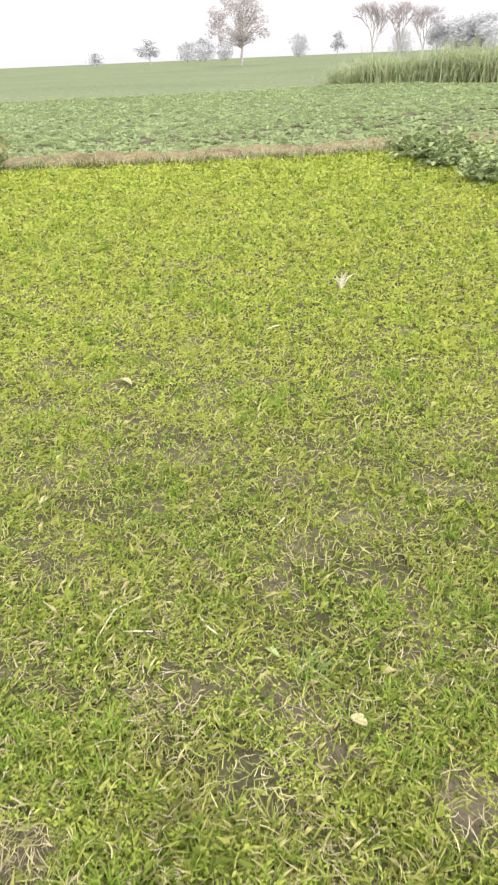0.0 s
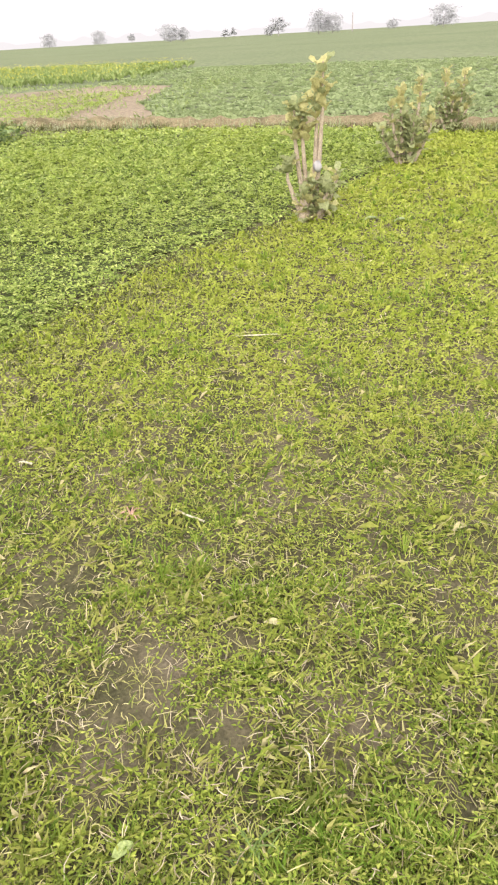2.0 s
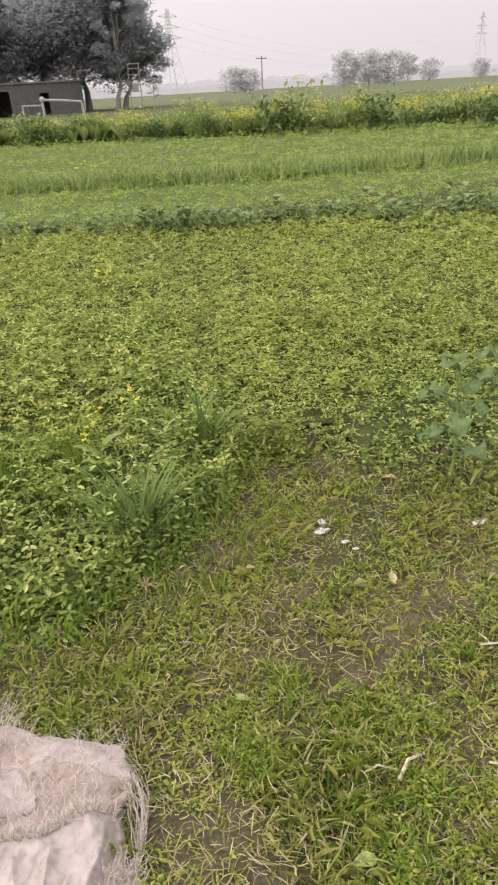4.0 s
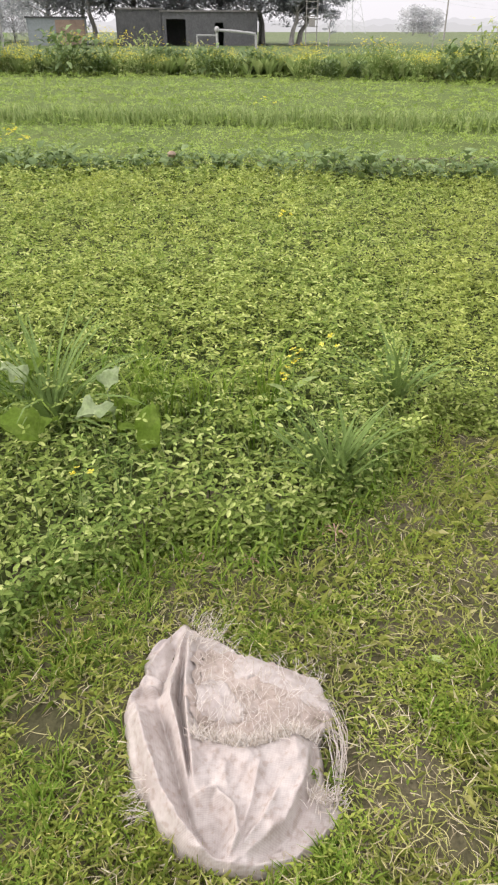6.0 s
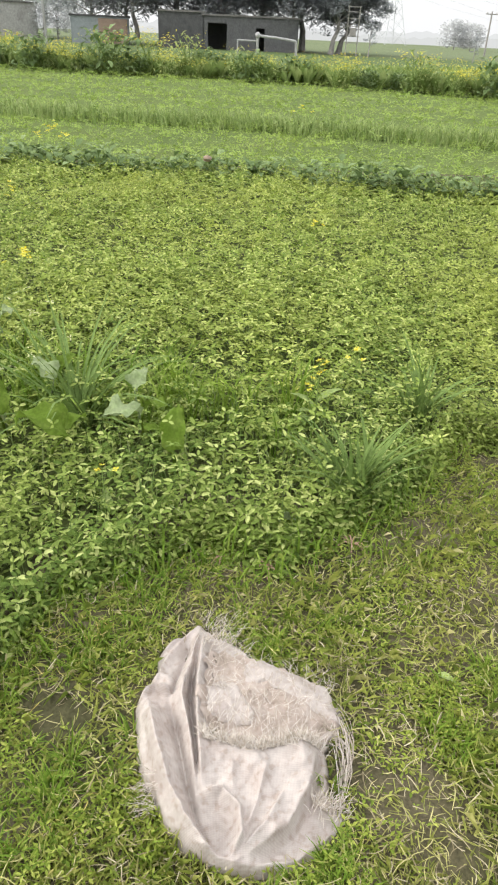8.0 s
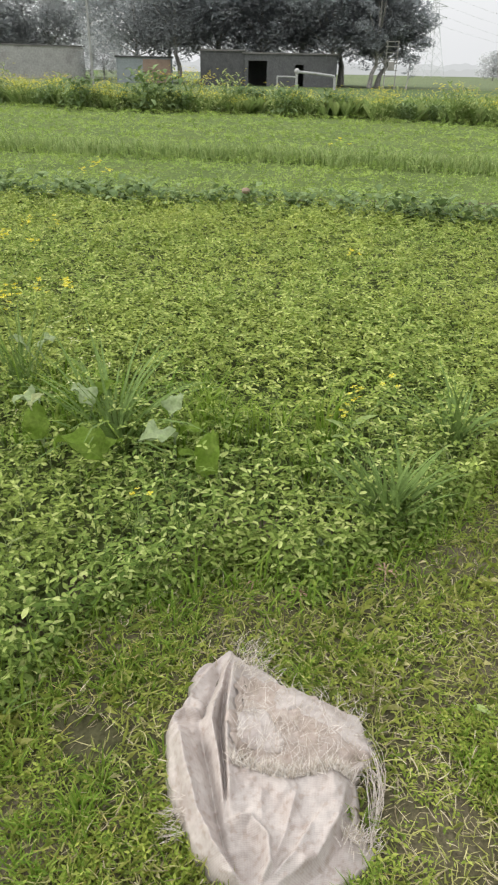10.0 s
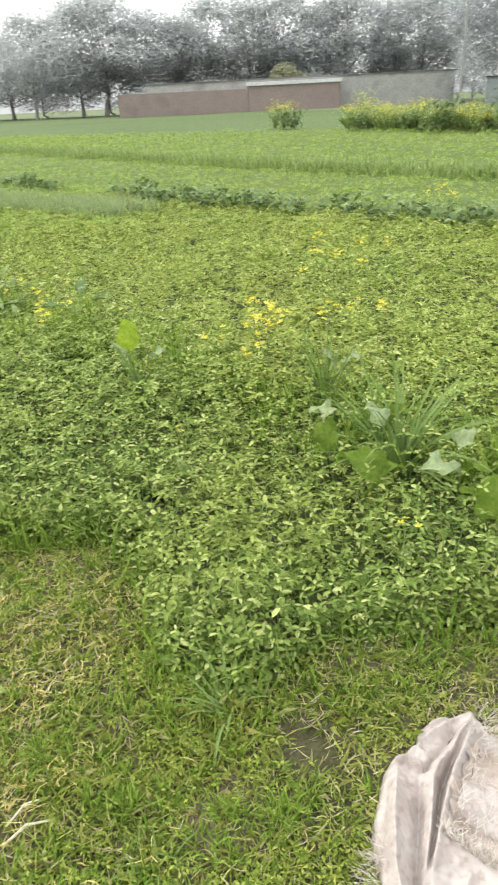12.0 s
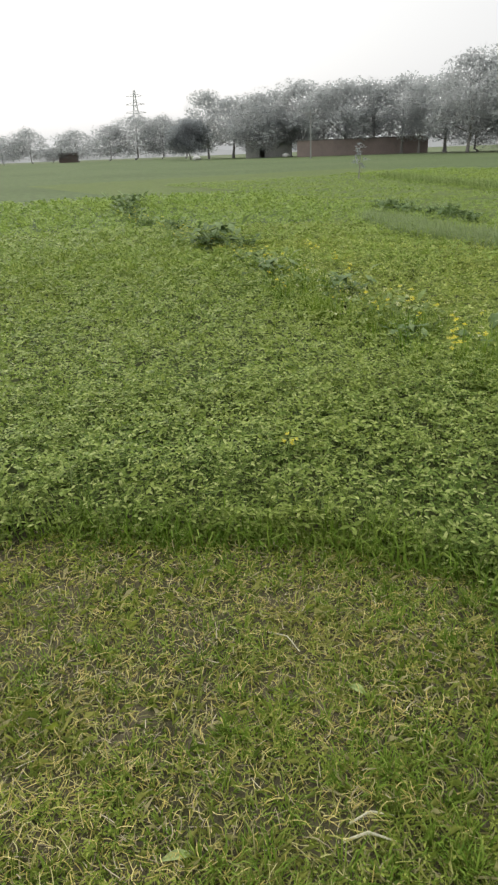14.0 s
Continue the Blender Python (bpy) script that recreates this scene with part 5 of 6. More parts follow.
def mustard_plant(x, y, tops, seed, label):
    """A thin stem with a few leaves; tops: (dx, dy, z, flowers)."""
    g = random.Random(seed)
    root = tagged(empty("mustard_plant", x, y), label, "mustard plant", "mustard plants in the clover")
    for dx, dy, z, flowers in tops:
        part("stem", tube(Acc(), [(0, 0, 0.002), (dx * 0.4, dy * 0.4, z * 0.55), (dx, dy, z)], (0.004, 0.003, 0.0015), 4), STEM, root)
        acc = Acc()
        flower_bunch(acc, (dx, dy, z), flowers, 0.016 + 0.0011 * flowers, 0.012 if y < 3.2 else 0.016 if y < 8 else 0.022, g)
        tagged(part("blossom", acc, YELLOW, root, "bright yellow four-petalled flowers"), kind="stuff")
    for k in range(5 if len(tops) > 1 else 1):
        acc = leaf(Acc(), (0, 0, 0.05 + 0.03 * k), g.uniform(0, 6.28), 0.8, 0.13, 0.045, 0.9, 4, 0.6)
        part("leaf", acc, WEEDLEAF, root)


mustard_plant(0.44, 2.79, [(0.0, 0.0, 0.34, 8), (-0.07, -0.1, 0.3, 5), (0.18, 0.09, 0.36, 5)], 1, "flowering mustard plant at the clover's edge")
mustard_plant(-0.35, 2.12, [(0.0, 0.0, 0.26, 3)], 2, "single small yellow flower in clover")
mustard_plant(-1.60, 3.48, [(0, 0, 0.42, 12), (0.06, 0.03, 0.47, 12), (0.1, -0.05, 0.4, 12), (-0.08, 0.02, 0.38, 8), (0.02, -0.1, 0.33, 9), (-0.1, 0.1, 0.49, 9), (0.1, 0.06, 0.45, 9), (0.0, -0.2, 0.27, 5), (-0.2, -0.05, 0.33, 4), (-0.3, -0.1, 0.3, 3)],
              3, "tall mustard plant thick with yellow flowers")
mustard_plant(-1.75, 4.95, [(0, 0, 0.48, 9), (0.12, 0.2, 0.52, 9), (-0.3, 0.4, 0.52, 9), (-0.2, 0.1, 0.46, 8), (0.25, -0.1, 0.44, 7), (-0.12, -0.3, 0.42, 7), (0.3, 0.3, 0.5, 8)], 4, "loose mustard plant with scattered flowers")
mustard_plant(-1.09, 3.24, [(0, 0, 0.6, 4), (0.1, 0.05, 0.58, 3), (-0.08, 0.04, 0.56, 3), (0.2, 0.12, 0.6, 5), (-0.02, -0.06, 0.5, 2)], 12, "tall pale stalks with a few small flowers")
mustard_plant(-1.98, 8.75, [(0, 0, 0.48, 9), (0.16, 0.05, 0.42, 7), (-0.16, 0.1, 0.4, 7), (0.05, 0.15, 0.5, 7)], 13, "pale yellow mustard on the plant row")
mustard_plant(1.3, 12.6, [(0, 0, 0.5, 6), (0.2, 0.1, 0.42, 5), (-0.15, 0.1, 0.4, 4)], 14, "small pale flowering weed in the crop")
mustard_plant(-1.2, 4.0, [(0, 0, 0.4, 5), (-0.2, 0.1, 0.36, 3), (0.1, 0.12, 0.38, 5)], 5, "mustard plant with a few yellow flowers")
mustard_plant(-3.07, 3.32, [(0, 0, 0.45, 11), (0.03, -0.03, 0.36, 12), (0.16, 0.06, 0.41, 3)], 6, "mustard plant with bright yellow flowers")
mustard_plant(-1.38, 2.36, [(0.0, 0.0, 0.28, 3)], 7, "single small yellow flower in clover")
mustard_plant(-3.9, 3.9, [(0, 0, 0.34, 2), (0.3, 0.2, 0.33, 2), (-0.3, 0.2, 0.34, 2), (-0.6, 0.3, 0.35, 2)], 8, "weedy mustard with small pale flowers")
mustard_plant(-2.5, 1.7, [(0.0, 0.0, 0.25, 5)], 9, "single small yellow flower in clover")
mustard_plant(0.75, 5.6, [(0.0, 0.0, 0.25, 6)], 10, "single small yellow flower in clover")
mustard_plant(-6.4, 4.5, [(0, 0, 0.5, 10), (0.5, -0.1, 0.45, 10), (-0.4, 0.2, 0.5, 10), (0.9, -0.2, 0.42, 8)], 11, "weedy mustard with small pale flowers")


def bushy(name, label, category, group, leaves, high, wide, length, width, material, seed, flowers=0, stems=5):
    """A small plant of stems and leaves, with flowers at its tips if any; built at the origin."""
    g = random.Random(seed)
    root = tagged(empty(name), label, category, group)
    tips = []
    for k in range(stems):
        a = k * 2.4 + g.uniform(-0.4, 0.4)
        tip = (math.cos(a) * wide * g.uniform(0.2, 0.5), math.sin(a) * wide * g.uniform(0.2, 0.5), high * g.uniform(0.7, 1.0))
        tips.append(tip)
        part("stem", tube(Acc(), [(0, 0, 0.002), (tip[0] * 0.5, tip[1] * 0.5, tip[2] * 0.6), tip], (0.012 * high + 0.003, 0.008 * high + 0.002, 0.003), 4), STEM, root)
    acc = Acc()
    for k in range(leaves):
        tip = g.choice(tips)
        t = g.uniform(0.03, 1.0)
        at = (tip[0] * t + g.gauss(0, wide * 0.22 * (1.1 - 0.6 * t)), tip[1] * t + g.gauss(0, wide * 0.22 * (1.1 - 0.6 * t)), max(0.03, tip[2] * t))
        leaf(acc, at, g.uniform(0, 6.28), g.uniform(-0.1, 0.9), length * g.uniform(0.7, 1.2), width * g.uniform(0.7, 1.2), 0.8, 2, 0.6, 0.2)
    tagged(part("foliage", acc, material, root), kind="stuff")
    if flowers:
        acc = Acc()
        for k in range(flowers):
            tip = g.choice(tips)
            flower_bunch(acc, (tip[0] + g.gauss(0, wide * 0.22), tip[1] + g.gauss(0, wide * 0.22), tip[2] * g.uniform(0.85, 1.12)), 2, 0.04, 0.027, g)
        tagged(part("bloom", acc, YELLOW, root, "small yellow flowers"), kind="stuff")
    return root


# dark row along the first ridge
g = random.Random(11)
kinds = [bushy("ridge_plant", "dark green broad-leaved plant in a field row", "plant", "row of dark plants on the ridge", 44, 0.32, 0.42, 0.13, 0.085, DARKLEAF, s) for s in (51, 52, 53)]
row = [(x, float(ridge_y(x)) + g.uniform(-0.3, 0.3)) for x in np.arange(-14, 13.4, 0.17)]
row = [p for p in row if not (-9.6 < p[0] < -8.2)]
for k, (x, y) in enumerate(row):
    s = g.uniform(0.75, 1.2)
    m = pose(x, y, 0, 0, 0, g.uniform(0, 360)) @ Matrix.Diagonal((s, s, s, 1))
    if k < len(kinds):
        kinds[k].matrix_basis = m
    else:
        copy_thing(kinds[k % 3], pose(x, y, 0, 0, 0, g.uniform(0, 360))).scale = (s, s, s)

# weeds in a line to the west, and a patch by the eastern bund
weed = bushy("leafy_weed", "dense dark green leafy weed in the crop", "weed", "dark weeds in the western crop", 70, 0.5, 0.8, 0.2, 0.13, DARKLEAF, 61)
spots_w = [(-9.9, 4.9, 1.1), (-10.6, 5.3, 0.9), (-9.3, 5.2, 0.8), (-18.6, 6.6, 1.2), (-19.8, 7.0, 1.1), (-17.6, 6.3, 0.8), (-21.5, 8.0, 1.0)]
for t in np.linspace(0, 1, 26):
    spots_w.append((-4.0 - 12.5 * t + g.uniform(-0.3, 0.3), 3.9 + 2.1 * t + g.uniform(-0.25, 0.25), g.uniform(0.5, 0.85)))
weed.matrix_basis = pose(-9.9, 4.9, 0) @ Matrix.Diagonal((1.2, 1.2, 1.2, 1))
pale = bushy("flowering_weed", "light green weed with small pale flowers", "weed", "weeds in the western crop", 60, 0.42, 0.7, 0.16, 0.08, WEEDLEAF, 63, 7)
pale.matrix_basis = pose(-4.6, 4.1, 0) @ Matrix.Diagonal((0.8, 0.8, 0.8, 1))
for q, (x, y, s) in enumerate(spots_w[1:]):
    copy_thing(pale if q > 5 and q % 3 else weed, pose(x, y, 0, 0, 0, g.uniform(0, 360))).scale = (s, s, s)
mallow = bushy("broad_weed", "light green broad-leaved weed beside the bund", "weed", "weed patch at the bund", 120, 0.36, 0.7, 0.11, 0.085, MALLOW, 62)
mallow.matrix_basis = pose(9.7, -7.8, 0)
for k in range(34):
    t = g.uniform(0, 1) ** 0.7
    x, y, s = 9.4 - 5.4 * t, -7.4 + 1.9 * t - g.uniform(0.0, 1.0) ** 1.3 * (0.6 + 3.2 * t), g.uniform(0.8, 1.3)
    copy_thing(mallow, pose(x, y, 0, 0, 0, g.uniform(0, 360))).scale = (s, s, s)

# mustard and weeds in the northern strip
mb = [bushy("mustard_bush", "bushy mustard weed with yellow flowers", "mustard bush", "strip of mustard bushes", 170, 1.1, 1.0, 0.2, 0.075, mat, s, fl, 9) for s, fl, mat in ((71, 50, WEEDLEAF), (72, 14, WEEDTOP), (73, 110, WEEDTOP))]
mb.append(bushy("green_bush", "dense dark green weed bush without flowers", "bush", "strip of mustard bushes", 190, 0.9, 1.0, 0.22, 0.12, DARKLEAF, 74, 0, 8))
k = 0
for x in np.arange(-12.5, 27, 0.36):
    y = float(strip_y(x)) + g.uniform(-0.4, 2.4)
    s = g.choice((0.6, 0.7, 0.8, 0.9, 1.05, 1.25)) * g.uniform(0.9, 1.1) * (1.25 if x < -4 else 1.0) * (0.85 if x > 8 else 1.0)
    pick = k if k < 4 else g.choice((0, 1, 1, 2, 2, 3, 3) if x > -4 else (0, 1, 1, 2, 2, 0, 3))
    if k < 4:
        mb[k].matrix_basis = pose(x, y, 0) @ Matrix.Diagonal((s, s, s, 1))
    else:
        copy_thing(mb[pick], pose(x, y, 0, 0, 0, g.uniform(0, 360))).scale = (s, s, s)
    k += 1
for x, y, pick, s in ((-16.9, 35.4, 2, 1.25), (-17.5, 35.6, 0, 1.1), (-16.2, 35.2, 3, 1.1), (14.0, 19.6, 3, 1.1), (14.6, 19.9, 3, 0.9), (15.6, 20.3, 2, 0.95), (19.4, 23.3, 3, 0.7), (9.2, 23.2, 1, 1.5), (11.6, 22.2, 3, 1.3), (8.4, 23.4, 3, 1.35)):
    copy_thing(mb[pick], pose(x, y, 0, 0, 0, g.uniform(0, 360))).scale = (s, s, s)


# ---- young shrubs on the field edge ----
def shrub(x, y, stems, per_stem, leaf_long, seed, label):
    """Cut-back shrub: bare stems below, paired oval leaves above. stems: (dx, dy, height, leafy from)."""
    gg = random.Random(seed)
    root = tagged(empty("shrub", x, y), label, "shrub", "row of young shrubs")
    low = [mesh_of("leaf", crumpled(Acc(), (0, 0, 0), 0.0, 0.0, leaf_long, leaf_long * 0.62, 0.5 * k - 0.3, seed + k), SHRUBLEAF, True) for k in range(3)]
    top = [mesh_of("leaf", crumpled(Acc(), (0, 0, 0), 0.0, 0.0, leaf_long, leaf_long * 0.62, 0.3 * k - 0.3, seed + k), SHRUBTOP, True) for k in range(2)]
    for dx, dy, high, bare in stems:
        pts = [(dx * 0.25, dy * 0.25, 0.002), (dx * 0.7, dy * 0.7, high * 0.4), (dx, dy, high * 0.75), (dx * 1.05, dy * 1.0, high)]
        part("stem", tube(Acc(), pts, (0.03, 0.022, 0.015, 0.006), 7), PALEBARK, root)
        for k in range(per_stem):
            t = bare + (1 - bare) * (k // 2 + gg.random() * 0.6) / (per_stem / 2)
            ob = new("leaf", gg.choice(top if gg.random() < (0.65 if t * high > 0.6 else 0.15) else low))
            ob.parent = root
            q = gg.uniform(0.65, 1.15) * (1.15 - 0.3 * t)
            reach = min(1, t * 1.3)
            ob.matrix_basis = pose(dx * reach, dy * reach, high * min(t, 1), gg.uniform(-25, 25), -(2 + 40 * t + gg.uniform(-25, 25)), k * 180 + (k // 2) * 90 + gg.uniform(-30, 30)) @ Matrix.Diagonal((q, q, q, 1))
    return root


bush = shrub(6.75, 0.42, [(0.02, 0.14, 0.98, 0.68), (0.06, -0.1, 1.26, 0.72), (-0.05, 0.2, 0.5, 0.85), (0.0, -0.02, 0.38, 0.2), (-0.04, -0.14, 0.34, 0.1), (0.03, -0.22, 0.44, 0.15), (-0.1, 0.05, 0.3, 0.15), (0.03, 0.07, 0.92, 0.72), (0.07, -0.05, 1.1, 0.74)], 17, 0.16, 81, "pruned young shrub with bare pale stems and oval leaves")
part("stump", tube(Acc(), [(-0.03, 0.06, 0.002), (-0.03, 0.06, 0.09), (-0.04, 0.05, 0.2)], (0.075, 0.055, 0.045), 8), PALEBARK, bush, "pale cut stump")
shrub(9.45, -0.68, [(0.05, -0.12, 0.98, 0.25), (0.0, 0.1, 0.85, 0.2), (0.1, 0.02, 0.6, 0.1), (-0.08, -0.05, 0.5, 0.1), (0.0, 0.3, 0.45, 0.1), (0.0, -0.26, 0.55, 0.2), (-0.05, 0.2, 0.7, 0.25)], 22, 0.17, 82, "bushy young shrub with olive leaves on grass")
shrub(12.1, -1.6, [(0.0, -0.14, 0.85, 0.3), (0.05, 0.12, 0.88, 0.3), (0.0, 0.0, 0.6, 0.15), (0.0, 0.2, 0.5, 0.2), (0.0, -0.24, 0.5, 0.2)], 24, 0.17, 83, "young shrub with yellowish leaves by the bund")


def lump(name, x, y, z, sx, sy, sz, material, label, category, seed, rough=0.25):
    """A small uneven lump."""
    acc, n, m = Acc(), 12, 7
    gg = np.random.default_rng(seed)
    th, ph = np.meshgrid(np.linspace(0, 2 * math.pi, n, endpoint=False), np.linspace(0.05, math.pi - 0.05, m))
    r = 1 + rough * gg.uniform(-1, 1, th.shape)
    v = np.stack([sx * r * np.sin(ph) * np.cos(th), sy * r * np.sin(ph) * np.sin(th), sz * r * np.cos(ph)], 2).reshape(-1, 3)
    f = []
    for k in range(m - 1):
        for j in range(n):
            a, b = k * n + j, k * n + (j + 1) % n
            f += [(a, b, b + n), (a, b + n, a + n)]
    acc.add(v, f)
    ob = part(name, acc, material, smooth=True)
    ob.matrix_basis = pose(x, y, z)
    return tagged(ob, label, category)


rag = lump("rag", -0.02, -0.06, 0.47, 0.04, 0.036, 0.042, CONCRETE, "", "", 5)
rag.parent = bush
rag["label"] = "knotted greyish white rag"


# ---- litter, fallen leaves and stalks on the mown ground ----
def fallen_leaf(x, y, turn, length, width, material, label, bend=0.5, z=0.03):
    ob = part("fallen_leaf", leaf(Acc(), (0, 0, 0), 0, 0.3, length * 0.75, width * 0.65, bend * 1.6, 6, 0.5, 0.5), material)
    ob.matrix_basis = pose(x, y, z, 0, 0, turn)
    return tagged(ob, label, "fallen leaf", "fallen leaves on the mown grass")


def stalk(x, y, turn, length, thick, label, z=0.03, kink=0.12):
    acc = tube(Acc(), [(0, 0, 0), (length * 0.5, length * kink, 0.012), (length, 0, 0.0)], (thick, thick * 0.9, thick * 0.6), 5)
    ob = part("dry_stalk", acc, PALEHUSK)
    ob.matrix_basis = pose(x, y, z, 0, 0, turn)
    return tagged(ob, label, "dry stalk", "dry stalks on the mown grass")


for x, y, turn, ln, w, mat, lab in (
    (1.27, -0.56, 200, 0.08, 0.03, GREENHUSK, "curled pale green leaf lying on grass"), (1.88, 0.4, 80, 0.075, 0.04, HUSK, "pale dry leaf lying on mown grass"),
    (2.36, -0.2, 120, 0.08, 0.05, HUSK, "pale dry leaf lying on mown grass"), (3.19, -0.82, 20, 0.16, 0.05, HUSK, "long dry leaf on bright grass"),
    (0.63, 1.49, 330, 0.075, 0.035, GREENHUSK, "wilted green leaf lying on grass"), (-1.26, 1.13, 20, 0.085, 0.045, GREENHUSK, "oval wilted leaf lying on grass"),
    (-1.02, 0.5, 250, 0.1, 0.04, GREENHUSK, "limp green leaf lying on cut grass"), (-0.62, 0.62, 300, 0.14, 0.035, GREENHUSK, "long wilted leaf among cut grass"),
    (0.92, -0.66, 30, 0.07, 0.05, HUSK, "yellow-green broad leaf lying on grass"), (1.25, 0.68, 140, 0.08, 0.045, GREENHUSK, "crumpled pale leaf on trodden soil"),
    (1.25, 1.75, 75, 0.085, 0.04, HUSK, "upturned pale leaf on mown grass"), (0.8, 0.98, 170, 0.08, 0.05, GREENHUSK, "flat green leaf on trodden soil"),
    (6.62, -0.05, 290, 0.2, 0.09, PALELEAF, "large pale leaf under the shrub"), (6.55, -0.3, 280, 0.2, 0.09, PALELEAF, "large pale leaf under the shrub"),
    (-1.28, 1.82, 320, 0.11, 0.035, GREENHUSK, "limp leaf hanging at the clover's edge"), (1.57, 2.33, 150, 0.08, 0.045, RUST, "orange-brown dead leaf beside the mallow stem"),
):
    fallen_leaf(x, y, turn, ln, w, mat, lab)
for x, y, turn, ln, th, lab in (
    (1.36, -0.47, 10, 0.13, 0.0035, "pale dry stalk on mown grass"), (1.49, -0.3, 60, 0.09, 0.0025, "thin dry stalk on mown grass"), (1.78, -0.92, 120, 0.07, 0.003, "short pale stalk on mown grass"),
    (3.53, -1.9, 100, 0.1, 0.005, "pale dry stalk on bright grass"), (4.05, 0.55, 95, 0.24, 0.004, "long dry stalk on low clover"), (2.35, 0.7, 60, 0.14, 0.004, "bent dry stalk on mown grass"),
    (1.35, 1.43, 320, 0.1, 0.004, "pale broken stalk on trodden soil"), (0.93, 1.13, 25, 0.1, 0.005, "split pale stalk on trodden soil"), (1.15, 1.1, 310, 0.17, 0.003, "long pale stalk on trodden soil"),
    (1.38, 1.42, 100, 0.05, 0.003, "short stalk on trodden soil"), (0.85, 1.17, 350, 0.09, 0.003, "thin stalk on trodden soil"), (2.7, 1.47, 80, 0.06, 0.005, "upright cut stub in low clover"),
    (1.5, 0.33, 200, 0.07, 0.003, "short stalk on trodden soil"), (1.55, -0.15, 300, 0.2, 0.0025, "thin dry stalk on mown grass"), (-0.87, 0.82, 60, 0.12, 0.004, "bundle of cut pale grass"),
    (-0.9, 0.86, 70, 0.11, 0.003, "bundle of cut pale grass"), (-1.6, 1.05, 15, 0.14, 0.003, "cut stem on mown grass"), (0.98, 0.62, 330, 0.1, 0.004, "pale stalk on trodden soil"),
    (2.66, -2.27, 80, 0.07, 0.004, "upright pale stub in bright grass"), (0.7, 0.9, 60, 0.05, 0.004, "short white stalk on trodden soil"), (-0.2, 2.0, 240, 0.22, 0.003, "bent green stalk at the clover's foot"),
):
    stalk(x, y, turn, ln, th, lab)
for x, y, sx, sy, sz, lab in ((1.15, 2.11, 0.03, 0.02, 0.014, "small white scrap on trodden soil"), (1.17, 2.16, 0.018, 0.022, 0.016, "small white scrap on trodden soil"), (1.2, 2.02, 0.017, 0.01, 0.008, "small white scrap on trodden soil"),
                              (1.70, 1.95, 0.035, 0.014, 0.01, "white paper scrap on trodden soil"), (1.22, 1.97, 0.014, 0.008, 0.007, "tiny white scrap on trodden soil")):
    lump("scrap", x, y, 0.026, sx * 0.85, sy * 0.75, sz * 0.35, WHITE, lab, "litter", int(x * 1000), 0.5)
root = tagged(empty("root_clump", 3.95, -2.65), "pale clump of dry roots on bright grass", "clump")
for k in range(15):
    a, e = k * 2.4, g.uniform(0.7, 1.5)
    d = (math.cos(a) * math.cos(e), math.sin(a) * math.cos(e), math.sin(e))
    q = g.uniform(0.07, 0.17)
    part("root", tube(Acc(), [(0, 0, 0.02), (d[0] * q * 0.5, d[1] * q * 0.5, 0.02 + d[2] * q * 0.65), (d[0] * q, d[1] * q, 0.02 + d[2] * q * 0.85)], (0.009, 0.006, 0.002), 4), PALEHUSK, root)
lump("scrap", -0.15, 8.25, 0.3, 0.045, 0.03, 0.03, ORANGE, "faded orange scrap caught on the plant row", "litter", 12)
for x, y in ((0.57, 2.19), (0.49, 2.05), (0.05, 1.98), (0.2, 1.93), (2.4, 0.98)):
    root = tagged(empty("root_stub", x, y), "pinkish cut root stub at the clover's foot", "root stub", "cut root stubs")
    for k in range(7):
        a = k * 0.9 + g.uniform(-0.3, 0.3)
        part("root", tube(Acc(), [(0, 0, 0.015), (0.025 * math.cos(a), 0.025 * math.sin(a), 0.03), (0.055 * math.cos(a), 0.055 * math.sin(a), 0.012)], (0.004, 0.003, 0.0015), 4), PINKROOT, root)

# tall reeds to the south-east
reed = tagged(empty("reed_clump", 30.5, -23.5), "tall dry and green reed clump", "reeds", "stand of tall reeds")
acc = Acc()
n = 520
p = np.stack([rng.normal(0, 0.5, n), rng.normal(0, 0.5, n), np.full(n, 0.004)], 1)
acc.add(*blades(p, rng.uniform(0, 6.28, n), rng.uniform(0.4, 1.9, n), rng.uniform(0.025, 0.06, n), np.abs(rng.normal(0.42, 0.25, n)), rng.normal(1.1, 0.5, n)))
tagged(part("foliage", acc, REEDLEAF, reed), kind="stuff")
acc = Acc()
for k in range(4):
    dx, dy, h = g.uniform(-0.6, 0.6), g.uniform(-0.6, 0.6), g.uniform(1.2, 2.1)
    tube(acc, [(dx, dy, 0.002), (dx * 1.1, dy * 1.1, h * 0.6), (dx * 1.3 + 0.06, dy * 1.3, h)], (0.01, 0.007, 0.003), 4)
tagged(part("cane_stalk", acc, STEM, reed), kind="stuff")
for k in range(34):
    t = k / 33
    x, y = 31.6 - 8.5 * t + g.uniform(-0.5, 0.5) + g.uniform(0, 2.5), -22.2 - 6.0 * t - g.uniform(0, 1.5)
    s = (0.7 + 0.35 * min(1, 2 * t)) * g.uniform(0.75, 1.25)
    copy_thing(reed, pose(x, y, 0, 0, 0, g.uniform(0, 360))).scale = (s, s, s)


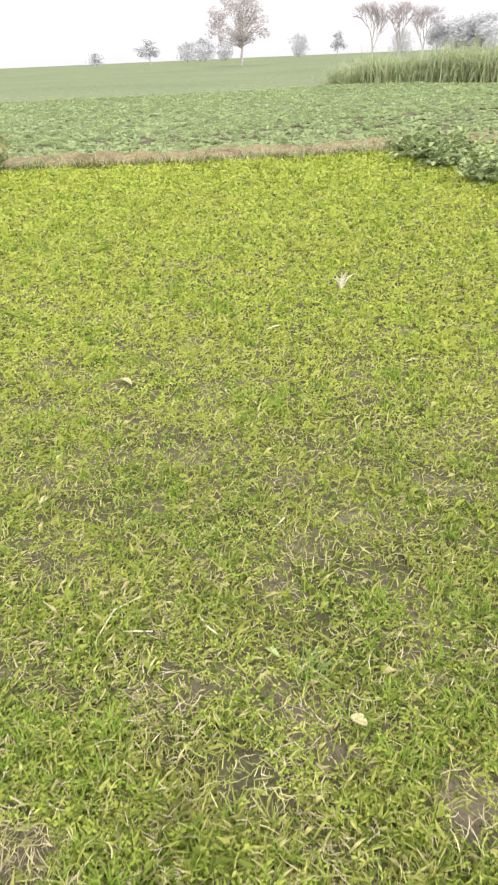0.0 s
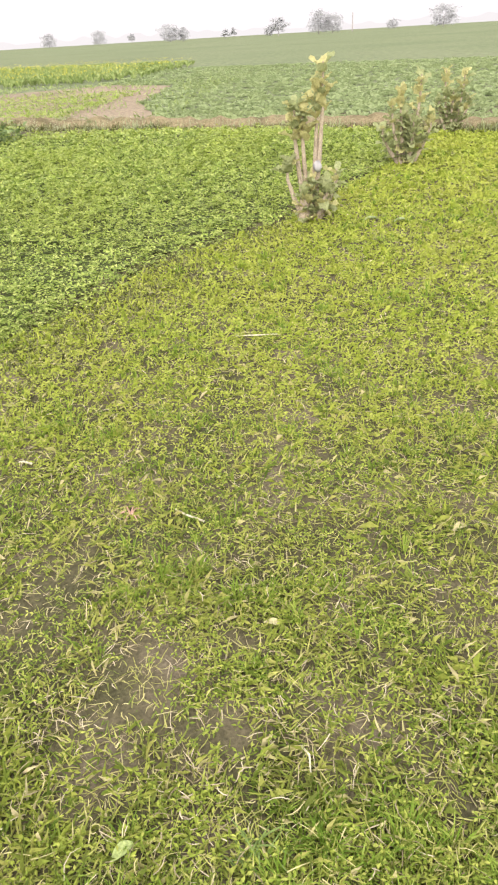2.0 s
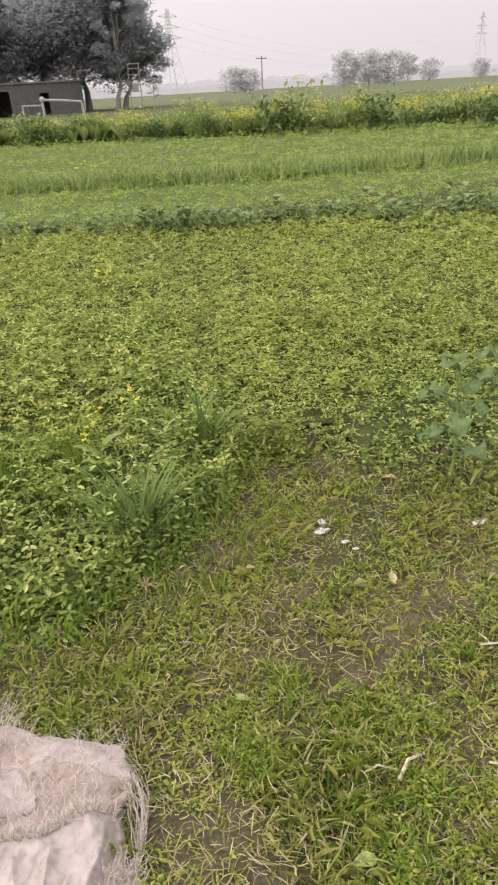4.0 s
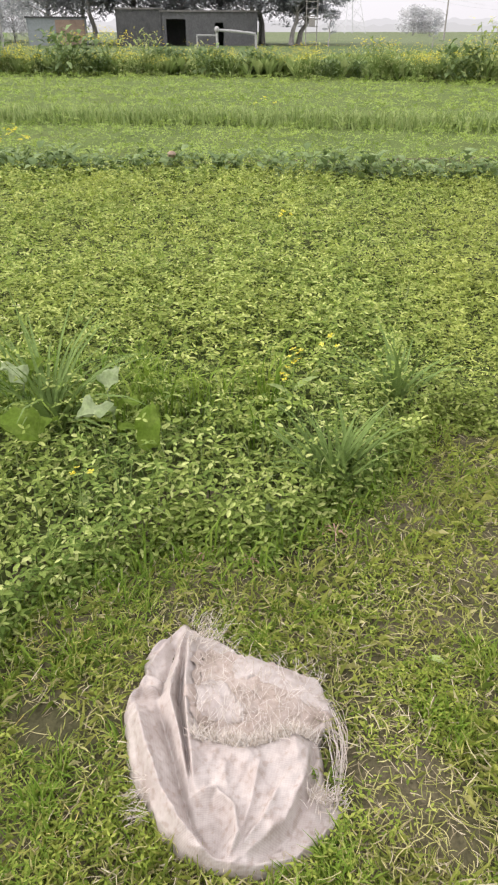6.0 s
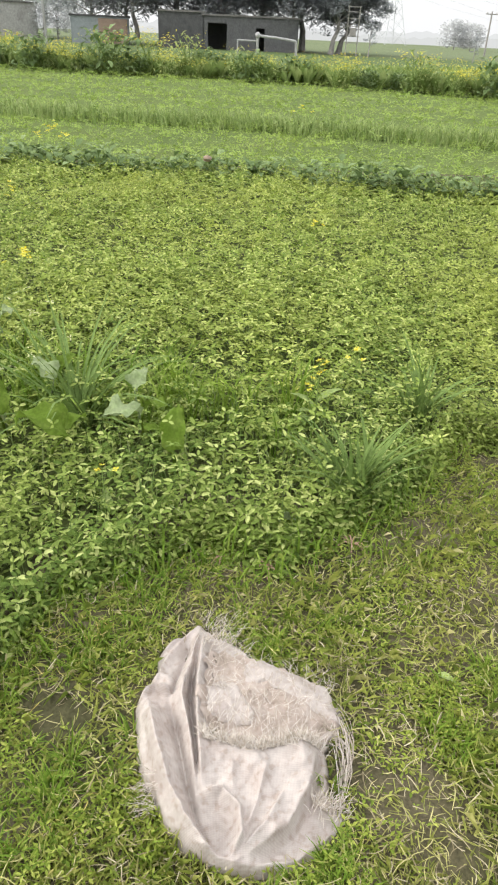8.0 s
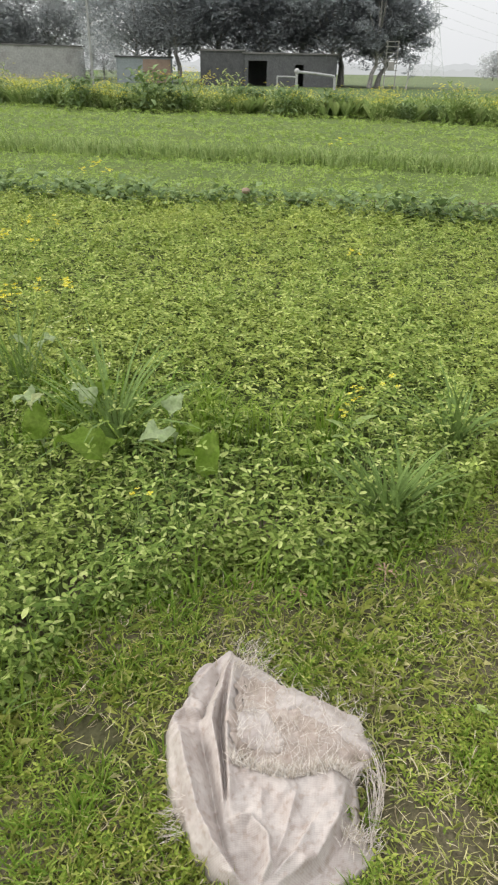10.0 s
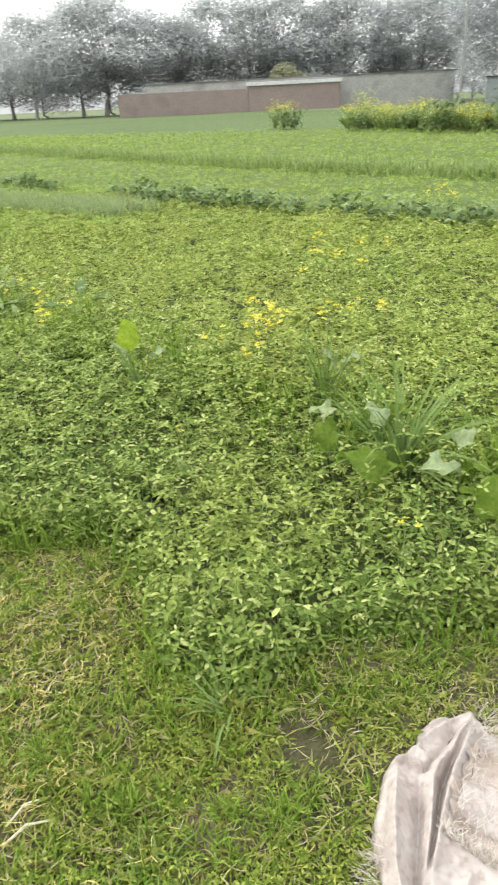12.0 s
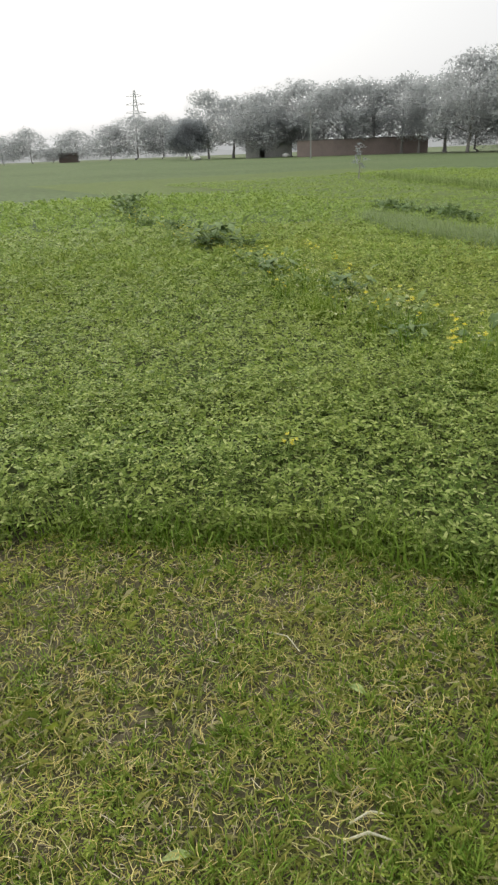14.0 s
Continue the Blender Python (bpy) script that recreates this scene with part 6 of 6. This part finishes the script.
# ---- trees ----
def tree(name, label, high, wide, bare, leaf_mat, seed, leaves=2600, size=0.34, clusters=26, droop=0.0, group="", spread=0.15, limbs=4):
    """Trunk, limbs, and a crown of small leaf sprays round the limb ends; built at the origin."""
    gg = random.Random(seed)
    ng = np.random.default_rng(seed)
    root = tagged(empty(name), label, "tree", group)
    trunk = Acc()
    lean = gg.uniform(-0.05, 0.05) * high
    r = high * 0.017
    tube(trunk, [(0, 0, 0.002), (lean * 0.3, 0, bare * 0.6), (lean, lean * 0.5, bare), (lean, lean * 0.4, bare + (high - bare) * 0.55)], (r * 1.4, r, r * 0.9, r * 0.35), 7)
    ends = []
    for k in range(clusters):
        a, t = k * 2.4 + gg.uniform(-0.5, 0.5), ((k + 0.5) / clusters)
        zc = bare + (high - bare) * (0.12 + 0.84 * t) - droop * gg.random()
        prof = math.sin(math.pi * min(1.0, 0.22 + 0.74 * t)) ** 0.7
        rad = wide * 0.5 * prof * gg.uniform(0.35, 1.15)
        ends.append((lean + rad * math.cos(a), rad * math.sin(a), zc))
        if k % limbs == 0:
            z0 = bare * 0.85 + (zc - bare) * 0.35
            tube(trunk, [(lean * 0.9, 0, z0), (lean + rad * 0.5 * math.cos(a), rad * 0.5 * math.sin(a), (z0 + zc) / 2 + 0.1), ends[-1]], (r * 0.34, r * 0.2, r * 0.05), 5)
    part("trunk", trunk, BARK, root)
    if leaves:
        own = ng.uniform(0.45, 1.4, len(ends))
        pick = ng.choice(len(ends), leaves, p=own**2.2 / (own**2.2).sum())
        e = np.array(ends)[pick]
        rad = wide * spread
        own = own[pick]
        way = ng.normal(0, 1, (leaves, 3))
        way /= np.linalg.norm(way, axis=1)[:, None]
        p = e + way * (ng.uniform(0, 1, leaves) ** 0.42)[:, None] * np.array([rad, rad, rad * 0.7]) * 1.7 * own[:, None]
        p[:, 2] = np.maximum(p[:, 2], bare * 0.7)
        tv = np.array([(-0.5, -0.1, 0), (0.1, -0.42, 0.1), (0.5, 0.35, -0.05)])
        tf = np.array([(0, 1, 2)])
        tagged(part("crown", Acc().add(*scatter(tv, tf, p, ng.uniform(0, 6.28, leaves), np.abs(ng.normal(0.5, 0.6, leaves)), ng.uniform(0, 6.28, leaves), ng.uniform(0.6, 1.3, leaves) * size)), leaf_mat, root), kind="stuff")
    return root


def plant(models, places):
    """Stand copies of tree models: (x, y, height scale, model)."""
    used = set()
    for x, y, s, k in places:
        if k not in used:
            used.add(k)
            models[k].matrix_basis = pose(x, y, 0) @ Matrix.Diagonal((s, s, s, 1))
        else:
            u = s * g.uniform(1.0, 1.5)
            copy_thing(models[k], pose(x, y, 0, 0, 0, g.uniform(0, 360))).scale = (u, u * g.uniform(0.85, 1.15), s * g.uniform(0.88, 1.1))


def branching(name, label, high, wide, open_by, seed, forks, group="", trunk_share=0.22):
    """A leafless tree: forked limbs ending in a haze of thin twigs."""
    gg = random.Random(seed)
    root = tagged(empty(name), label, "tree", group)
    wood, twigs = Acc(), Acc()

    def grow(at, way, length, r, level):
        mid = at + way * length * 0.5 + Vector((gg.gauss(0, 1), gg.gauss(0, 1), 0)) * length * 0.05
        end = at + way * length
        tube(wood if level < 3 else twigs, [at, mid, end] if level < 5 else [at, end], (r, r * 0.85, r * 0.66) if level < 5 else (r, r * 0.66), 6 if level < 3 else 3)
        if level == forks:
            return
        for k in range(3 if level < 4 else 4):
            a = 2.1 * k + gg.uniform(0, 1.2)
            turn = Vector((math.cos(a), math.sin(a), gg.gauss(0.0, 0.35))).normalized()
            nxt = (way + turn * (open_by if level < 3 else 1.0) * gg.uniform(0.7, 1.2) + Vector((0, 0, 0.12 if level < 3 else 0.0))).normalized()
            grow(end if k < 2 else mid, nxt, length * gg.uniform(0.68, 0.88), r * 0.62, level + 1)

    grow(Vector((0, 0, 0.0)), Vector((0.08, 0.03, 1)).normalized(), high * trunk_share, high * 0.026, 0)
    top = max(float(v[:, 2].max()) for v in twigs.v)
    reach = float(np.percentile(np.concatenate([np.hypot(v[:, 0], v[:, 1]) for v in twigs.v]), 96))
    for acc in (wood, twigs):
        acc.v = [v * np.array([wide / 2 / reach, wide / 2 / reach, high / top]) for v in acc.v]
    part("trunk", wood, BARK, root)
    tagged(part("twig_haze", twigs, BROWNLEAF, root), kind="stuff")
    return root


near_trees = [tree("farm_tree", "dark hazy broad-leaved tree over the farmyard", 14, 11, 2.6, TREELEAF, 101, 15000, 0.42, 46, group="trees round the farmyard"),
              tree("farm_tree", "dark hazy tall tree with dense crown", 15, 9, 3.0, TREELEAF, 102, 14000, 0.42, 44, group="trees round the farmyard"),
              tree("farm_tree", "dark tree with drooping feathery branches", 13, 7, 2.2, TREELEAF, 103, 12000, 0.36, 44, 0.8, group="trees round the farmyard", spread=0.1)]
plant(near_trees, [(-15.5, 92, 0.95, 0), (-9.5, 86, 0.95, 1), (-5.5, 90, 1.05, 0), (-0.5, 86, 1.0, 0), (3.5, 91, 1.05, 1), (7.0, 84, 0.95, 0), (10.8, 80, 1.0, 2), (8.6, 88, 1.05, 1), (-12.5, 97, 1.0, 1), (12.2, 84, 0.9, 2)])
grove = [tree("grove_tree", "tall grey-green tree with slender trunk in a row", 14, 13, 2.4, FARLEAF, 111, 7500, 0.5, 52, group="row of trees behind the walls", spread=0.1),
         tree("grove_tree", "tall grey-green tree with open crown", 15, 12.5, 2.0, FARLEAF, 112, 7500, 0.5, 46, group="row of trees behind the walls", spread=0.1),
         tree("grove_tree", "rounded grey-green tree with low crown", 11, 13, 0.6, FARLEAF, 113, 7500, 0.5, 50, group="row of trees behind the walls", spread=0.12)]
places = []
for k in range(13):
    t = k / 12
    places.append((-28 - 60 * t + g.uniform(-1, 1), 121 - 27 * t + g.uniform(-3, 3), g.uniform(0.92, 1.12), k % 2))
places += [(-37, 114, 0.62, 2), (-53, 110, 0.7, 2), (-66, 104, 0.75, 2), (-79, 99, 0.8, 2), (-92, 97, 0.85, 2), (-143, 86, 0.8, 2), (-150, 90, 0.9, 2), (-44, 101, 0.42, 2), (-58, 96, 0.42, 2), (-64, 90, 0.36, 2), (-22, 104, 0.6, 2)]
places += [(-101, 98, 0.9, 1), (-107, 97, 0.85, 0), (-113, 98, 1.0, 1), (-119, 95, 1.02, 0), (-125, 93, 1.02, 1), (-131, 92, 1.0, 0), (-138, 90, 1.02, 1), (-146, 88, 1.04, 0), (-155, 88, 1.0, 1), (-164, 87, 1.0, 0), (-172, 84, 0.98, 1)]
places += [(-231, 104, 1.2, 2), (-238, 98, 1.2, 2), (-243, 90, 1.15, 2), (-247, 82, 1.1, 2), (-250, 72, 1.0, 2), (-254, 57, 1.0, 2), (-258, 48, 0.9, 2), (-255, 64, 0.4, 2)]
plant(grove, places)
yellow_tree = tree("yellowish_tree", "small yellowish round tree behind the brick shed", 5.6, 5.2, 1.2, YELLOWTREE, 125, 4200, 0.4, 26)
yellow_tree.matrix_basis = pose(-47.5, 98.0, 0)
dark_round = tree("round_tree", "dark round-crowned tree at the end of the grove", 8.8, 9, 1.6, TREELEAF, 121, 9000, 0.6, 34)
dark_round.matrix_basis = pose(-163.7, 74.9, 0)
lone = tree("lone_tree", "lone half-bare brownish tree in the wheat", 10.8, 8.6, 2.2, BROWNLEAF, 131, 11000, 0.24, 64, spread=0.075, limbs=1)
lone.matrix_basis = pose(107.1, -54.5, 0)
big = tree("shade_tree", "large spreading tree with forked trunk in a field", 10.8, 10.2, 3.4, TREELEAF, 132, 24000, 0.3, 40, 0.0, spread=0.095, limbs=2)
big.matrix_basis = pose(60.3, 46.9, 0)
bare = branching("bare_tree", "leafless grey tree with slender stems", 8.6, 6.0, 0.5, 133, 6, "leafless trees", 0.26)
bare.matrix_basis = pose(104.5, -77.5, 0)
for x, y, s in ((102, -81, 1.0), (99.6, -84, 0.9)):
    copy_thing(bare, pose(x, y, 0, 0, 0, g.uniform(0, 360))).scale = (s, s, s)
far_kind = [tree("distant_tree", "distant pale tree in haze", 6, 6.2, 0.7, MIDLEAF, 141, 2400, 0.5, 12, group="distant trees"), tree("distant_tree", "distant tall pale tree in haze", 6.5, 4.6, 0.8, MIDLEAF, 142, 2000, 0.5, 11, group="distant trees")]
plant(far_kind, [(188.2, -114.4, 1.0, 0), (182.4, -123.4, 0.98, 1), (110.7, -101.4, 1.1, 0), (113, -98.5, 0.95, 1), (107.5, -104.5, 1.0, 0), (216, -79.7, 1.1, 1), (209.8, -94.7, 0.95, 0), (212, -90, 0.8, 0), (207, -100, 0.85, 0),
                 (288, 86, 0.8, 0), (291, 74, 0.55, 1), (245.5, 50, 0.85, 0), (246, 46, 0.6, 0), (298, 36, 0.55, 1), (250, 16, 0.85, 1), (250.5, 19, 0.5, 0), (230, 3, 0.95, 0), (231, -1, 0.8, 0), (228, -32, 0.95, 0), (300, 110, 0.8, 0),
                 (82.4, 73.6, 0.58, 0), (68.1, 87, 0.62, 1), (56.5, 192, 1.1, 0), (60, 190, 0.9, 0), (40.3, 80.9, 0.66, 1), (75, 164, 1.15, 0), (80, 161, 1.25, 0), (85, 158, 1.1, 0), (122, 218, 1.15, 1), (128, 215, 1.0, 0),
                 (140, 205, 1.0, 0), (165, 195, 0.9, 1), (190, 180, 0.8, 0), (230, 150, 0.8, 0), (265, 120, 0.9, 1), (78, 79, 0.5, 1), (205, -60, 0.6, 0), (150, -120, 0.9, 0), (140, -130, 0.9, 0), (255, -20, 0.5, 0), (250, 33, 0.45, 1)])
sap = tree("sapling", "thin leafy sapling standing in the wheat", 1.35, 0.5, 0.3, TREELEAF, 151, 160, 0.1, 10)
sap.matrix_basis = pose(-29.3, 22.8, 0) @ Matrix.Diagonal((1.3, 1.3, 1.3, 1))
for x, y, s in ((22.5, 70, 1.6), (13.6, 74, 2.6)):
    copy_thing(sap, pose(x, y, 0)).scale = (s, s, s)


# ---- farm buildings ----
def wall_run(name, a, b, z1, thick, material, root, doors=()):
    """A wall between two plan points; doors: (from, to, height) along it cut right through."""
    d = Vector((b[0] - a[0], b[1] - a[1], 0))
    acc, at = Acc(), 0.0
    for d0, d1, dh in doors:
        box(acc, at, d0, -thick / 2, thick / 2, 0, z1)
        box(acc, d0, d1, -thick / 2, thick / 2, dh, z1)
        at = d1
    box(acc, at, d.length, -thick / 2, thick / 2, 0, z1)
    ob = part(name, acc, material, root)
    ob.matrix_basis = pose(a[0], a[1], 0, 0, 0, math.degrees(math.atan2(d.y, d.x)))
    return ob


def building(name, a, b, depth, high, wall_mat, roof_mat, label, doors=(), eave=0.25, roof_thick=0.14, slope=0.0):
    """A single-storey block along a to b with a slab roof."""
    root = tagged(empty(name), label, "building")
    d = Vector((b[0] - a[0], b[1] - a[1], 0)).normalized()
    nrm = Vector((-d.y, d.x, 0)) * depth
    c, e = (b[0] + nrm.x, b[1] + nrm.y), (a[0] + nrm.x, a[1] + nrm.y)
    wall_run("wall", a, b, high, 0.23, wall_mat, root, doors)
    for p, q in ((b, c), (c, e), (e, a)):
        wall_run("wall", p, q, high, 0.23, wall_mat, root)
    ln = (Vector(b) - Vector(a)).length
    roof = part("roof", box(Acc(), -eave, ln + eave, -eave, depth + eave, high, high + roof_thick), roof_mat, root)
    roof.matrix_basis = pose(a[0], a[1], 0, 0, 0, math.degrees(math.atan2(d.y, d.x)))
    return root


building("brick_shed", (-46.7, 86.6), (-36.2, 91.6), 5.0, 3.0, BRICK, SHEETROOF, "low red brick shed with pale flat roof", (), 0.35, 0.42)
root = tagged(empty("boundary_wall"), "weathered red brick boundary wall at the field", "wall")
wall_run("wall", (-61.0, 77.6), (-46.95, 86.45), 2.7, 0.23, BRICK, root)
building("grey_shed", (-62.0, 85.5), (-24.5, 103.5), 6.0, 3.75, PLASTER, ROOF, "long grey plastered shed with dark roof edge")
root = building("store", (-16.2, 84.0), (-10.4, 84.8), 4.0, 2.45, TEAL, DARKWALL, "small teal store with orange-brown door")
door = part("door", box(Acc(), 0.05, 3.05, -0.05, 0.0, 0.05, 2.3), ORANGE, root, "wide orange-brown door")
door.matrix_basis = pose(-13.5, 84.2, 0, 0, 0, 7.6)
building("farm_house", (-6.6, 79.0), (-2.3, 79.2), 5.0, 3.1, DARKWALL, ROOF, "dark grey end of a low farm house")
building("farm_shed", (-2.2, 79.2), (7.2, 79.6), 5.0, 2.9, GREYWALL, ROOF, "grey plastered shed with open doorway", ((0.4, 2.3, 2.3), (5.2, 6.1, 2.0)))
root = building("hut", (-144.5, 80.0), (-139.0, 88.6), 4.0, 3.6, PLASTER, ROOF, "pale low hut among trees", ((3.0, 4.2, 2.1),))
building("long_shed", (-126, 81.8), (-110, 102.0), 5.0, 3.0, BRICK, ROOF, "long brown brick shed before the grove")
building("far_hut", (-254, 66), (-252, 72), 4.0, 3.0, BRICK, ROOF, "low brown hut by distant trees")
for x, y, s in ((-150, 70, 1.0), (-153, 72, 0.8), (-134, 84, 0.9)):
    lump("white_heap", x, y, 0.35 * s, 1.0 * s, 0.8 * s, 0.6 * s, WHITE, "white heap beside the far huts", "heap", 33, 0.2)


def pole(x, y, high, r, material, label, arms=0, tilt=0.0):
    root = tagged(empty("utility_pole", x, y), label, "pole")
    root.matrix_basis = pose(x, y, 0, tilt, tilt, 25)
    part("shaft", tube(Acc(), [(0, 0, -0.02), (0, 0, high * 0.5), (0, 0, high)], (r, r * 0.85, r * 0.7), 8), material, root)
    for k in range(arms):
        z = high - 0.4 - 0.9 * k
        arm = part("crossarm", box(Acc(), -1.1, 1.1, -0.06, 0.06, z, z + 0.12), material, root)
        for dx in (-0.9, 0.0, 0.9):
            part("insulator", tube(Acc(), [(dx, 0, z + 0.12), (dx, 0, z + 0.24), (dx, 0, z + 0.34)], (0.05, 0.07, 0.03), 6), WHITE, arm)
    return root


pole(-15.5, 68.5, 11.5, 0.11, CONCRETE, "pale concrete pole before the farmyard trees", 1)
pole(79.3, 77.0, 8.0, 0.16, BARK, "dark wooden pole with a crossarm in a field", 1, 2.0)
pole(38.3, 114.1, 5.6, 0.14, BARK, "dark wooden pole in the wheat", 1)
pole(-99.6, 67.2, 7.0, 0.14, CONCRETE, "pale concrete pole at the far sheds", 1)
pole(250.4, -7.3, 5.2, 0.2, BARK, "distant dark pole in haze")
hp = tagged(empty("transformer_frame", 12.4, 77.0), "two-legged steel pole frame with transformer", "pole frame")
for dx in (-0.9, 0.9):
    part("leg", box(Acc(), dx - 0.07, dx + 0.07, -0.07, 0.07, 0, 6.2), BARK, hp)
for z in (1.6, 2.4, 3.6, 4.6, 5.4, 6.0):
    part("crossbar", box(Acc(), -1.1, 1.1, -0.05, 0.05, z, z + 0.1), BARK, hp)
hp.scale = (0.6, 0.6, 0.68)
part("transformer", box(Acc(), -0.5, 0.5, -0.45, -0.06, 2.5, 3.5), BARK, hp, "grey steel transformer box")

tw = tagged(empty("well_pipe", 2.9, 69.1), "pale steel tube-well pipe with elbow over the field", "pipe")
part("pipe", tube(Acc(), [(0.0, 0, 1.38), (1.5, 0, 1.28), (3.0, 0, 1.12)], (0.11, 0.11, 0.11), 9), PIPE, tw)
part("elbow", tube(Acc(), [(3.0, 0, 1.12), (3.22, 0, 1.08), (3.32, 0, 0.92), (3.35, 0, 0.0)], (0.115, 0.12, 0.12, 0.115), 9), PIPE, tw)
part("pump_head", tube(Acc(), [(-0.3, 0, 1.38), (-0.2, 0, 1.4), (0.0, 0, 1.4), (0.1, 0, 1.38)], (0.12, 0.26, 0.26, 0.14), 10), PIPE, tw)
part("riser", tube(Acc(), [(-0.1, 0, 0), (-0.1, 0, 1.25)], (0.12, 0.12), 8), PIPE, tw)
part("side_pipe", tube(Acc(), [(-1.9, 0.3, 1.0), (0.0, 0.1, 0.98)], (0.07, 0.07), 7), PIPE, tw)
part("side_post", tube(Acc(), [(-1.85, 0.3, 0.0), (-1.85, 0.3, 1.0)], (0.06, 0.06), 7), PIPE, tw)


def pylon(x, y, high, turn, label):
    root = tagged(empty("pylon", x, y, 0, turn), label, "pylon")
    half = lambda z: 4.2 * (1 - z / high) ** 1.5 + 0.45
    levels = [high * t for t in (0, 0.16, 0.3, 0.42, 0.53, 0.63, 0.72, 0.8, 0.88, 1.0)]
    for sx, sy in ((1, 1), (1, -1), (-1, 1), (-1, -1)):
        part("leg", tube(Acc(), [(sx * half(z), sy * half(z), z) for z in levels], [0.13] * len(levels), 4), STEEL, root)
    acc = Acc()
    for z0, z1 in zip(levels, levels[1:]):
        a, b = half(z0), half(z1)
        for s in (1, -1):
            for pq in (((-a, s * a, z0), (b, s * b, z1)), ((a, s * a, z0), (-b, s * b, z1)), ((s * a, -a, z0), (s * b, b, z1)), ((s * a, a, z0), (s * b, -b, z1))):
                tube(acc, pq, (0.06, 0.06), 3)
    part("lattice", acc, STEEL, root)
    for t, reach in ((0.66, 5.5), (0.78, 5.0), (0.9, 4.2)):
        z = high * t
        for s in (1, -1):
            part("arm", tube(tube(Acc(), [(0, 0.4, z), (s * reach, 0, z + 0.4)], (0.16, 0.1), 4), [(0, -0.4, z + 1.4), (s * reach, 0, z + 0.4)], (0.14, 0.1), 4), STEEL, root)
    return root


pylon(61.5, 293.8, 29, 20, "tall grey steel lattice pylon in haze")
pylon(280, 414, 34, 20, "distant steel lattice pylon in thick haze")
pylon(-374, 141, 33, 60, "distant steel lattice pylon behind trees")
lines = tagged(empty("power_line"), "thin sagging power lines between pylons", "power line")
for t, side in ((0.66, 5.5), (0.78, 5.0), (0.9, 4.2), (0.66, -5.5)):
    z = 29 * t
    pts = [(61.5 + side + (280 - 61.5) * s, 293.8 + (414 - 293.8) * s, z + 6 * s - 14 * 4 * s * (1 - s)) for s in np.linspace(0, 1, 14)]
    part("wire", tube(Acc(), pts, [0.03] * 14, 3), STEEL, lines)
    pts = [(61.5 + side - 240 * s, 293.8 - 60 * s, z - 14 * 4 * s * (1 - s)) for s in np.linspace(0, 1, 14)]
    part("wire", tube(Acc(), pts, [0.03] * 14, 3), STEEL, lines)


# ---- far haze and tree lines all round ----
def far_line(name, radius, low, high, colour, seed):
    """A very distant uneven tree line: a ring glowing evenly in the colour of haze."""
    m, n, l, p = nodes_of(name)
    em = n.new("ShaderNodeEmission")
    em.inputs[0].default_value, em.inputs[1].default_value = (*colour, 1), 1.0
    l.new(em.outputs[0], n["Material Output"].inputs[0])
    a = np.linspace(0, 2 * math.pi, 1400)
    top = low + (high - low) * np.clip(0.5 + 0.5 * waves(np.cos(a) * radius, np.sin(a) * radius, radius * 0.05, seed) + 0.35 * waves(np.cos(a) * radius, np.sin(a) * radius, radius * 0.016, seed + 1), 0, 1)
    x, y = radius * np.cos(a), radius * np.sin(a)
    v = np.concatenate([np.stack([x, y, 0 * a - 0.5], 1), np.stack([x, y, top], 1)])
    i = np.arange(len(a) - 1)
    f = np.concatenate([np.stack([i, i + 1, i + 1 + len(a)], 1), np.stack([i, i + 1 + len(a), i + len(a)], 1)])
    ob = part(name, Acc().add(v, f), m)
    return tagged(ob, "pale distant tree line dissolving in haze", "backdrop", kind="structure")


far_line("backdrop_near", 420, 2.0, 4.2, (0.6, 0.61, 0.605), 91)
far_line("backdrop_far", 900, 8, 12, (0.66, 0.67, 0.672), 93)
